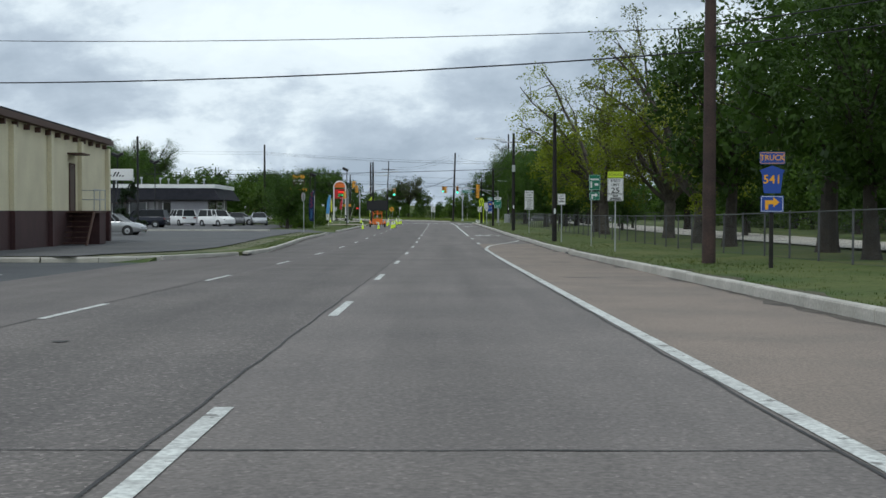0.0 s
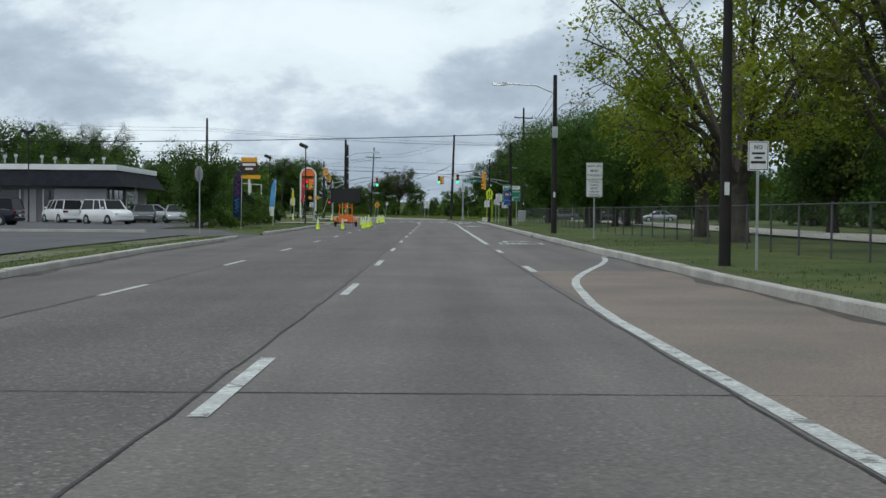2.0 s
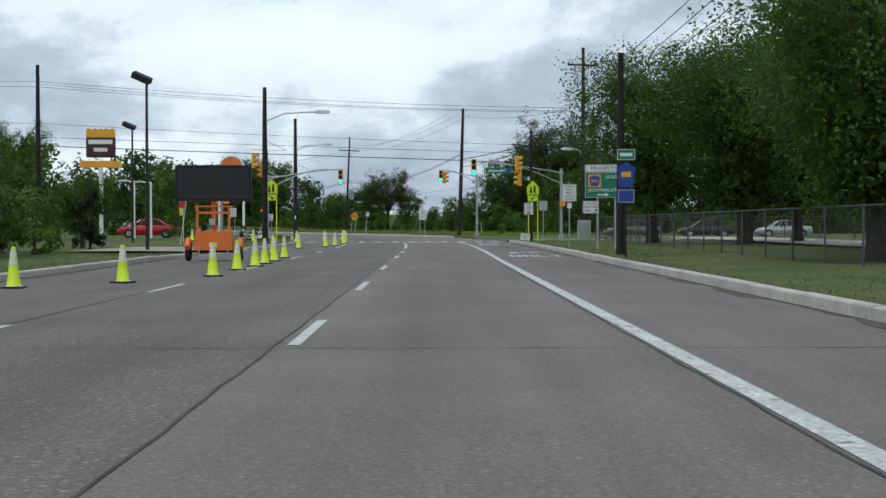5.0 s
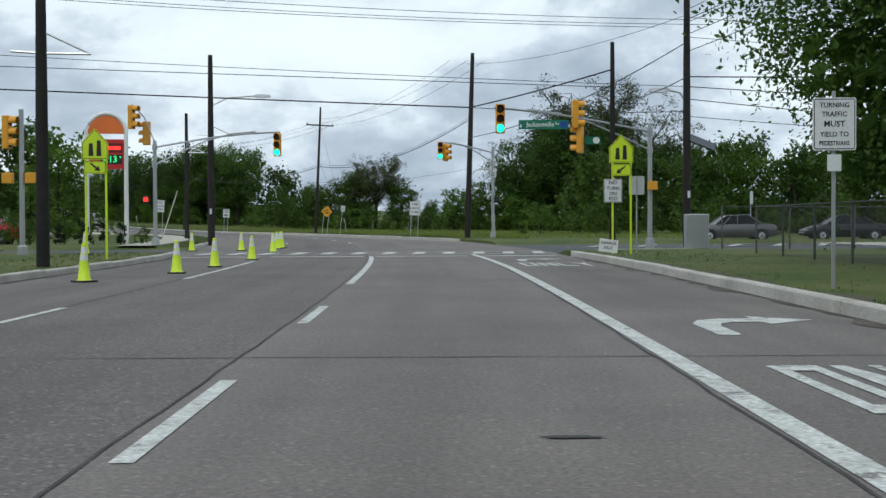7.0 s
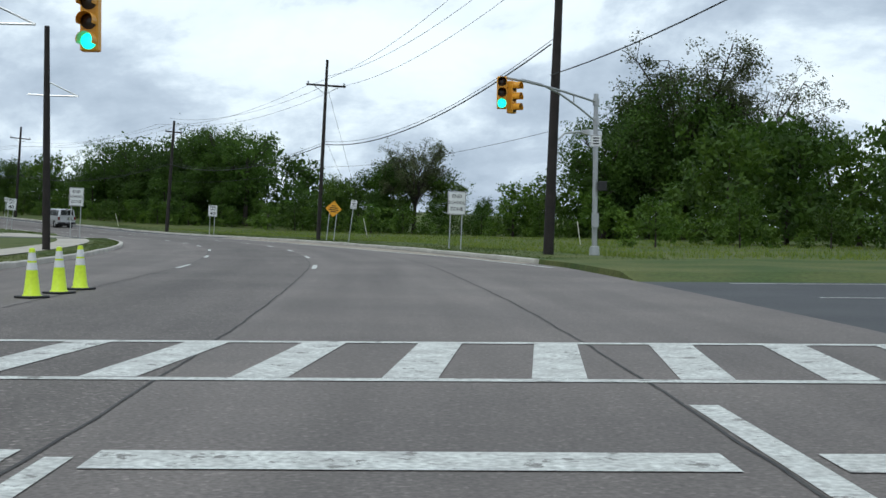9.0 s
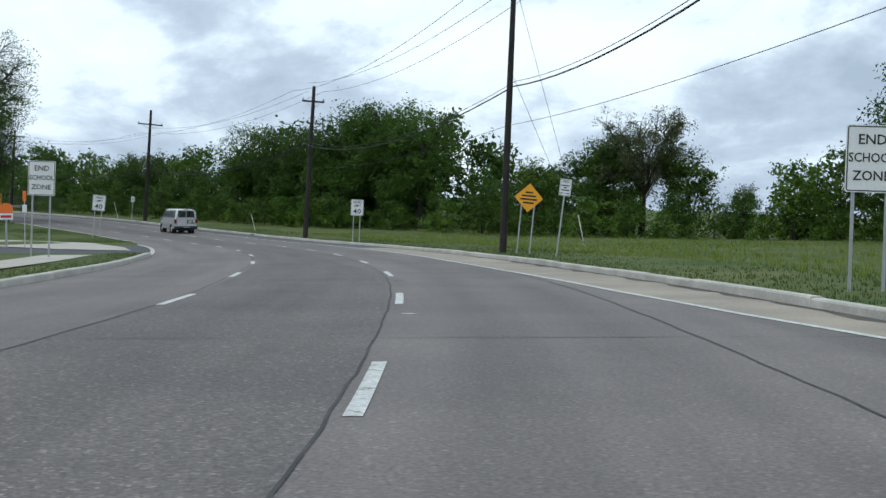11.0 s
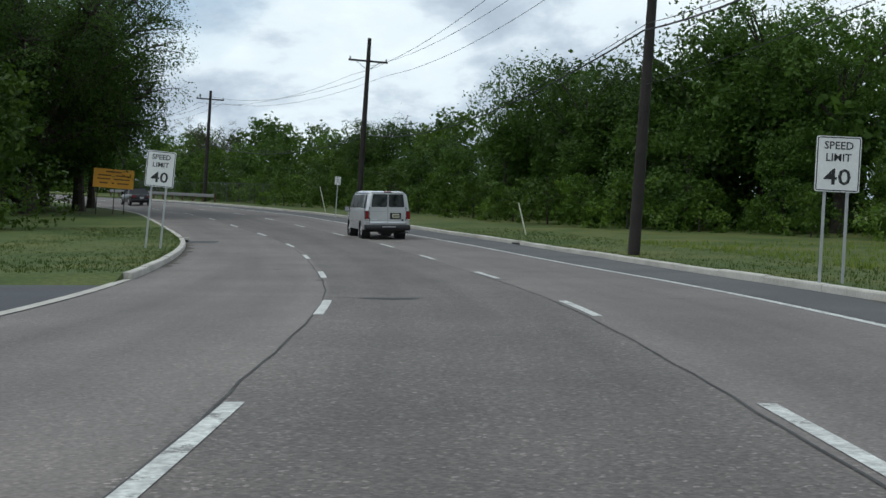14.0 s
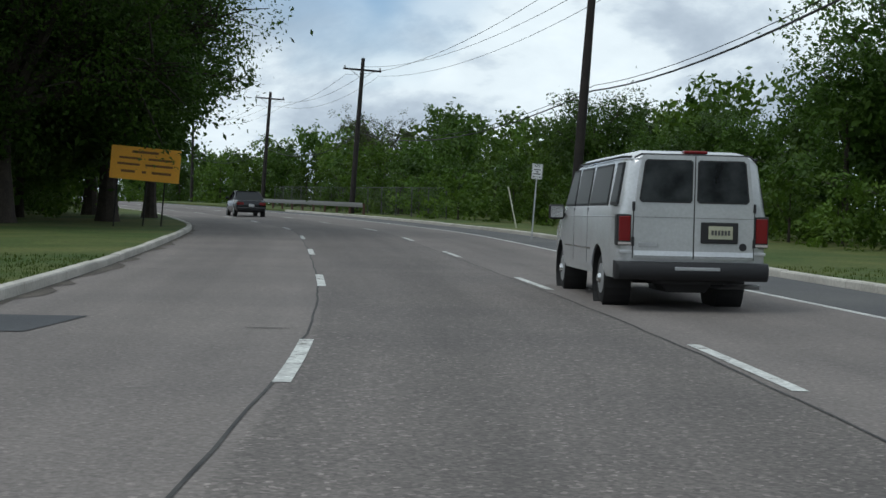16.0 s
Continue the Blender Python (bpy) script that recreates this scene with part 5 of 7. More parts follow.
        part("side_crease", Shape().box(*sorted((sx * 0.995, sx * 1.016)), 0.2, 4.6, 1.232, 1.25, bevel=0.004), VANSILVER, e)
        for y in (2.28, 3.48):
            part("door_seam", Shape().box(*sorted((sx * 0.99, sx * 1.013)), y - 0.006, y + 0.006, 0.55, 1.36), SEAL, e)
        part("rain_gutter", Shape().tube([(sx * 0.84, 0.06, 2.03), (sx * 0.875, 0.5, 2.045), (sx * 0.875, 3.75, 2.045), (sx * 0.83, 4.45, 1.90)], 0.016, 5), VANDARK, e)
        part("side_moulding", Shape().box(*sorted((sx * 0.99, sx * 1.012)), 2.0, 4.3, 0.76, 0.785), CHROME, e)
        for y in (1.42, 4.9):
            part("wheel_well", Shape().tube([(sx * 0.6, y, 0.36), (sx * 0.61, y, 0.36), (sx * 0.985, y, 0.36)], [0.02, 0.482, 0.482], 28, False), BLACK, e)
        mr = part("mirror", Shape().box(*sorted((sx * 1.03, sx * 1.28)), 4.31, 4.43, 1.18, 1.42, bevel=0.03), BLACK, e)
        part("mirror_glass", Shape().box(*sorted((sx * 1.06, sx * 1.26)), 4.295, 4.308, 1.21, 1.39), CHROME, mr)
        part("mirror_arm", Shape().tube([(sx * 0.95, 4.4, 1.24), (sx * 1.05, 4.37, 1.26)], 0.03, 6), BLACK, mr)
        wheel("wheel", e, sx * 0.85, 1.42, 0.365, 0.19, sx)
        wheel("wheel", e, sx * 0.85, 4.9, 0.365, 0.19, sx)
    part("chassis", Shape().box(-0.45, 0.45, 0.1, 5.4, 0.36, 0.5), BLACK, e)
    part("rear_axle", Shape().tube([(-0.8, 1.42, 0.37), (-0.18, 1.42, 0.37), (0.0, 1.42, 0.34), (0.18, 1.42, 0.37), (0.8, 1.42, 0.37)], [0.06, 0.07, 0.16, 0.07, 0.06], 10), BLACK, e, smooth=True)
    part("fuel_tank", Shape().loft([[(-0.4, 0.25, 0.42), (0.4, 0.25, 0.42), (0.4, 0.9, 0.42), (-0.4, 0.9, 0.42)], [(-0.25, 0.3, 0.24), (0.25, 0.3, 0.24), (0.25, 0.85, 0.24), (-0.25, 0.85, 0.24)]]), BLACK, e)
    part("exhaust", Shape().tube([(0.55, 3.4, 0.3), (0.6, 0.9, 0.3), (0.84, 0.35, 0.33), (1.0, 0.3, 0.33)], 0.035, 8), STEEL, e)
    part("windscreen", Shape().put([(-0.74, 4.51, 1.80), (0.74, 4.51, 1.80), (0.86, 4.95, 1.30), (-0.86, 4.95, 1.30), (-0.74, 4.57, 1.83), (0.74, 4.57, 1.83), (0.86, 5.01, 1.33), (-0.86, 5.01, 1.33)], [(0, 1, 2, 3), (7, 6, 5, 4), (0, 4, 5, 1), (1, 5, 6, 2), (2, 6, 7, 3), (3, 7, 4, 0)]), GLASS, e)
    return e


build_van(Matrix.Translation((-42.4, 326.75, g(-42.4, 326.75))) @ pose(0, 0, 0, 1.3, 0, 35.4) @ Matrix.Scale(0.945, 4))


# ---- buildings ----
def warehouse():
    e = empty("warehouse", pose(-17.5, 72.0, 0.12, 0, 0, 3.5), "cream rendered warehouse with a dark maroon base", "building")
    L = 42
    part("wall", Shape().box(-26, 0, -L, 0, 1.72, 5.25), CREAM, e)
    part("base_wall", Shape().box(-26.03, 0.03, -L - 0.03, 0.03, -0.6, 1.716), MAROON, e)
    part("fascia", Shape().box(-26.3, 0.32, -L - 0.3, 0.32, 5.254, 5.5), BROWNTRIM, e)
    part("roof", Shape().box(-26.2, 0.22, -L - 0.2, 0.22, 5.504, 5.6), SLATE, e)
    for y in (-0.25, -7.5, -14.0, -20.5, -27, -33.5, -40):
        part("pilaster", Shape().box(0.004, 0.2, y - 0.25, y + 0.25, 1.72, 5.05), CREAM, e)
        part("pilaster_foot", Shape().box(0.034, 0.23, y - 0.25, y + 0.25, -0.6, 1.716), MAROON, e)
    for k in range(22):
        y = -1.2 - 1.9 * k
        part("rafter_end", Shape().box(0.004, 0.22, y - 0.09, y + 0.09, 4.98, 5.2), BROWNTRIM, e)
    d = part("door", Shape().box(0.0, 0.05, -9.7, -8.7, 1.72, 3.85), plain("brown door", (0.09, 0.055, 0.04), 0.7), e)
    part("door_frame", Shape().box(-0.02, 0.07, -9.8, -9.72, 1.72, 3.95).box(-0.02, 0.07, -8.68, -8.6, 1.72, 3.95).box(-0.02, 0.07, -9.8, -8.6, 3.87, 3.95), BROWNTRIM, d)
    part("door_hood", Shape().box(0.0, 0.7, -10.1, -8.3, 4.35, 4.42), BROWNTRIM, e)
    for k in range(7):
        part("step", Shape().box(0.25, 1.35, -10.6 - 0.3 * (k + 1), -10.6 - 0.3 * k, 1.72 - 0.24 * (k + 1) - 0.04, 1.72 - 0.24 * (k + 1)), BROWNTRIM, e)
    part("landing", Shape().box(0.04, 1.35, -10.6, -7.6, 1.62, 1.70), BROWNTRIM, e)
    part("landing_base", Shape().box(0.04, 1.3, -9.2, -7.7, -0.6, 1.616), MAROON, e)
    for y in (-10.5, -9.1, -7.7):
        part("rail_post", Shape().tube([(1.3, y, 1.7), (1.3, y, 2.7)], 0.025, 6), STEEL, e)
    for z in (2.25, 2.7):
        part("rail", Shape().tube([(1.3, -10.5, z), (1.3, -7.7, z), (0.1, -7.7, z)], 0.022, 6), STEEL, e)
    part("stringer", Shape().tube([(1.32, -12.7, -0.05), (1.32, -10.6, 1.66)], 0.06, 6), BROWNTRIM, e)
    part("roof_vent", Shape().box(-3.2, -2.2, -26, -25, 5.6, 6.2, bevel=0.05), ALU, e)


warehouse()


def shop():
    e = empty("restaurant", pose(-25.45, 154.35, 0.15, 0, 0, 1.6), "low restaurant with dark mansard roof and white fascia", "building")
    W, Dp = 44, 18
    part("wall", Shape().box(-W, -0.4, 0, Dp, 0, 3.0), material("grey shop wall", (0.20, 0.19, 0.19), (0.15, 0.14, 0.14), scale=0.5), e)
    out = lambda o, z: [(-W - o, -o, z), (o, -o, z), (o, Dp + o, z), (-W - o, Dp + o, z)]
    part("mansard", Shape().loft([out(1.2, 2.95), out(0.35, 4.3)]), SLATE, e)
    part("fascia", Shape().loft([out(0.5, 4.3), out(0.5, 4.75)]), WHITE, e)
    part("roof_deck", Shape().loft([out(0.35, 4.754), out(0.35, 4.8)]), SLATE, e)
    for k in range(7):
        x = -3.6 - 5.8 * k
        w = part("window", Shape().box(x - 1.9, x + 1.9, -0.05, 0.05, 0.7, 2.6), GLASS, e)
        for a, b in ((-2.0, -1.9), (1.9, 2.0), (-0.05, 0.05)):
            part("mullion", Shape().box(x + a, x + b, -0.08, 0.03, 0.6, 2.7), WHITE, w)
        part("pier", Shape().box(x + 2.3, x + 3.3, -0.12, -0.004, 0, 2.7), material("pale pier", (0.33, 0.32, 0.32), scale=0.7), e)
    MAUVE = material("mauve shop wall", (0.25, 0.235, 0.25), (0.20, 0.19, 0.20), scale=0.6)
    part("end_wall", Shape().box(-4.6, -0.38, -0.35, -0.06, 0, 2.74), material("pale mauve render", (0.36, 0.355, 0.375), (0.31, 0.30, 0.32), scale=0.6), e, "pale mauve rendered wall")
    part("low_wall", Shape().box(-0.3, 0.9, -0.9, -0.1, 0, 1.0), MAUVE, e)
    part("canopy", Shape().loft([[(-26, -1.9, 2.55), (-9.5, -1.9, 2.55), (-9.5, -0.1, 2.55), (-26, -0.1, 2.55)], [(-25, -0.9, 3.55), (-10.5, -0.9, 3.55), (-10.5, -0.1, 3.55), (-25, -0.1, 3.55)]]), SLATE, e)
    part("canopy_edge", Shape().box(-26, -9.5, -1.93, -1.9, 2.5, 2.58), BROWNTRIM, e)
    # glazed entrance and framed window on the end wall
    part("entrance", Shape().box(-0.42, -0.36, 0.8, 6.6, 0, 2.7), GLASS, e)
    for y in (0.8, 2.7, 4.6, 6.5):
        part("mullion", Shape().box(-0.40, -0.33, y, y + 0.1, 0, 2.7), BROWNTRIM, e)
    w = part("window", Shape().box(-0.42, -0.36, 8.0, 13.0, 0.9, 2.65), GLASS, e)
    for y in (7.9, 13.0):
        part("mullion", Shape().box(-0.42, -0.32, y, y + 0.18, 0.8, 2.75), WHITE, w)
    for z in (0.76, 2.66):
        part("mullion", Shape().box(-0.42, -0.32, 7.9, 13.18, z, z + 0.12), WHITE, w)
    for y, z, q in ((8.5, 2.1, 1.6), (10.6, 2.1, 1.8), (8.6, 1.6, 1.2), (10.4, 1.6, 2.0), (8.5, 1.15, 1.9), (11.2, 1.15, 1.2)):
        part("poster", Shape().box(-0.36, -0.345, y, y + q, z, z + 0.24), SIGNWHITE, w)
    part("end_panel", Shape().box(-0.42, -0.34, 8.0, 13.1, 0, 0.72), MAROON, e)
    part("porch_post", Shape().box(0.55, 0.72, 7.0, 7.17, 0, 2.95), WHITE, e)
    r = random.Random(3)
    for k in range(30):
        x, y = -0.8 - 1.45 * k + r.uniform(-0.6, 0.6), r.uniform(0.8, 3.5)
        h = r.uniform(0.3, 0.7)
        part("roof_vent", Shape().tube([(x, y, 4.78), (x, y, 4.78 + h), (x, y, 4.8 + h), (x, y, 5.0 + h)], [0.08, 0.08, 0.17, 0.15], 8), ALU, e, smooth=True)


shop()


def school():
    e = empty("school", pose(45, 66, 0.3), "long red brick school building", "building")
    part("wall", Shape().box(0, 26, 0, 75, -0.3, 7.0), BRICK, e)
    part("roof", Shape().box(-0.4, 26.4, -0.4, 75.4, 7.004, 7.4), WHITE, e)
    for k in range(12):
        for z in (1.0, 4.2):
            w = part("window", Shape().box(-0.06, 0.04, 2 + 6 * k, 5.2 + 6 * k, z, z + 1.8), GLASS, e)
            for a in (1.9, 5.2, 3.55):
                part("mullion", Shape().box(-0.09, 0.0, a + 6 * k, a + 0.1 + 6 * k, z - 0.1, z + 1.9), WHITE, w)


school()


# ---- signs ----
def rounded(w, h, r, cx=0.0, cz=0.0):
    pts = []
    for sx, sz, a0 in ((1, 1, 0), (-1, 1, 90), (-1, -1, 180), (1, -1, 270)):
        for k in range(4):
            a = radians(a0 + 30 * k)
            pts.append((cx + sx * (w / 2 - r) + r * math.cos(a), cz + sz * (h / 2 - r) + r * math.sin(a)))
    return pts


def plate(parent, w, h, z, mat, border=None, r=0.03, name="plate", y=0.0, x=0.0, inset=0.016, bw=0.012):
    """A sheet of sign metal facing -y, with a border line."""
    p = part(name, Shape().prism(rounded(w, h, r, x, z), y - 0.012, y), mat, parent)
    part("plate_back", Shape().prism(rounded(w, h, r, x, z), y + 0.0005, y + 0.004), ALU, p)
    if border:
        o, i = rounded(w - 2 * inset, h - 2 * inset, r, x, z), rounded(w - 2 * (inset + bw), h - 2 * (inset + bw), max(0.006, r - bw), x, z)
        n = len(o)
        vs = [(a, y - 0.0145, b) for a, b in o] + [(a, y - 0.0145, b) for a, b in i] + [(a, y - 0.012, b) for a, b in o] + [(a, y - 0.012, b) for a, b in i]
        fs = [(k, (k + 1) % n, n + (k + 1) % n, n + k) for k in range(n)]
        fs += [(k, 2 * n + k, 2 * n + (k + 1) % n, (k + 1) % n) for k in range(n)]
        part("border", Shape().put(vs, fs), border, p)
    return p


def bars(parent, rows, mat, y=-0.015):
    """Unreadable lines of writing: (x0, x1, z, height)."""
    for x0, x1, z, h in rows:
        part("writing_bar", Shape().box(x0, x1, y, y + 0.003, z - h / 2, z + h / 2), mat, parent)


def words(parent, lines, mat=None, x=0.0, y=-0.0135):
    for text, z, size, wide in lines:
        letters(text, size, mat or BLACK, parent, Matrix.Translation((x, y, z)), wide=wide)


def post(parent, h, x=0.0, mat=None, w=0.05, y=0.03):
    part("post", Shape().box(x - w / 2, x + w / 2, y - 0.008, y + 0.026, -0.3, h).box(x - w * 0.2, x + w * 0.2, y + 0.02, y + 0.045, -0.3, h), mat or STEEL, parent)


def sign(x, y, turn, label, name="road_sign", category="road sign", z=0.12, lean=0.0):
    return empty(name, pose(x, y, g(x, y) + z, 0, 0, turn) @ pose(0, 0, 0, 0, lean, 0), label, category)


# school speed limit
e = sign(7.15, 51.0, -3, "white school speed limit sign with a lime school panel")
post(e, 3.1)
q = plate(e, 0.61, 0.25, 3.0, LIME, BLACK, 0.02, "school_panel")
words(q, [("SCHOOL", 3.0, 0.14, 0.95)])
q = plate(e, 0.61, 0.60, 2.56, SIGNWHITE, BLACK, 0.03)
words(q, [("SPEED", 2.76, 0.135, 1.0), ("LIMIT", 2.61, 0.135, 1.0), ("25", 2.39, 0.30, 1.15)])
q = plate(e, 0.61, 0.26, 2.12, SIGNWHITE, BLACK, 0.02, "foot_panel")
bars(q, [(-0.1, 0.1, 2.18, 0.045), (-0.2, 0.2, 2.10, 0.045), (-0.22, 0.22, 2.04, 0.03)], BLACK)

# truck route signs
e = sign(8.36, 32.3, -3, "blue truck route signs on a dark post", z=-0.15)
part("post", Shape().box(-0.045, 0.045, 0.02, 0.11, -0.3, 2.0), POLE_DARK, e)
q = plate(e, 0.61, 0.30, 2.98, BLUE, SIGNYEL, 0.02, "truck_panel")
words(q, [("TRUCK", 2.98, 0.19, 0.95)], SIGNYEL)
pent = [(-0.20, 2.12), (0.20, 2.12), (0.26, 2.6), (0.30, 2.68), (0, 2.80), (-0.30, 2.68), (-0.26, 2.6)]
q = part("route_shield", Shape().prism(pent, -0.012, 0.0), BLUE, e)
words(q, [("541", 2.45, 0.30, 1.0)], SIGNYEL)
q = plate(e, 0.56, 0.40, 1.86, BLUE, SIGNWHITE, 0.02, "arrow_panel")
part("arrow", Shape().prism([(-0.17, 1.72), (-0.09, 1.72), (-0.09, 1.85), (0.03, 1.85), (0.03, 1.78), (0.18, 1.90), (0.03, 2.02), (0.03, 1.95), (-0.17, 1.95)], -0.017, -0.011), SIGNYEL, q)

# notice on the fence side and green guide sign behind the fence
e = sign(7.13, 71.7, -4, "small white notice on a steel post")
post(e, 2.6)
q = plate(e, 0.42, 0.60, 2.35, SIGNWHITE, BLACK, 0.02)
words(q, [("NO", 2.52, 0.11, 1.0)])
bars(q, [(-0.13, 0.13, 2.40, 0.04), (-0.08, 0.08, 2.31, 0.04), (-0.15, 0.15, 2.22, 0.05)], BLACK)
e = sign(8.0, 64.3, -4, "green route panels with a white turn arrow", z=0.25)
post(e, 3.0, -0.15)
q = plate(e, 0.55, 0.75, 2.95, GREEN, SIGNWHITE, 0.03)
bars(q, [(-0.2, 0.2, 3.1, 0.08), (-0.2, -0.12, 2.85, 0.3), (0.0, 0.18, 2.85, 0.12)], SIGNWHITE)
q = plate(e, 0.5, 0.42, 2.3, GREEN, SIGNWHITE, 0.03, "arrow_panel")
part("arrow", Shape().prism([(-0.15, 2.15), (-0.08, 2.15), (-0.08, 2.29), (0.03, 2.29), (0.03, 2.22), (0.17, 2.34), (0.03, 2.45), (0.03, 2.38), (-0.15, 2.38)], -0.017, -0.011), SIGNWHITE, q)

# right lane must turn right
e = sign(7.62, 101.6, -4, "two white lane signs on one steel post")
post(e, 3.3)
q = plate(e, 0.70, 0.72, 2.96, SIGNWHITE, BLACK, 0.03)
words(q, [("RIGHT LANE", 3.17, 0.115, 0.88), ("MUST", 2.97, 0.135, 1.0), ("TURN RIGHT", 2.77, 0.115, 0.88)])
q = plate(e, 0.70, 0.74, 2.22, SIGNWHITE, BLACK, 0.03)
words(q, [("TURNING", 2.48, 0.10, 0.95), ("TRAFFIC", 2.35, 0.10, 0.95), ("MUST", 2.21, 0.12, 1.0), ("YIELD TO", 2.07, 0.10, 0.95), ("PEDESTRIANS", 1.94, 0.09, 0.8)])


def turning_sign(x, y, turn):
    e = sign(x, y, turn, "white pedestrian yield sign on a steel post")
    post(e, 2.9)
    q = plate(e, 0.62, 0.76, 2.42, SIGNWHITE, BLACK, 0.03)
    words(q, [("TURNING", 2.69, 0.10, 0.95), ("TRAFFIC", 2.56, 0.10, 0.95), ("MUST", 2.42, 0.12, 1.0), ("YIELD TO", 2.27, 0.10, 0.95), ("PEDESTRIANS", 2.14, 0.09, 0.8)])
    q = plate(e, 0.2, 0.24, 1.86, SIGNWHITE, None, 0.01, "tag_panel")


turning_sign(7.15, 166.5, -4)

# guide sign TRUCKS TO
e = sign(7.95, 161.2, -6, "large green truck guide sign with white header")
for x in (-0.25, 0.45):
    post(e, 3.4, x, w=0.07, y=0.04)
q = plate(e, 1.52, 0.30, 3.27, SIGNWHITE, BLACK, 0.02, "header_panel", bw=0.01)
words(q, [("TRUCKS TO", 3.27, 0.19, 1.05)])
q = plate(e, 1.52, 1.02, 2.60, GREEN, SIGNWHITE, 0.04, "green_panel")
sh = part("route_panel", Shape().box(-0.62, -0.12, -0.018, -0.0125, 2.52, 3.02), SIGNYEL, q)
part("route_shield", Shape().prism([(-0.53, 2.56), (-0.21, 2.56), (-0.15, 2.88), (-0.18, 2.94), (-0.37, 3.0), (-0.56, 2.94), (-0.59, 2.88)], -0.021, -0.0185), BLUE, q)
letters("541", 0.23, SIGNYEL, q, Matrix.Translation((-0.37, -0.0225, 2.76)), wide=0.85)
words(q, [("SOUTH", 2.92, 0.17, 1.1)], SIGNWHITE, 0.38)
words(q, [("JACKSONVILLE RD", 2.40, 0.165, 0.92)], SIGNWHITE)
part("arrow", Shape().prism([(-0.25, 2.19), (0.06, 2.19), (0.06, 2.14), (0.2, 2.215), (0.06, 2.29), (0.06, 2.24), (-0.25, 2.24)], -0.017, -0.011), SIGNWHITE, q)
q = plate(e, 0.64, 0.50, 1.72, SIGNWHITE, BLACK, 0.02, "lane_panel", x=-0.52)
words(q, [("LANE FOR", 1.86, 0.115, 0.9), ("RIGHT TURN", 1.73, 0.115, 0.82)], x=-0.52)
words(q, [("ONLY", 1.58, 0.115, 0.9)], x=-0.65)
part("arrow", Shape().prism([(-0.42, 1.52), (-0.39, 1.50), (-0.31, 1.58), (-0.28, 1.55), (-0.25, 1.66), (-0.36, 1.63), (-0.33, 1.60)], -0.017, -0.011), BLACK, q)
e = sign(6.7, 147.2, -4, "blue and green route shields on a dark post")
post(e, 2.4, mat=POLE_DARK)
q = plate(e, 0.55, 0.34, 3.08, GREEN, SIGNWHITE, 0.02)
bars(q, [(-0.18, 0.18, 3.08, 0.1)], SIGNWHITE)
q = part("route_shield", Shape().prism([(-0.20, 2.12), (0.20, 2.12), (0.26, 2.6), (0.30, 2.68), (0, 2.86), (-0.30, 2.68), (-0.26, 2.6)], -0.012, 0.0), BLUE, e)
bars(q, [(-0.14, 0.14, 2.5, 0.16)], SIGNYEL)
q = plate(e, 0.5, 0.4, 1.86, BLUE, SIGNWHITE, 0.02, "arrow_panel")


# school crossing signs
def crossing_sign(x, y, turn, left=True):
    e = sign(x, y, turn, "lime school crossing sign on two lime posts", z=0.34)
    for px in (-0.26, 0.3):
        post(e, 3.0, px, LIME, 0.06)
    q = part("pentagon", Shape().prism([(-0.37, 2.62), (0.37, 2.62), (0.37, 3.1), (0, 3.5), (-0.37, 3.1)], -0.012, 0.0), LIME, e)
    o = [(-0.35, 2.64), (0.35, 2.64), (0.35, 3.09), (0, 3.47), (-0.35, 3.09)]
    i = [(-0.335, 2.655), (0.335, 2.655), (0.335, 3.085), (0, 3.45), (-0.335, 3.085)]
    n = 5
    part("border", Shape().put([(a, -0.0145, b) for a, b in o] + [(a, -0.0145, b) for a, b in i] + [(a, -0.011, b) for a, b in o], [(k, (k + 1) % n, n + (k + 1) % n, n + k) for k in range(n)] + [(k, 2 * n + k, 2 * n + (k + 1) % n, (k + 1) % n) for k in range(n)]), BLACK, q)
    # plain wedge shapes in place of the pictogram
    for cx, h in ((-0.11, 0.36), (0.11, 0.44)):
        part("symbol", Shape().prism([(cx - 0.07, 2.72), (cx + 0.07, 2.72), (cx + 0.05, 2.72 + h), (cx - 0.05, 2.72 + h)], -0.0155, -0.011), BLACK, q)
    q = plate(e, 0.62, 0.36, 2.40, LIME, BLACK, 0.02, "arrow_panel")
    s = -1 if left else 1
    part("arrow", Shape().prism([(s * a, b) for a, b in ((-0.14, 2.50), (-0.11, 2.53), (0.06, 2.40), (0.09, 2.44), (0.15, 2.29), (-0.02, 2.31), (0.02, 2.36))], -0.017, -0.011), BLACK, q)
    return e


crossing_sign(7.33, 188.3, -2, True)
crossing_sign(-8.1, 185.2, 6, False)
e = sign(7.08, 188.317, -2, "white no turn on red sign fixed to a lime post")
q = plate(e, 0.56, 0.72, 1.98, SIGNWHITE, BLACK, 0.02)
words(q, [("NO", 2.225, 0.165, 1.0), ("TURN", 2.05, 0.145, 1.0), ("ON", 1.885, 0.145, 1.0), ("RED", 1.735, 0.145, 1.0)])
e = sign(8.15, 190.4, 170, "grey back of a sign on a steel post")
post(e, 2.5)
plate(e, 0.5, 0.6, 2.2, SIGNWHITE, None)
e = sign(6.8, 187.4, -6, "small white hand-lettered garage sale board", "yard_sign")
e.matrix_world = e.matrix_world @ Matrix.Scale(1.12, 4)
b = part("board", Shape().prism([(-0.26, 0.12), (0.24, 0.06), (0.28, 0.40), (-0.22, 0.47)], -0.01, 0.0), WHITE, e)
letters("GARAGE", 0.115, BLACK, b, pose(0.01, -0.011, 0.335, 0, 5, 0), wide=0.95)
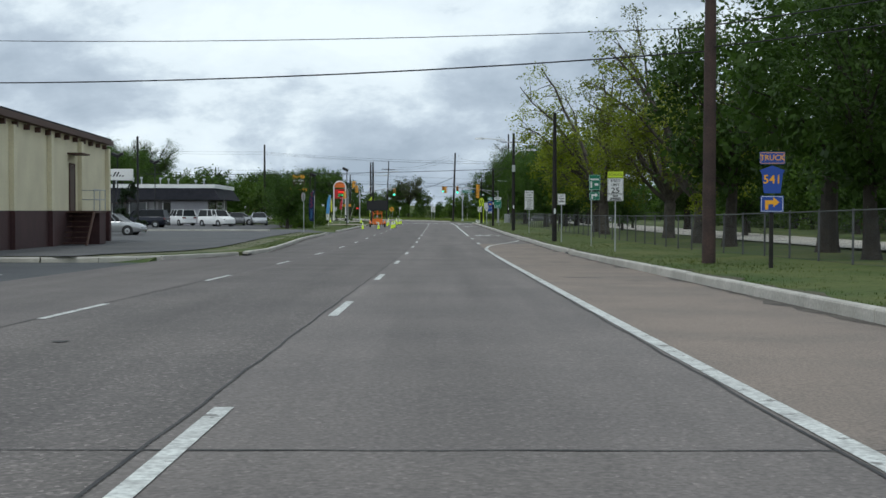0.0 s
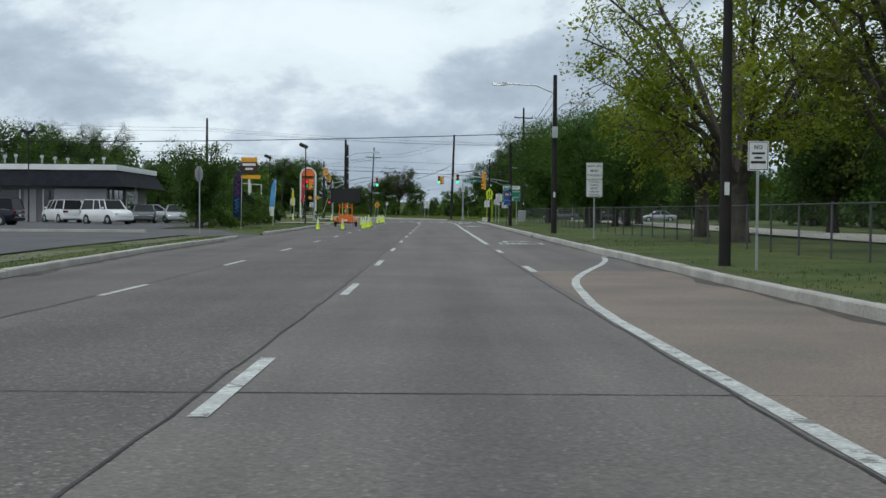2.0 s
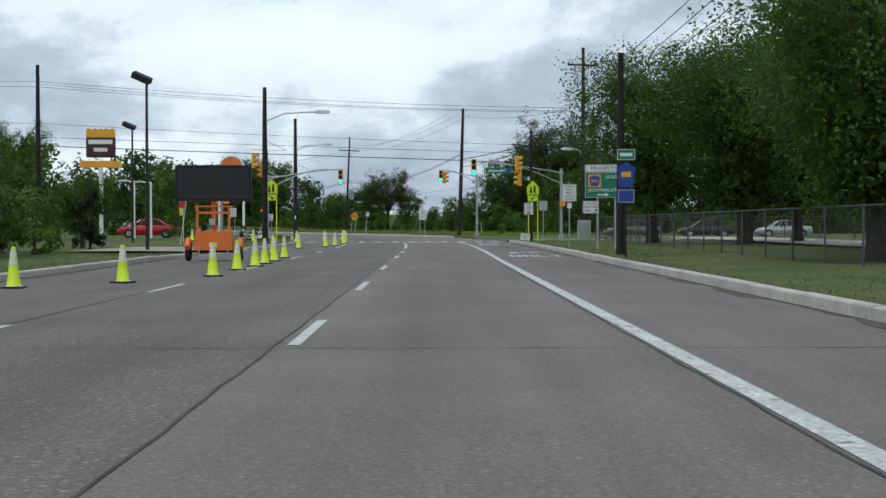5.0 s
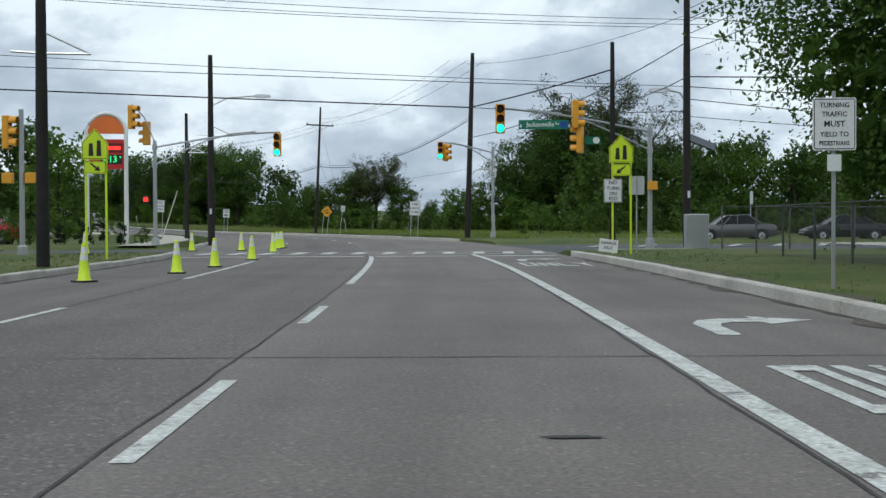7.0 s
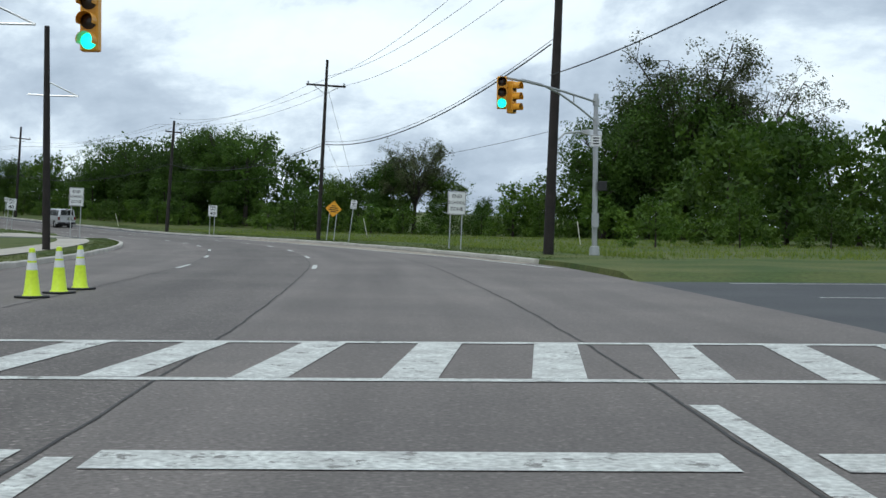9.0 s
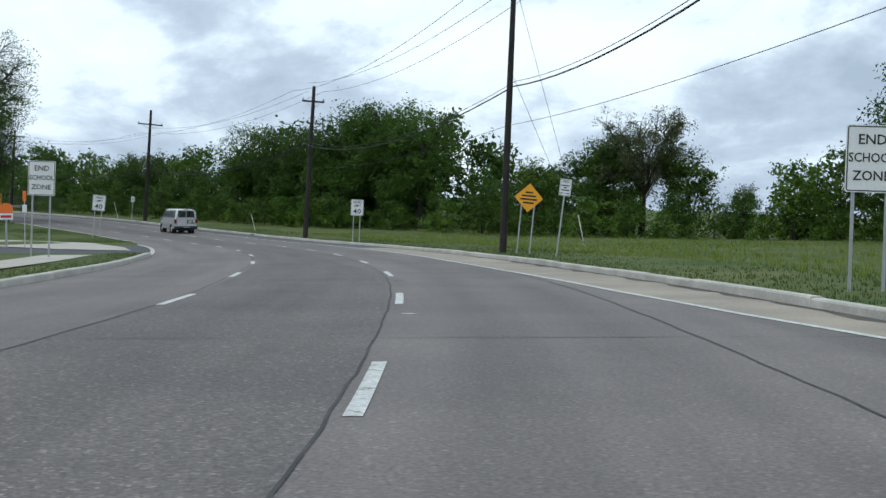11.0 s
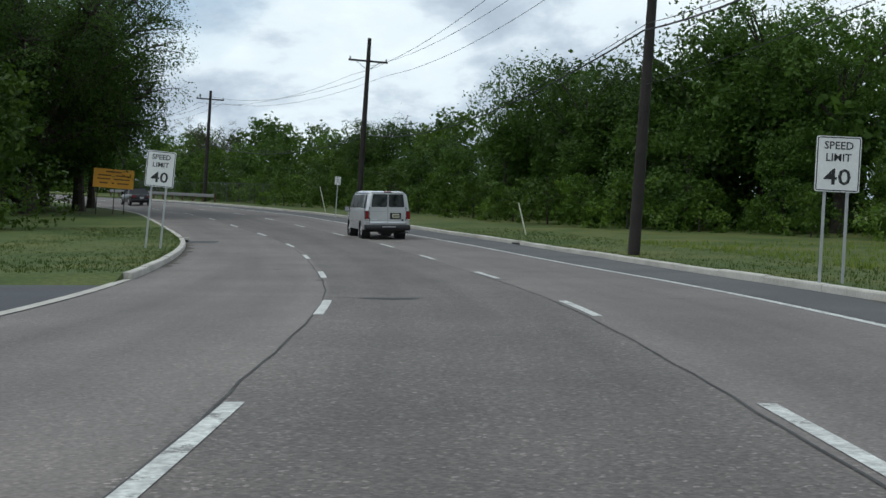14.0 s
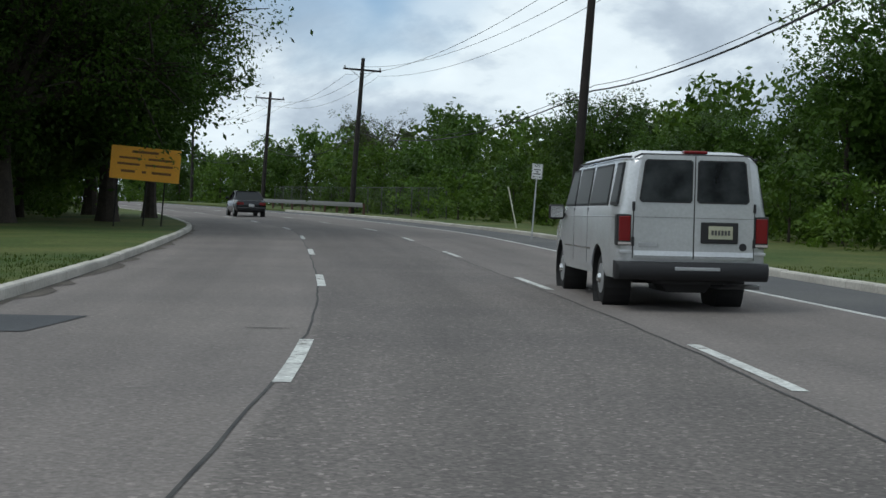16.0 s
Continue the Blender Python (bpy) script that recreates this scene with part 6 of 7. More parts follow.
letters("SALE", 0.115, BLACK, b, pose(0.0, -0.011, 0.21, 0, 5, 0), wide=0.95)
for x in (-0.15, 0.15):
    part("stake", Shape().tube([(x, 0.01, -0.1), (x, 0.01, 0.2)], 0.006, 5), STEEL, e)
# one-way style plate seen edge-on
e = sign(20.5, 225, 60, "tall thin sign seen nearly edge-on")
post(e, 2.6)
plate(e, 0.6, 0.75, 2.4, SIGNWHITE, None)


# end school zone
def zone_sign(x, y, turn, up=0.12):
    e = sign(x, y, turn, "white end school zone sign on leaning steel posts", z=up, lean=2.0)
    for px in (-0.26, 0.26):
        post(e, 2.2, px)
    q = plate(e, 0.80, 1.04, 2.05, SIGNWHITE, BLACK, 0.04, bw=0.018)
    words(q, [("END", 2.34, 0.22, 1.0), ("SCHOOL", 2.06, 0.20, 0.9), ("ZONE", 1.78, 0.21, 1.0)])


zone_sign(0.55, 244.3, 8)
zone_sign(-21.15, 259.9, 14, 0.55)


def limit40(x, y, turn, label="white speed limit sign on steel posts", base=1.62, big=1.0, lean=2.5):
    e = sign(x, y, turn, label, lean=lean)
    e.matrix_world = e.matrix_world @ Matrix.Scale(big, 4)
    for px in (-0.2, 0.2):
        post(e, base + 0.9, px)
    z = base
    q = plate(e, 0.78, 0.98, z + 0.5, SIGNWHITE, BLACK, 0.04, bw=0.018)
    words(q, [("SPEED", z + 0.82, 0.19, 1.0), ("LIMIT", z + 0.61, 0.19, 1.0), ("40", z + 0.26, 0.40, 1.2)])


limit40(-21.65, 301.1, 20)
limit40(-43.2, 311.35, 24, "white speed limit sign leaning beside the lawn", 1.68, 1.14, 5.5)
# diamond warning sign and small notices
e = sign(-8.08, 272.2, 14, "yellow diamond warning sign on two leaning posts", z=-0.05, lean=6.0)
for x in (-0.24, 0.24):
    post(e, 2.1, x)
q = part("diamond", Shape().prism([(0, 1.72), (0.5, 2.22), (0.53, 2.26), (0.5, 2.30), (0, 2.8), (-0.5, 2.30), (-0.53, 2.26), (-0.5, 2.22)], -0.012, 0.0), SIGNYEL, e)
bars(q, [(-0.14, 0.14, 2.46, 0.06), (-0.27, 0.27, 2.33, 0.06), (-0.32, 0.32, 2.2, 0.06), (-0.2, 0.2, 2.07, 0.06)], BLACK)
for x, y, t, tip in ((-6.27, 266.2, 10, 7.5), (-58.6, 353.2, 30, 3.5)):
    e = sign(x, y, t, "small white parking notice on a thin leaning post", lean=tip)
    post(e, 2.5)
    q = plate(e, 0.38, 0.55, 2.3, SIGNWHITE, BLACK, 0.02, bw=0.008)
    words(q, [("NO", 2.49, 0.12, 1.0)])
    bars(q, [(-0.13, 0.13, 2.36, 0.035), (-0.05, 0.05, 2.285, 0.035), (-0.13, 0.13, 2.21, 0.035), (-0.1, 0.1, 2.105, 0.016)], BLACK)
    for sg in (-1, 1):
        part("arrow_head", Shape().prism([(sg * 0.1, 2.135), (sg * 0.155, 2.105), (sg * 0.1, 2.075)], -0.022, -0.016), BLACK, q)
# big yellow notice by the bend
e = sign(-71.0, 346.2, 36, "wide tilted yellow notice board with small dark lettering", z=-0.28, lean=4.0)
for x in (-0.95, 0.1, 0.75):
    post(e, 2.4, x, POLE_DARK, 0.05)
q = plate(e, 2.5, 1.2, 2.66, SIGNYEL, None, 0.03, "board")
INK = plain("faded black ink", (0.16, 0.07, 0.01), 0.6)
bars(q, [(-0.5, 0.45, 3.08, 0.09), (-0.95, -0.15, 2.84, 0.08), (0.1, 0.95, 2.84, 0.08), (-1.0, -0.2, 2.62, 0.08), (0.0, 1.0, 2.62, 0.08), (-0.85, -0.35, 2.36, 0.09), (-0.1, 0.05, 2.36, 0.09), (0.25, 0.95, 2.36, 0.09)], INK)
e = sign(-10.2, 106.9, 248, "grey octagonal stop sign turned to the driveway")
post(e, 3.2)
part("octagon", Shape().prism([(0.38 * math.cos(radians(22.5 + 45 * k)), 2.85 + 0.38 * math.sin(radians(22.5 + 45 * k))) for k in range(8)], -0.004, 0.004), RED, e)
part("octagon_back", Shape().prism([(0.38 * math.cos(radians(22.5 + 45 * k)), 2.85 + 0.38 * math.sin(radians(22.5 + 45 * k))) for k in range(8)], 0.005, 0.008), ALU, e)


# ---- traffic signals ----
def signal_head(parent, x, y, z, turn, lit=None, n=3):
    """A yellow three-lamp head hanging with its top at z, facing -y after the turn."""
    m = pose(x, y, z, 0, 0, turn)
    h = part("signal_head", Shape().box(-0.17, 0.17, -0.1, 0.12, -0.36 * n, 0.0, m, 0.025), YELLOW, parent, "yellow signal housing")
    for k in range(n):
        zc = -0.18 - 0.36 * k
        ring = [(0.15 * math.cos(a), 0.15 * math.sin(a)) for a in [2 * math.pi * i / 20 for i in range(20)]]
        on = lit == k
        part("lens", Shape().loft([[(p, -0.104, zc + q) for p, q in ring], [(p * 0.6, -0.135, zc + q * 0.6) for p, q in ring]], True, m), GREENLIT if on and k == n - 1 else REDLIT if on else DARKLENS, h, smooth=True)
        arc = [radians(-25 + 230 * i / 12) for i in range(13)]
        o = [[(r * math.cos(a), y0, zc + r * math.sin(a)) for a in arc] for r, y0 in ((0.158, -0.1), (0.158, -0.36), (0.150, -0.36), (0.150, -0.1))]
        vs = [p for row in o for p in row]
        c = 13
        fs = [(r * c + i, r * c + i + 1, (r + 1) * c + i + 1, (r + 1) * c + i) for r in range(3) for i in range(12)]
        part("visor", Shape().put(vs, fs, m), YELLOW, h)
    return h


def mast_arm(name, base, end, top, low, label, heads, extra_rise=0.5):
    """A galvanised signal pole with a two-tube arm to end."""
    x, y = base
    z0 = g(x, y) + 0.05
    e = empty(name, pose(x, y, z0), label, "traffic signal")
    part("pole", Shape().tube([(0, 0, -0.2), (0, 0, 0.02), (0, 0, 0.4), (0, 0, 0.42), (0, 0, top + 0.3)], [0.2, 0.2, 0.17, 0.1, 0.085], 12), STEEL, e, smooth=True)
    v = Vector((end[0] - x, end[1] - y, 0))
    up = [(v * t + Vector((0, 0, top + extra_rise * math.sin(t * 1.45)))) for t in (0, 0.15, 0.35, 0.55, 0.75, 0.9, 1.0)]
    lo = [(v * t + Vector((0, 0, low + (top + extra_rise - low) * math.sin(t / 0.8 * 1.5708)))) for t in (0, 0.2, 0.4, 0.6, 0.8)]
    part("upper_arm", Shape().tube(up, 0.042, 8), STEEL, e, smooth=True)
    part("lower_arm", Shape().tube(lo, 0.036, 8), STEEL, e, smooth=True)
    for t in (0.25, 0.45):
        za, zb = top + extra_rise * math.sin(t * 1.45), low + (top + extra_rise - low) * math.sin(t / 0.8 * 1.5708)
        part("strut", Shape().tube([v * t + Vector((0, 0, za)), v * t + Vector((0, 0, zb))], 0.025, 6), STEEL, e)
    for z in (top, low):
        part("clamp", Shape().tube([(0, 0, z - 0.12), (0, 0, z + 0.12)], 0.12, 10), STEEL, e, smooth=True)
    for t, dz, turn, lit in heads:
        p = v * t
        signal_head(e, p.x, p.y, top + extra_rise + dz, turn, lit)
        if t < 0.99 or dz < 0:
            part("hanger", Shape().tube([(p.x, p.y, top + extra_rise + dz), (p.x, p.y, top + extra_rise * math.sin(t * 1.45))], 0.02, 6), STEEL, e)
    return e


# far left arm
e = mast_arm("signal_mast", (-11.0, 208.0), (-5.5, 209.8), 4.55, 3.75, "galvanised mast arm with one green signal", [(0.98, -0.05, -3, 2)], 0.8)
signal_head(e, -0.98, -0.25, 6.45, 72, None)
signal_head(e, -0.42, 0.25, 5.75, 235, None)
part("head_bracket", Shape().tube([(0, 0, 4.8), (-0.5, 0.12, 5.95), (-0.98, -0.1, 6.5)], 0.03, 6), STEEL, e)
part("walk_signal", Shape().box(-0.5, -0.2, -0.32, -0.12, 2.0, 2.35, bevel=0.02), BLACK, e)
part("walk_lens", Shape().box(-0.46, -0.26, -0.335, -0.321, 2.08, 2.28), REDLIT, e, "lit red hand panel")
# near right arm with the street name panel
e = mast_arm("signal_mast", (10.3, 200.4), (3.85, 196.4), 4.7, 3.95, "galvanised mast arm with signals and a street sign", [(0.965, 0.14, 0, 2), (0.50, 0.45, 95, None), (0.47, -0.5, 250, None)], 0.62)
q = part("street_sign", Shape().box(-6.0, -4.15, -4.32, -4.29, 4.18, 4.52, pose(0.45, 0.3, 0.34, 0, 0, 0)), GREEN, e, "green street name panel")
letters("Jacksonville", 0.235, SIGNWHITE, q, Matrix.Translation((-4.75, -4.025, 4.69)), wide=0.95)
letters("Rd", 0.13, SIGNWHITE, q, Matrix.Translation((-4.13, -4.025, 4.73)))
part("route_shield", Shape().prism([(-3.98, 4.56), (-3.80, 4.56), (-3.75, 4.76), (-3.89, 4.83), (-4.03, 4.76)], -4.026, -4.021), BLUE, q)
for cx in (-5.47, -3.68):
    part("arrow", Shape().prism([(cx - 0.06, 4.64), (cx, 4.58), (cx + 0.06, 4.64), (cx + 0.02, 4.64), (cx + 0.02, 4.70), (cx - 0.02, 4.70), (cx - 0.02, 4.64)], -4.026, -4.021), SIGNWHITE, q)
part("sign_hanger", Shape().tube([(-4.9, -4.0, 4.84), (-4.9, -3.3, 5.2)], 0.015, 5), STEEL, e)
q = part("name_panel", Shape().box(-3.5, -2.9, -1.9, -1.87, 4.75, 4.95), BROWNTRIM, e)
q = part("route_panel", Shape().box(-2.8, -2.2, -1.6, -1.57, 4.1, 4.4), GREEN, e)
part("route_oval", Shape().prism(rounded(0.26, 0.24, 0.1, -2.36, 4.25), -1.605, -1.601), SIGNWHITE, q)
part("ped_signal", Shape().box(-0.12, 0.26, -0.3, -0.1, 2.35, 2.7, bevel=0.02), YELLOW, e)
# far centre arm
e = mast_arm("signal_mast", (5.75, 233.5), (2.3, 230.2), 5.6, 4.9, "galvanised corner mast with a green signal", [(1.0, 0.02, 0, 2), (0.9, -0.1, 60, None)], 0.5)
q = plate(e, 0.4, 0.42, 4.2, SIGNWHITE, BLACK, 0.02, "notice_panel", y=-0.11)
bars(q, [(-0.12, 0.12, 4.3, 0.05), (-0.1, 0.1, 4.2, 0.05), (-0.12, 0.12, 4.1, 0.05)], BLACK, -0.126)
part("walk_signal", Shape().box(0.1, 0.4, -0.25, 0.0, 2.4, 2.75, bevel=0.02), BLACK, e)
part("control_box", Shape().box(-0.12, 0.12, -0.25, -0.08, 1.1, 1.6), STEEL, e)
# near left pole with heads seen from the side
e = empty("signal_post", pose(-11.8, 190.6, g(-11.8, 190.6) + 0.1), "galvanised signal post with a yellow side-on head", "traffic signal")
part("pole", Shape().tube([(0, 0, -0.2), (0, 0, 0.3), (0, 0, 0.35), (0, 0, 4.75)], [0.18, 0.17, 0.09, 0.08], 12), STEEL, e, smooth=True)
signal_head(e, -0.45, 0, 4.55, 80, None)
part("bracket", Shape().tube([(0, 0, 4.1), (-0.45, 0, 4.1)], 0.025, 6), STEEL, e)
for x in (-0.45, 0.3):
    part("ped_signal", Shape().box(x - 0.18, x + 0.18, -0.1, 0.1, 2.35, 2.7, bevel=0.02), YELLOW, e)
part("cabinet", Shape().box(11.1, 11.95, 197.0, 197.6, 0.1, 1.42, bevel=0.03), STEEL)
tagged(bpy.data.objects["cabinet"], "grey steel signal control cabinet beside the fence", "control cabinet")


# ---- fence ----
def fence(x0, y0, x1, y1, h, label):
    L = math.hypot(x1 - x0, y1 - y0)
    e = empty("chain_link_fence", Matrix.Identity(4), label, "fence")
    n = max(1, round(L / 3.0))
    P = lambda t, z: (x0 + (x1 - x0) * t, y0 + (y1 - y0) * t, g(x0 + (x1 - x0) * t, y0 + (y1 - y0) * t) + 0.15 + z)
    post_mesh = Shape().tube([(0, 0, -0.3), (0, 0, h), (0, 0, h + 0.04)], [0.032, 0.032, 0.012], 7).mesh("fence_post", MESHWIRE, True)
    for k in range(n + 1):
        o = new("fence_post", post_mesh)
        o.location = P(k / n, 0)
        o.parent = e
    part("top_rail", Shape().tube([P(k / n, h - 0.02) for k in range(n + 1)], 0.021, 6), MESHWIRE, e, smooth=True)
    part("tension_wire", Shape().tube([P(k / n, 0.06) for k in range(n + 1)], 0.005, 4), MESHWIRE, e)
    vs, fs = [], []
    step, w = 0.11, 0.0035
    dx, dy = (x1 - x0) / L, (y1 - y0) / L
    for k in range(int(L / step)):
        for sgn in (1, -1):
            a = k * step
            b = a + sgn * h
            za, zb = 0.05, h - 0.03
            if b < 0 or b > L:
                c = 0 if b < 0 else L
                zb = za + (zb - za) * abs(c - a) / h
                b = c
            i = len(vs)
            for q, z in ((a, za), (b, zb)):
                px, py, pz = P(q / L, z)
                vs += [(px - dx * w, py - dy * w, pz), (px + dx * w, py + dy * w, pz)]
            fs.append((i, i + 1, i + 3, i + 2))
    o = raw("wire_mesh", vs, fs, MESHWIRE)
    o.parent = e
    tagged(o, kind="stuff")


fence(10.9, 22, 10.9, 118, 1.45, "long galvanised chain-link fence along the verge")
fence(10.9, 118, 11.2, 187, 1.45, "galvanised chain-link fence beside the school drive")
fence(12.2, 196, 40, 206, 1.55, "galvanised chain-link fence at the street corner")


# ---- roadworks ----
def build_cone(m):
    e = empty("traffic_cone", m, "lime traffic cone with white bands on black base", "traffic cone", "traffic cones")
    part("base", Shape().box(-0.19, 0.19, -0.19, 0.19, 0, 0.035, bevel=0.012), BLACK, e)
    seg = [(0.035, 0.15), (0.06, 0.125), (0.42, 0.083), (0.53, 0.070), (0.56, 0.066), (0.68, 0.052), (0.74, 0.042), (0.75, 0.02)]
    for (a, b), mt, nm in (((0, 3), LIME, "cone_body"), ((2, 4), SIGNWHITE, "reflective_band"), ((3, 5), LIME, "cone_body"), ((4, 6), SIGNWHITE, "reflective_band"), ((5, 8), LIME, "cone_body")):
        sg = seg[a : b]
        part(nm, Shape().tube([(0, 0, z) for z, _ in sg], [r for _, r in sg], 14), mt, e, smooth=True)
    return e


cone = None
for x, y in ((-6.7, 132.4), (-5.2, 134.5), (-3.95, 137.8), (-4.0, 142.0), (-3.9, 144.8), (-3.95, 147.4), (-4.0, 150.3), (-4.1, 154.3), (-5.15, 160.1), (-5.4, 173.3), (-4.4, 177.6), (-4.2, 181.8), (-4.1, 188.5), (-6.3, 202.2), (-8.2, 201.4), (-5.2, 205.4), (-5.2, 206.7), (-5.25, 208.0), (-4.6, 198.7), (-14.8, 197.3), (-9.9, 191.1)):
    m = pose(x, y, g(x, y) + (0.13 if x < -9.5 else 0.004), 0, 0, x * 40)
    if cone is None:
        cone = build_cone(m)
    else:
        copy_thing(cone, m)


def message_board():
    x, y = -5.95, 150.6
    e = empty("message_board_trailer", pose(x, y, g(x, y), 0, 0, 4), "orange road-works trailer with a black message board", "message board")
    part("panel", Shape().box(-1.15, 1.15, -0.09, 0.09, 1.95, 3.0, bevel=0.02), BLACK, e, "black unlit message panel")
    part("panel_frame", Shape().box(-1.19, 1.19, -0.1, 0.1, 3.004, 3.05).box(-1.19, 1.19, -0.1, 0.1, 1.9, 1.946).box(-1.2, -1.154, -0.1, 0.1, 1.9, 3.05).box(1.154, 1.2, -0.1, 0.1, 1.9, 3.05), BLACK, e)
    part("mast", Shape().box(-0.07, 0.07, -0.02, 0.12, 0.5, 2.0), ORANGE, e)
    part("cabinet", Shape().loft([[(-0.62, -0.3, 0.34), (0.62, -0.3, 0.34), (0.62, 0.6, 0.34), (-0.62, 0.6, 0.34)], [(-0.55, -0.3, 0.95), (0.55, -0.3, 0.95), (0.55, 0.6, 0.95), (-0.55, 0.6, 0.95)]]), ORANGE, e, "orange battery cabinet")
    for px in (-0.5, 0.5):
        part("upright", Shape().box(px - 0.035, px + 0.035, -0.25, -0.18, 0.95, 1.75), ORANGE, e)
    part("crossbar", Shape().box(-0.53, 0.53, -0.25, -0.18, 1.5, 1.57), ORANGE, e)
    part("hand_winch", Shape().box(-0.12, 0.05, -0.3, -0.1, 1.15, 1.35), STEEL, e)
    part("solar_tray", Shape().box(-0.6, 0.6, -0.1, 0.5, 1.72, 1.76), ORANGE, e)
    part("axle", Shape().tube([(-0.85, 0.15, 0.3), (0.85, 0.15, 0.3)], 0.04, 8), BLACK, e)
    for sx in (-1, 1):
        wheel("wheel", e, sx * 0.82, 0.15, 0.3, 0.18, sx)
        part("mudguard", Shape().tube([(sx * 0.82, -0.22, 0.42), (sx * 0.82, 0.15, 0.66), (sx * 0.82, 0.52, 0.42)], 0.1, 6), ORANGE, e)
        part("jack", Shape().tube([(sx * 0.45, -0.28, 0.0), (sx * 0.45, -0.28, 0.5)], 0.03, 6), STEEL, e)
    part("number_plate", Shape().box(-0.12, 0.12, -0.32, -0.305, 0.45, 0.58), SIGNWHITE, e)


message_board()


# ---- shop signs, flags and lamps ----
def feather_flag(x, y, h, mats, lean, label, wide=0.5, script=(), low=0.7):
    e = empty("feather_flag", pose(x, y, g(x, y) + 0.13, 0, lean, 0), label, "flag")
    part("pole", Shape().tube([(0, 0, -0.2), (0, 0, h * 0.8), (-0.08, 0, h * 0.95), (-0.3, 0, h)], 0.016, 6), WHITE, e)
    for z0, z1, mt in script:
        pts = [(-0.02 - wide * (0.5 + 0.3 * math.sin(k * 1.9)), -0.075, z0 + (z1 - z0) * k / 13) for k in range(14)]
        part("script", Shape().tube(pts, 0.024, 5), mt, e, "plain looping script stroke")
    n = len(mats)
    for k, mt in enumerate(mats):
        a, b = low + (h - low - 0.02) * k / n, low + (h - low - 0.02) * (k + 1) / n
        rows = [a + (b - a) * i / 4 for i in range(5)]
        wd = lambda z: wide * (1 - max(0, (z - h * 0.78) / (h * 0.22)) ** 2 * 0.75) * (0.75 if z < 0.9 else 1)
        vs, fs = [], []
        for i, z in enumerate(rows):
            off = 0.03 * math.sin(z * 3)
            vs += [(-0.02, off - 0.004, z), (-0.02 - wd(z), off + 0.05 * math.sin(z * 2.2), z), (-0.02, off + 0.004, z), (-0.02 - wd(z), off + 0.05 * math.sin(z * 2.2) + 0.008, z)]
        for i in range(4):
            q = 4 * i
            fs += [(q, q + 1, q + 5, q + 4), (q + 2, q + 6, q + 7, q + 3), (q + 1, q + 3, q + 7, q + 5), (q, q + 4, q + 6, q + 2)]
        part("banner", Shape().put(vs, fs), mt, e)


NAVY = plain("navy cloth", (0.02, 0.035, 0.12), 0.8)
SKYBLUE = plain("sky blue cloth", (0.10, 0.32, 0.62), 0.8)
CLOTHRED = plain("red cloth", (0.42, 0.03, 0.045), 0.8)
CLOTHYEL = plain("yellow cloth", (0.65, 0.62, 0.03), 0.8)
feather_flag(-11.2, 128.25, 3.75, [NAVY, NAVY, NAVY], 1, "navy feather flag with red and blue script", 0.5, [(2.0, 3.55, CLOTHRED), (0.95, 1.9, SKYBLUE)])
feather_flag(-11.06, 144.4, 3.5, [WHITE, SKYBLUE, SKYBLUE, SKYBLUE], 5, "pale blue feather flag on a white pole", 0.34)
feather_flag(-13.9, 189.1, 3.5, [CLOTHYEL, CLOTHYEL], 0, "narrow yellow feather flag beside the shrubs", 0.2, low=1.6)
feather_flag(-12.1, 178.3, 3.6, [CLOTHRED, CLOTHRED], 8, "red feather flag on a white pole", 0.3, low=1.9)


def lamp_post(x, y, h, label, twin=False):
    e = empty("car_park_lamp", pose(x, y, g(x, y) + 0.13), label, "lamp post")
    part("pole", Shape().tube([(0, 0, -0.2), (0, 0, h)], [0.07, 0.05], 8), BLACK, e, smooth=True)
    for s in (-1, 1) if twin else (-1,):
        part("flood_head", Shape().box(-0.38, 0.38, -0.22, 0.18, -0.12, 0.14, pose(s * 0.18, 0, h + 0.12, 12, s * -24, 0), 0.03), BLACK, e)
        part("flood_lens", Shape().box(-0.32, 0.32, -0.18, 0.14, -0.128, -0.121, pose(s * 0.18, 0, h + 0.12, 12, s * -24, 0)), ALU, e)


lamp_post(-10.0, 159.9, 6.6, "black car park flood lamp on a pole")
lamp_post(-16.0, 184.7, 6.6, "black flood lamp on a slim pole")
lamp_post(-28.2, 120.0, 6.6, "black twin flood lamp on a pole", True)
lamp_post(-31.2, 150.8, 7.1, "black flood lamp before the restaurant", True)
e = empty("sign_pole", pose(-22.8, 103.7, g(-22.8, 103.7) + 0.14), "tall thin black pole beside the script sign", "pole")
part("pole", Shape().tube([(0, 0, -0.2), (0, 0, 7.4)], [0.1, 0.08], 8), BLACK, e, smooth=True)
part("cap", Shape().tube([(0, 0, 7.4), (0, 0, 7.5)], [0.11, 0.05], 8), BLACK, e)

e = empty("fuel_price_sign", pose(-14.5, 213.5, g(-14.5, 213.5) + 0.1, 0, 0, 8), "tall white arched sign with red price panel", "shop sign")
for sx in (-1, 1):
    part("leg", Shape().tube([(sx * 0.95, 0, -0.2), (sx * 0.95, 0, 5.6)], 0.11, 10), WHITE, e, smooth=True)
ARC = [(0.95 * math.cos(radians(a)), 5.55 + 0.95 * math.sin(radians(a))) for a in range(0, 181, 15)]
part("arch", Shape().tube([(a, 0, b) for a, b in ARC], 0.11, 8), WHITE, e, smooth=True)
part("arch_panel", Shape().prism([(a * 0.93, 5.5 + (b - 5.55) * 0.93) for a, b in ARC], -0.08, 0.08), ORANGE, e, "plain orange half-round panel")
q = part("price_panel", Shape().box(-0.84, 0.84, -0.09, 0.09, 3.75, 5.22), RED, e, "red panel with lit price digits")
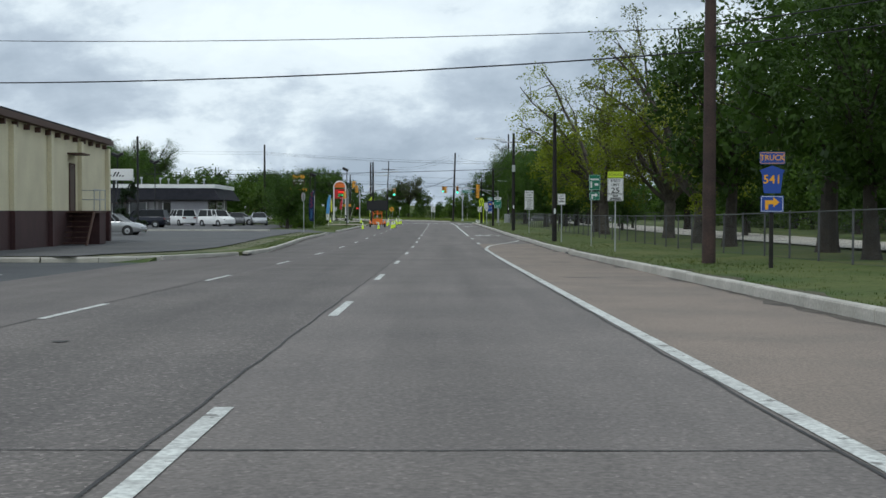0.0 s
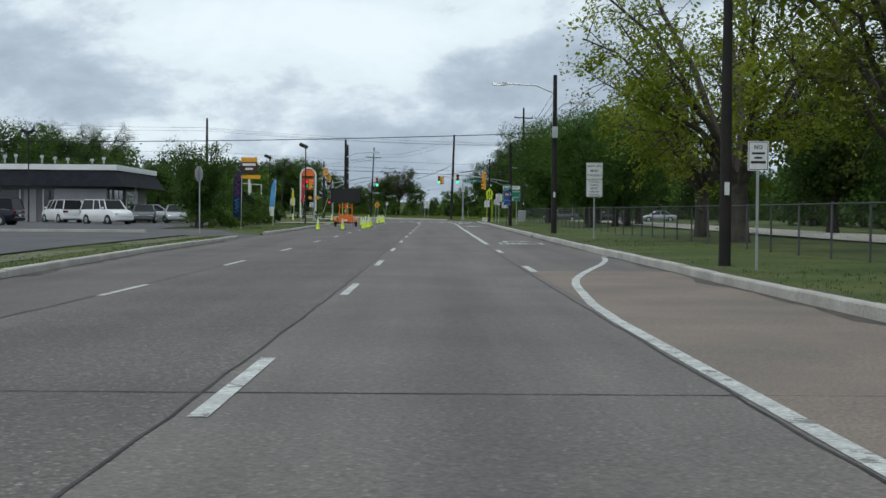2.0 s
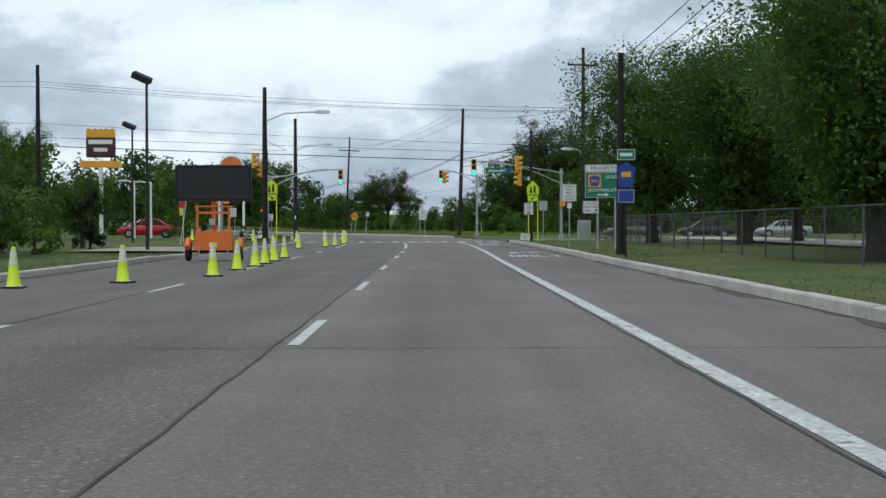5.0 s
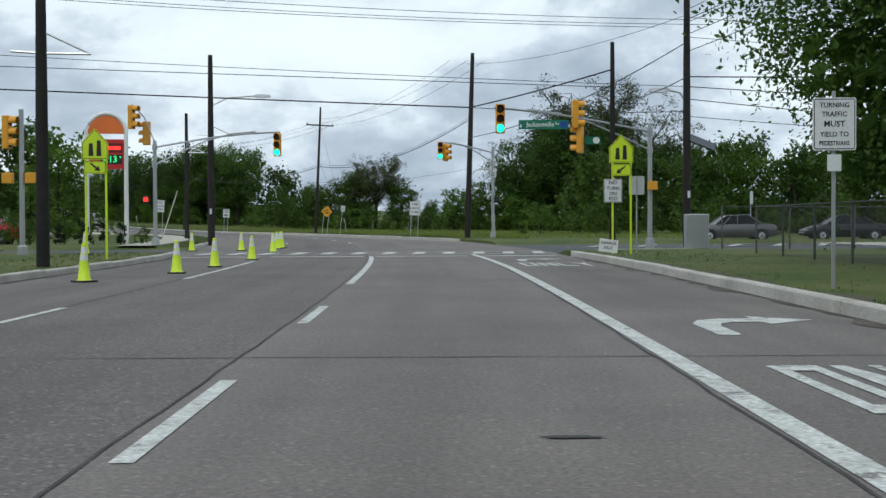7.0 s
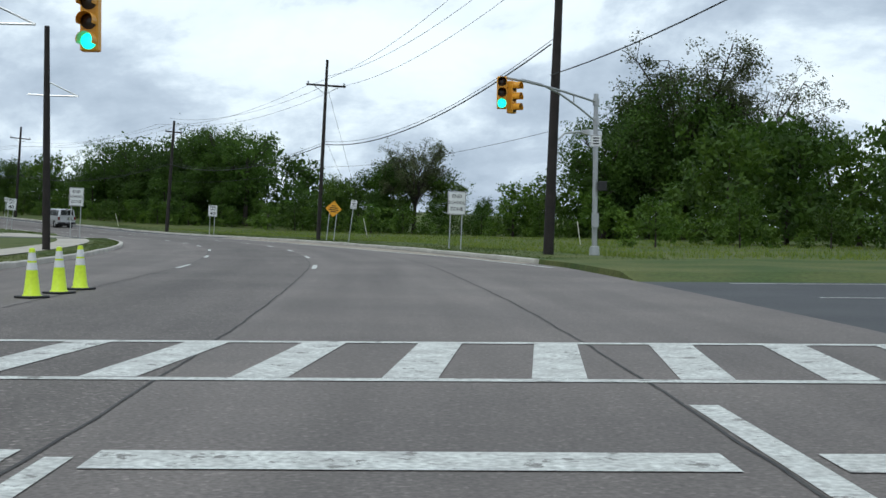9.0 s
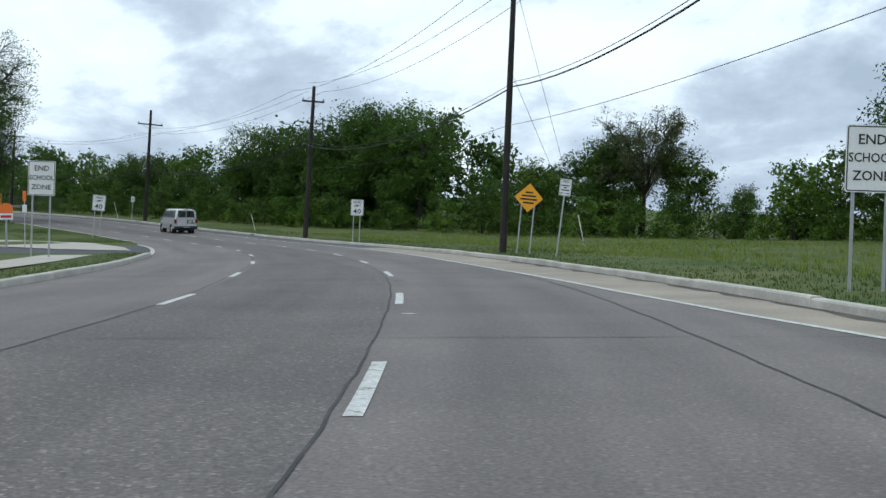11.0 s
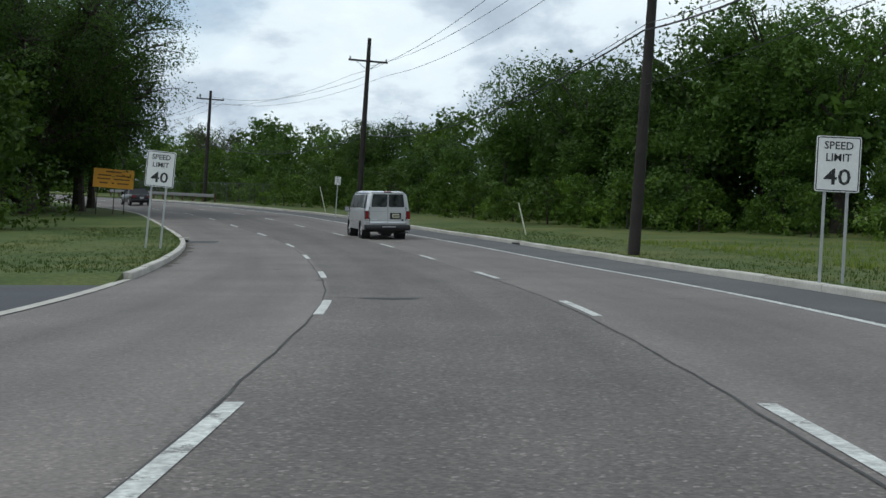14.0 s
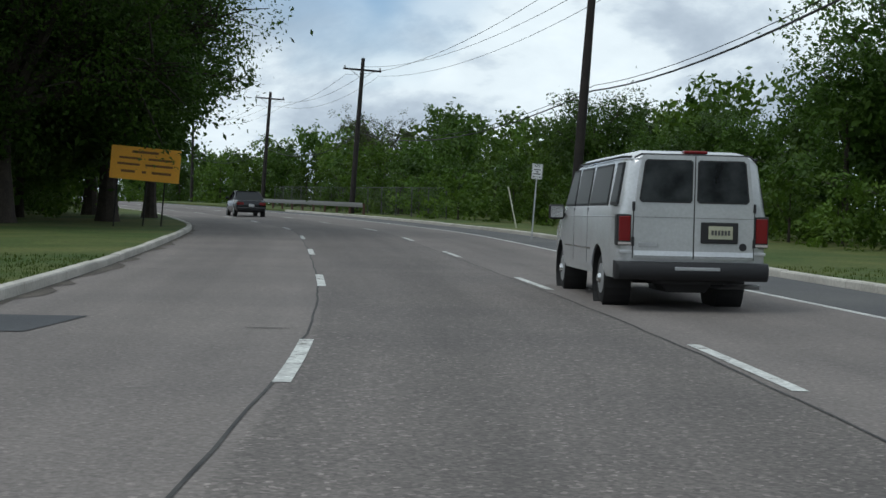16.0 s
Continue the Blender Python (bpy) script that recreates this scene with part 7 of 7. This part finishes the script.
part("digit_window", Shape().box(-0.3, 0.78, -0.096, -0.091, 4.56, 5.02), plain("red digit window", (0.10, 0.008, 0.008), 0.4), q)
part("writing_bar", Shape().box(-0.24, -0.08, -0.101, -0.097, 4.64, 4.94).box(0.02, 0.7, -0.101, -0.097, 4.70, 4.88), REDLIT, q)
part("digit_window", Shape().box(-0.3, 0.78, -0.096, -0.091, 3.98, 4.46), BLACK, q)
DIGITS = plain("lit green digits", (0.06, 0.75, 0.2), 0.5, 0, 0.9)
letters("2.13", 0.46, DIGITS, q, Matrix.Translation((0.16, -0.098, 4.22)), wide=0.95)
letters("9", 0.2, DIGITS, q, Matrix.Translation((0.68, -0.098, 4.32)))

e = empty("restaurant_sign", pose(-18.6, 188.0, g(-18.6, 188) - 0.85, 0, 0, 6), "red square pylon sign with a gold crown", "shop sign")
part("post", Shape().tube([(0, 0, -0.2), (0, 0, 5.4)], 0.12, 8), WHITE, e, smooth=True)
part("panel", Shape().box(-0.85, 0.85, -0.18, 0.18, 6.05, 7.25, bevel=0.04), MAROON, e)
part("panel_band", Shape().box(-0.7, 0.7, -0.2, -0.181, 6.85, 7.1).box(-0.4, 0.4, -0.2, -0.181, 6.4, 6.62), WHITE, e)
CR = [(-0.95, 7.26)]
for k in range(5):
    CR += [(-0.95 + 0.38 * k + 0.02, 7.72), (-0.95 + 0.38 * k + 0.19, 7.8), (-0.95 + 0.38 * k + 0.36, 7.72), (-0.95 + 0.38 * (k + 1), 7.5)]
CR[-1] = (0.95, 7.26)
part("crown", Shape().prism([(a * 0.9, b) for a, b in CR], -0.12, 0.12), SIGNYEL, e)
part("foot_panel", Shape().box(-1.2, 1.2, -0.12, 0.12, 5.45, 5.85), SIGNYEL, e)

e = empty("shop_sign", pose(-24.8, 104.3, -0.4, 0, 0, 4), "white pole sign with black script strokes", "shop sign")
part("post", Shape().tube([(0, 0, -0.2), (0, 0, 4.6)], 0.1, 8), BLACK, e, smooth=True)
q = part("panel", Shape().box(-1.5, 1.5, -0.15, 0.15, 4.6, 5.5, bevel=0.03), WHITE, e)
for k, hh in enumerate((0.34, 0.14, 0.36, 0.36, 0.14, 0.12)):
    a = -0.55 + 0.24 * k
    part("script_bar", Shape().prism([(a, 4.9), (a + 0.12, 4.9), (a + 0.12 + hh * 0.5, 4.9 + hh), (a + hh * 0.5, 4.9 + hh)], -0.16, -0.151), BLACK, q)

# white marker posts and leaning stakes
for x, y, h, ln in ((-13.5, 222, 3.0, 18), (-38.5, 333, 1.5, -14), (-6.9, 288.0, 1.6, -11), (7.5, 262, 1.4, -8), (-64, 362, 1.9, -14)):
    e = empty("guy_guard", pose(x, y, g(x, y) + 0.1, 0, ln, 0), "slender pale guy-wire guard leaning over", "guy guard")
    part("sleeve", Shape().tube([(0, 0, -0.3), (0, 0, h)], 0.03, 6), plain("pale plastic", (0.55, 0.54, 0.45), 0.6), e)


# ---- vehicles ----
def build_car(name, m, paint, label, kind="sedan", L=4.7, W=1.8):
    e = empty(name, m, label, "car")
    if kind == "sedan":
        H, deck, hood, a, b, c, d = 1.45, 0.98, 0.92, 0.18, 0.34, 0.60, 0.76
    else:
        H, deck, hood, a, b, c, d = 1.75, 1.1, 1.08, 0.01, 0.05, 0.64, 0.76
    hw = W / 2

    def ring(y, zb, zt, w, tuck):
        h = [(w * 0.92, zb), (w, zb + 0.14), (w, zb + (zt - zb) * 0.55), (w * 0.97, zt - 0.07), (w * tuck, zt)]
        return [(-p, y, z) for p, z in h] + [(p, y, z) for p, z in h[::-1]]

    part("body", Shape().loft([ring(0, 0.42, deck - 0.2, hw * 0.86, 0.9), ring(0.08, 0.3, deck - 0.05, hw * 0.95, 0.9), ring(L * 0.12, 0.24, deck, hw, 0.9), ring(L * 0.5, 0.22, deck - 0.02, hw, 0.92), ring(L * d, 0.22, hood + 0.02, hw, 0.92), ring(L * 0.9, 0.24, hood - 0.1, hw * 0.97, 0.88), ring(L * 0.985, 0.3, hood - 0.26, hw * 0.86, 0.85), ring(L, 0.4, hood - 0.36, hw * 0.76, 0.8)]), paint, e, smooth=True)
    cab = lambda y, z, w: [(-w, y, z), (w, y, z)]
    z0, zt = deck - 0.04, H
    vs = [(-hw * 0.93, L * a, z0), (hw * 0.93, L * a, z0), (hw * 0.74, L * b, zt), (-hw * 0.74, L * b, zt), (-hw * 0.74, L * c, zt - 0.02), (hw * 0.74, L * c, zt - 0.02), (hw * 0.93, L * d, z0 - 0.04), (-hw * 0.93, L * d, z0 - 0.04)]
    part("glasshouse", Shape().put(vs, [(0, 1, 2, 3), (3, 2, 5, 4), (4, 5, 6, 7), (1, 6, 5, 2), (0, 3, 4, 7), (0, 7, 6, 1)]), TINT, e)
    rf = [(p[0] * 1.02, p[1], p[2] + 0.012) for p in (vs[3], vs[2], vs[5], vs[4])]
    part("roof", Shape().loft([rf, [(x * 0.9, y, z + 0.035) for x, y, z in rf]]), paint, e)
    for sx in (-1, 1):
        for u, v in (((a + d) / 2, (b + c) / 2), ((a + 3 * d) / 4 + 0.02, (b + 3 * c) / 4)):
            part("pillar", Shape().tube([(sx * hw * 0.945, L * u, z0), (sx * hw * 0.755, L * v, zt)], 0.035, 5), paint, e)
        for k in ((0, 3), (7, 4)):
            p, q = vs[k[0]], vs[k[1]]
            part("pillar", Shape().tube([(sx * abs(p[0]) * 1.005, p[1], p[2]), (sx * abs(q[0]) * 1.01, q[1], q[2])], 0.045, 5), paint, e)
        part("tail_light", Shape().box(*sorted((sx * hw * 0.5, sx * hw * 0.93)), -0.005, 0.12, deck - 0.3, deck - 0.14, bevel=0.015), LAMPRED, e)
        part("headlight", Shape().box(*sorted((sx * hw * 0.45, sx * hw * 0.84)), L * 0.955, L * 0.992, hood - 0.42, hood - 0.28, bevel=0.02), CHROME, e)
        part("mirror", Shape().box(*sorted((sx * hw * 0.98, sx * (hw + 0.17))), L * 0.69, L * 0.69 + 0.09, deck + 0.02, deck + 0.15, bevel=0.02), paint, e)
        for y in (L * 0.19, L * 0.80):
            # body is uncut: a black disc paints the shaded gap round the tyre
            part("arch_shade", Shape().tube([(sx * hw * 0.8, y, 0.33), (sx * hw * 1.004, y, 0.33)], 0.385, 20), BLACK, e)
            wheel("wheel", e, sx * (hw - 0.1), y, 0.325, 0.21, sx)
    part("rear_bumper", Shape().box(-hw * 0.9, hw * 0.9, -0.05, 0.12, 0.32, 0.56, bevel=0.04), paint, e)
    part("front_bumper", Shape().box(-hw * 0.8, hw * 0.8, L - 0.1, L + 0.03, 0.3, 0.5, bevel=0.04), paint, e)
    part("number_plate", Shape().box(-0.16, 0.16, -0.062, -0.05, 0.6, 0.74), SIGNWHITE, e)
    return e


P_BLACK = plain("black car paint", (0.012, 0.012, 0.015), 0.2)
P_NAVY = plain("navy car paint", (0.012, 0.014, 0.024), 0.2, 0.3)
P_WHITE = plain("white car paint", (0.75, 0.75, 0.75), 0.25)
P_SILVER = plain("silver car paint", (0.42, 0.43, 0.44), 0.25, 0.5)
P_RED = plain("red car paint", (0.42, 0.012, 0.02), 0.2)
P_GREY = plain("grey car paint", (0.12, 0.12, 0.125), 0.25, 0.4)


def park(x, y, turn, z, *a, **k):
    build_car("car", pose(x, y, g(x, y) + z, 0, 0, turn), *a, **k)


x, y, z = at(397.0, -1.9)
build_car("car", pose(x, y, z, 2, 0, yaw_at(398)), P_BLACK, "black sedan standing in the bend of the road")
park(-25.9, 131.0, 82, 0.16, P_NAVY, "dark blue parked estate car by the restaurant", kind="suv", L=4.9)
park(-26.6, 147.0, 38, 0.16, P_WHITE, "white parked off-roader in the parking lot", kind="suv", L=4.5)
park(-24.4, 143.2, 226, 0.16, P_WHITE, "white parked wagon in the parking lot", kind="suv", L=4.6)
park(-22.3, 152.5, 190, 0.16, P_GREY, "dark grey parked sedan in the parking lot")
park(-19.9, 153.5, 190, 0.16, P_SILVER, "silver parked sedan in the parking lot")
park(-24.0, 90.0, 268, 0.15, P_SILVER, "silver parked sedan beside the dark evergreen")
park(-20.5, 157.0, 100, 0.15, P_SILVER, "silver parked sedan behind the hedge")
park(-24.0, 158.0, 10, 0.15, P_BLACK, "black parked sedan behind the hedge")
park(-18.7, 213.5, 95, 0.16, P_RED, "red parked sedan at the filling station")
park(20.8, 221.0, 88, 0.02, P_GREY, "dark grey sedan standing in the side street")
park(27.2, 221.4, 88, 0.02, P_BLACK, "black sedan standing in the side street")
park(34.0, 221.8, 88, 0.02, P_SILVER, "silver sedan standing in the side street")

for x, y, h in ((-21.1, 208.5, 4.4), (-19.8, 208.3, 4.3)):
    e = empty("lamp_post", pose(x, y, g(x, y) + 0.1), "slim white lamp post at the filling station", "lamp post", "white lamp posts")
    part("post", Shape().tube([(0, 0, -0.1), (0, 0, h)], [0.09, 0.07], 8), WHITE, e, smooth=True)
    part("arm", Shape().tube([(0, 0, h - 0.05), (-0.7, 0, h)], 0.04, 6), WHITE, e)
    part("head", Shape().box(-1.2, -0.6, -0.14, 0.14, h - 0.06, h + 0.06, bevel=0.03), ALU, e)
# ---- overhead wires ----
THICK = "thick black overhead cable"
wire((7.75, 36.7, 6.3), (-34, 52, 7.3), 0.7, 0.022, THICK)
wire((7.75, 36.7, 6.95), (-34, 52, 9.0), 0.5, 0.012)
wire((7.2, 36.7, 9.4), (-34, 52, 10.2), 0.4, 0.012)
for a in (6.4, 7.0, 9.4):
    wire((7.75, 36.7, a), (22, 10, a + 0.6), 0.4, 0.018)
wire((7.35, 116.5, 5.6), (-45, 126, 5.6), 0.45, 0.022, THICK)
wire((6.95, 73.8, 6.9), (7.35, 116.5, 6.4), 0.5)
wire((-24.2, 194.4, 10.1), (10.6, 201.0, 9.0), 0.35)
wire((-24.2, 194.4, 10.45), (11.9, 201.0, 9.3), 0.35)
wire((-24.2, 194.4, 10.3), (12.7, 201.0, 9.1), 0.45)
wire((-24.2, 194.4, 7.75), (11.9, 201.0, 6.6), 0.15)
for z in (10.45, 10.1, 7.75):
    wire((-24.2, 194.4, z), (-75, 188, z + 1.4), 0.5)
wire((-60, 186.8, 7.4), (3.0, 197.8, 5.5), 0.1, 0.026, THICK)
wire((3.0, 197.8, 5.5), (7.45, 191.0, 6.15), 0.05, 0.026, THICK)
wire((-60, 186.9, 7.85), (7.45, 191.3, 5.6), 0.1, 0.013)
wire((3.0, 197.8, 5.5), (11.9, 201.0, 5.6), 0.1, 0.014)
for dz in (0.0, 0.5, 1.0):
    wire((11.9, 201.0, 9.2 + dz), (7.25, 152.0, 5.6 + dz), 0.5, 0.014)
    wire((7.25, 152.0, 5.6 + dz), (7.35, 116.5, 6.9 + dz), 0.4, 0.012)
for dz in (0.0, 0.7, 1.3, 3.0):
    wire((11.9, 201.0, 8.0 + dz), (16.7, 151.4, 9.2 + dz * 0.7), 0.5, 0.016)
wire((11.9, 201.0, 6.6), (60, 212, 7.0), 0.6, 0.02, THICK)
wire((11.9, 201.0, 9.4), (60, 212, 9.6), 0.6)
wire((11.9, 201.0, 8.6), (60, 212, 8.8), 0.6)
wire((7.45, 191.0, 5.0), (11.9, 201.0, 7.0), 0.12, 0.02, THICK)
wire((11.9, 201.0, 7.0), (45, 208, 8.6), 0.3, 0.026, THICK)
wire((11.9, 201.0, 6.1), (45, 208, 4.5), 0.3, 0.018)
wire((11.9, 201.0, 5.4), (45, 208, 4.4), 0.3, 0.014)
wire((11.9, 201.0, 8.4), (4.1, 233.4, 6.6), 0.6, 0.022, THICK)
RUN = [((4.1, 233.4), 11.6), ((-8.6, 273.6), 10.4), ((-28.75, 315.55), 10.9), ((-57.35, 355.3), 11.0), ((-88.4, 384.6), 12.7), ((-112.5, 404.4), 13.5), ((-140.0, 424.5), 14.8)]
wire((11.9, 201.0, 9.5), (4.1, 233.4, 11.4), 0.5)
for (a, za), (b, zb) in zip(RUN, RUN[1:]):
    d = (Vector(b) - Vector(a)).normalized()
    for o in (-1.15, 0.0, 1.15):
        wire((a[0] + o * d.y, a[1] - o * d.x, za), (b[0] + o * d.y, b[1] - o * d.x, zb + (0.6 if o == 0 else 0)), 0.9, 0.011)
    wire((a[0], a[1], za - 3.9), (b[0], b[1], zb - 3.9), 1.1, 0.028, THICK)
    wire((a[0] + 0.1, a[1], za - 3.7), (b[0] + 0.1, b[1], zb - 3.7), 1.1, 0.012)

wire((-8.8, 273.5, 5.0), (4.2, 233.4, 4.6), 0.35, 0.009)
wire((-8.8, 273.5, 5.0), (-28.7, 315.6, 5.4), 0.5, 0.01)
for z in (10.8, 6.9):
    wire((-8.6, 273.5, z), (-6.9, 288.0, 0.2), 0.02, 0.009, "thin steel guy wire")

# guard rail and far houses at the top of the bend
e = empty("guard_rail", Matrix.Identity(4), "long grey steel guard rail on posts", "guard rail")
pts = [at(s, 6.6, 0.75) for s in np.arange(404, 440, 3.0)]
part("rail", Shape().loft([[(x, y, z - 0.15), (x + 0.05, y, z - 0.08), (x, y, z), (x + 0.05, y, z + 0.08), (x, y, z + 0.15), (x - 0.03, y, z)] for x, y, z in pts]), plain("weathered rail steel", (0.2, 0.2, 0.195), 0.6, 0.3), e)
for x, y, z in pts[::1]:
    part("rail_post", Shape().box(x + 0.06, x + 0.18, y - 0.06, y + 0.06, z - 0.9, z + 0.1), BROWNTRIM, e)
fence(*at(394, 9)[:2], *at(436, 9)[:2], 1.8, "dark chain-link fence behind the guard rail")


def house(x, y, turn, label):
    e = empty("house", pose(x, y, g(x, y), 0, 0, turn), label, "house")
    part("wall", Shape().box(-6, 6, -4, 4, -0.5, 3.2), WHITE, e)
    part("roof", Shape().prism([(-6.4, 3.1), (6.4, 3.1), (0, 5.6)], -4.4, 4.4), SLATE, e)
    for k in (-3.5, 0, 3.5):
        w = part("window", Shape().box(k - 0.6, k + 0.6, -4.04, -3.96, 1.0, 2.3), GLASS, e)
    part("door", Shape().box(1.2, 2.2, -4.05, -3.96, 0, 2.1), BROWNTRIM, e)


house(*at(470, -18)[:2], 40, "small white house with a dark roof far down the road")

# ---- grass ----
def grass_tufts(name, seed, count, spans, hmin, hmax, label, mat=BLADES):
    rng = np.random.default_rng(seed)
    vs, fs = [], []
    for _ in range(count):
        s0, s1, d0, d1 = spans[rng.integers(len(spans))]
        s, q = rng.uniform(s0, s1), rng.random() ** 1.5
        kl = KERB_R(s) if d0 > 0 else KERB_L(s)
        d = kl + (d0 + (d1 - d0) * q)
        x, y, z = at(s, d, 0.12)
        a, h = rng.uniform(0, 6.28), rng.uniform(hmin, hmax)
        for k in range(3):
            b = a + k * 2.1
            lean = rng.uniform(0.1, 0.5) * h
            w = 0.012 + h * 0.05
            px, py = x + 0.05 * math.cos(b), y + 0.05 * math.sin(b)
            i = len(vs)
            vs += [(px - w * math.sin(b), py + w * math.cos(b), z - 0.03), (px + w * math.sin(b), py - w * math.cos(b), z - 0.03), (px + lean * math.cos(b), py + lean * math.sin(b), z + h)]
            fs.append((i, i + 1, i + 2))
    tagged(raw(name, vs, fs, mat), label, "grass", kind="stuff")


R = [(-2, 60, 0.22, 4.5), (60, 192, 0.22, 4.5), (226, 345, 0.22, 5.0), (226, 345, 0.22, 5.0)]
LF = [(58, 104, -0.22, -3.5), (114, 194, -0.22, -3.5), (207, 276, -0.22, -1.5), (306, 345, -0.22, -6.0), (306, 345, -0.22, -6.0)]
grass_tufts("grass", 1, 16000, R, 0.03, 0.085, "uneven green grass tufts along the verge")
grass_tufts("grass", 2, 12000, LF, 0.025, 0.07, "short green grass tufts along the kerb")
FIELD = [(228, 330, 4.0, 30.0)]
grass_tufts("grass", 3, 11000, FIELD, 0.06, 0.2, "tall rough grass of the open field", FIELD_BLADES)

# corner kerb and hatching of the side street
e = tagged(new("kerb_corner"), "curved pale concrete kerb at the corner", "kerb", kind="structure")
for k in range(6):
    sh, rings = Shape(), []
    for q in np.linspace(k / 6, (k + 1) / 6 - 0.004, 3):
        a = q * math.pi / 2
        s, d = 191.0 + 5.4 * math.sin(a), 6.9 + 5.4 * (1 - math.cos(a))
        nx, nz = math.cos(a), -math.sin(a)
        rings.append([at(s + nz * o, d + nx * o, h) for o, h in [(0.0, -0.08), (0.0, 0.10), (0.03, 0.145), (0.19, 0.15), (0.21, -0.08)]])
    part("kerb_stone", sh.loft(rings), KERB, e)
for k in range(9):
    d = 10.5 + k * 2.2
    vs = [at(207.5, d, 0.0), at(207.5, d + 0.4, 0.0), at(212.5, d + 2.6, 0.0), at(212.5, d + 2.2, 0.0)]
    tagged(raw("hatch_bar", vs, [(0, 1, 2, 3)], PAINT), "white hatch bar on the side street", "road marking", kind="structure")
for s in (207.2, 212.6):
    vs = [at(s, 9, 0.001), at(s, 60, 0.001), at(s + 0.14, 60, 0.001), at(s + 0.14, 9, 0.001)]
    tagged(raw("hatch_line", vs, [(0, 1, 2, 3)], PAINT), "thin white line along the hatching", "road marking", kind="structure")

# small things by the driveway
e = empty("business_sign", pose(-38.3, 289.6, g(-38.3, 289.6), 0, 0, 20), "round-topped orange sign on a white panel", "sign")
part("post", Shape().box(-0.05, 0.05, 0.0, 0.1, -0.2, 1.7), STEEL, e)
part("orange_panel", Shape().prism([(-0.36, 1.85), (0.36, 1.85), (0.36, 2.1), (0.28, 2.3), (0.12, 2.4), (-0.12, 2.4), (-0.28, 2.3), (-0.36, 2.1)], -0.04, 0.04), ORANGE, e)
part("white_panel", Shape().box(-0.36, 0.36, -0.04, 0.04, 1.5, 1.84), SIGNWHITE, e)
part("red_bar", Shape().box(-0.28, 0.28, -0.05, -0.041, 1.6, 1.74), RED, e)
e = empty("marker_post", pose(-36.95, 289.1, g(-36.95, 289.1), 0, 0, 20), "thin grey post with an orange marker panel", "marker post")
part("post", Shape().tube([(0, 0, -0.2), (0, 0, 3.0)], 0.03, 6), STEEL, e)
part("marker_panel", Shape().box(-0.09, 0.09, -0.06, -0.03, 2.5, 3.05), ORANGE, e)
part("notice", Shape().box(-0.12, 0.12, -0.06, -0.03, 1.9, 2.3), SIGNWHITE, e)
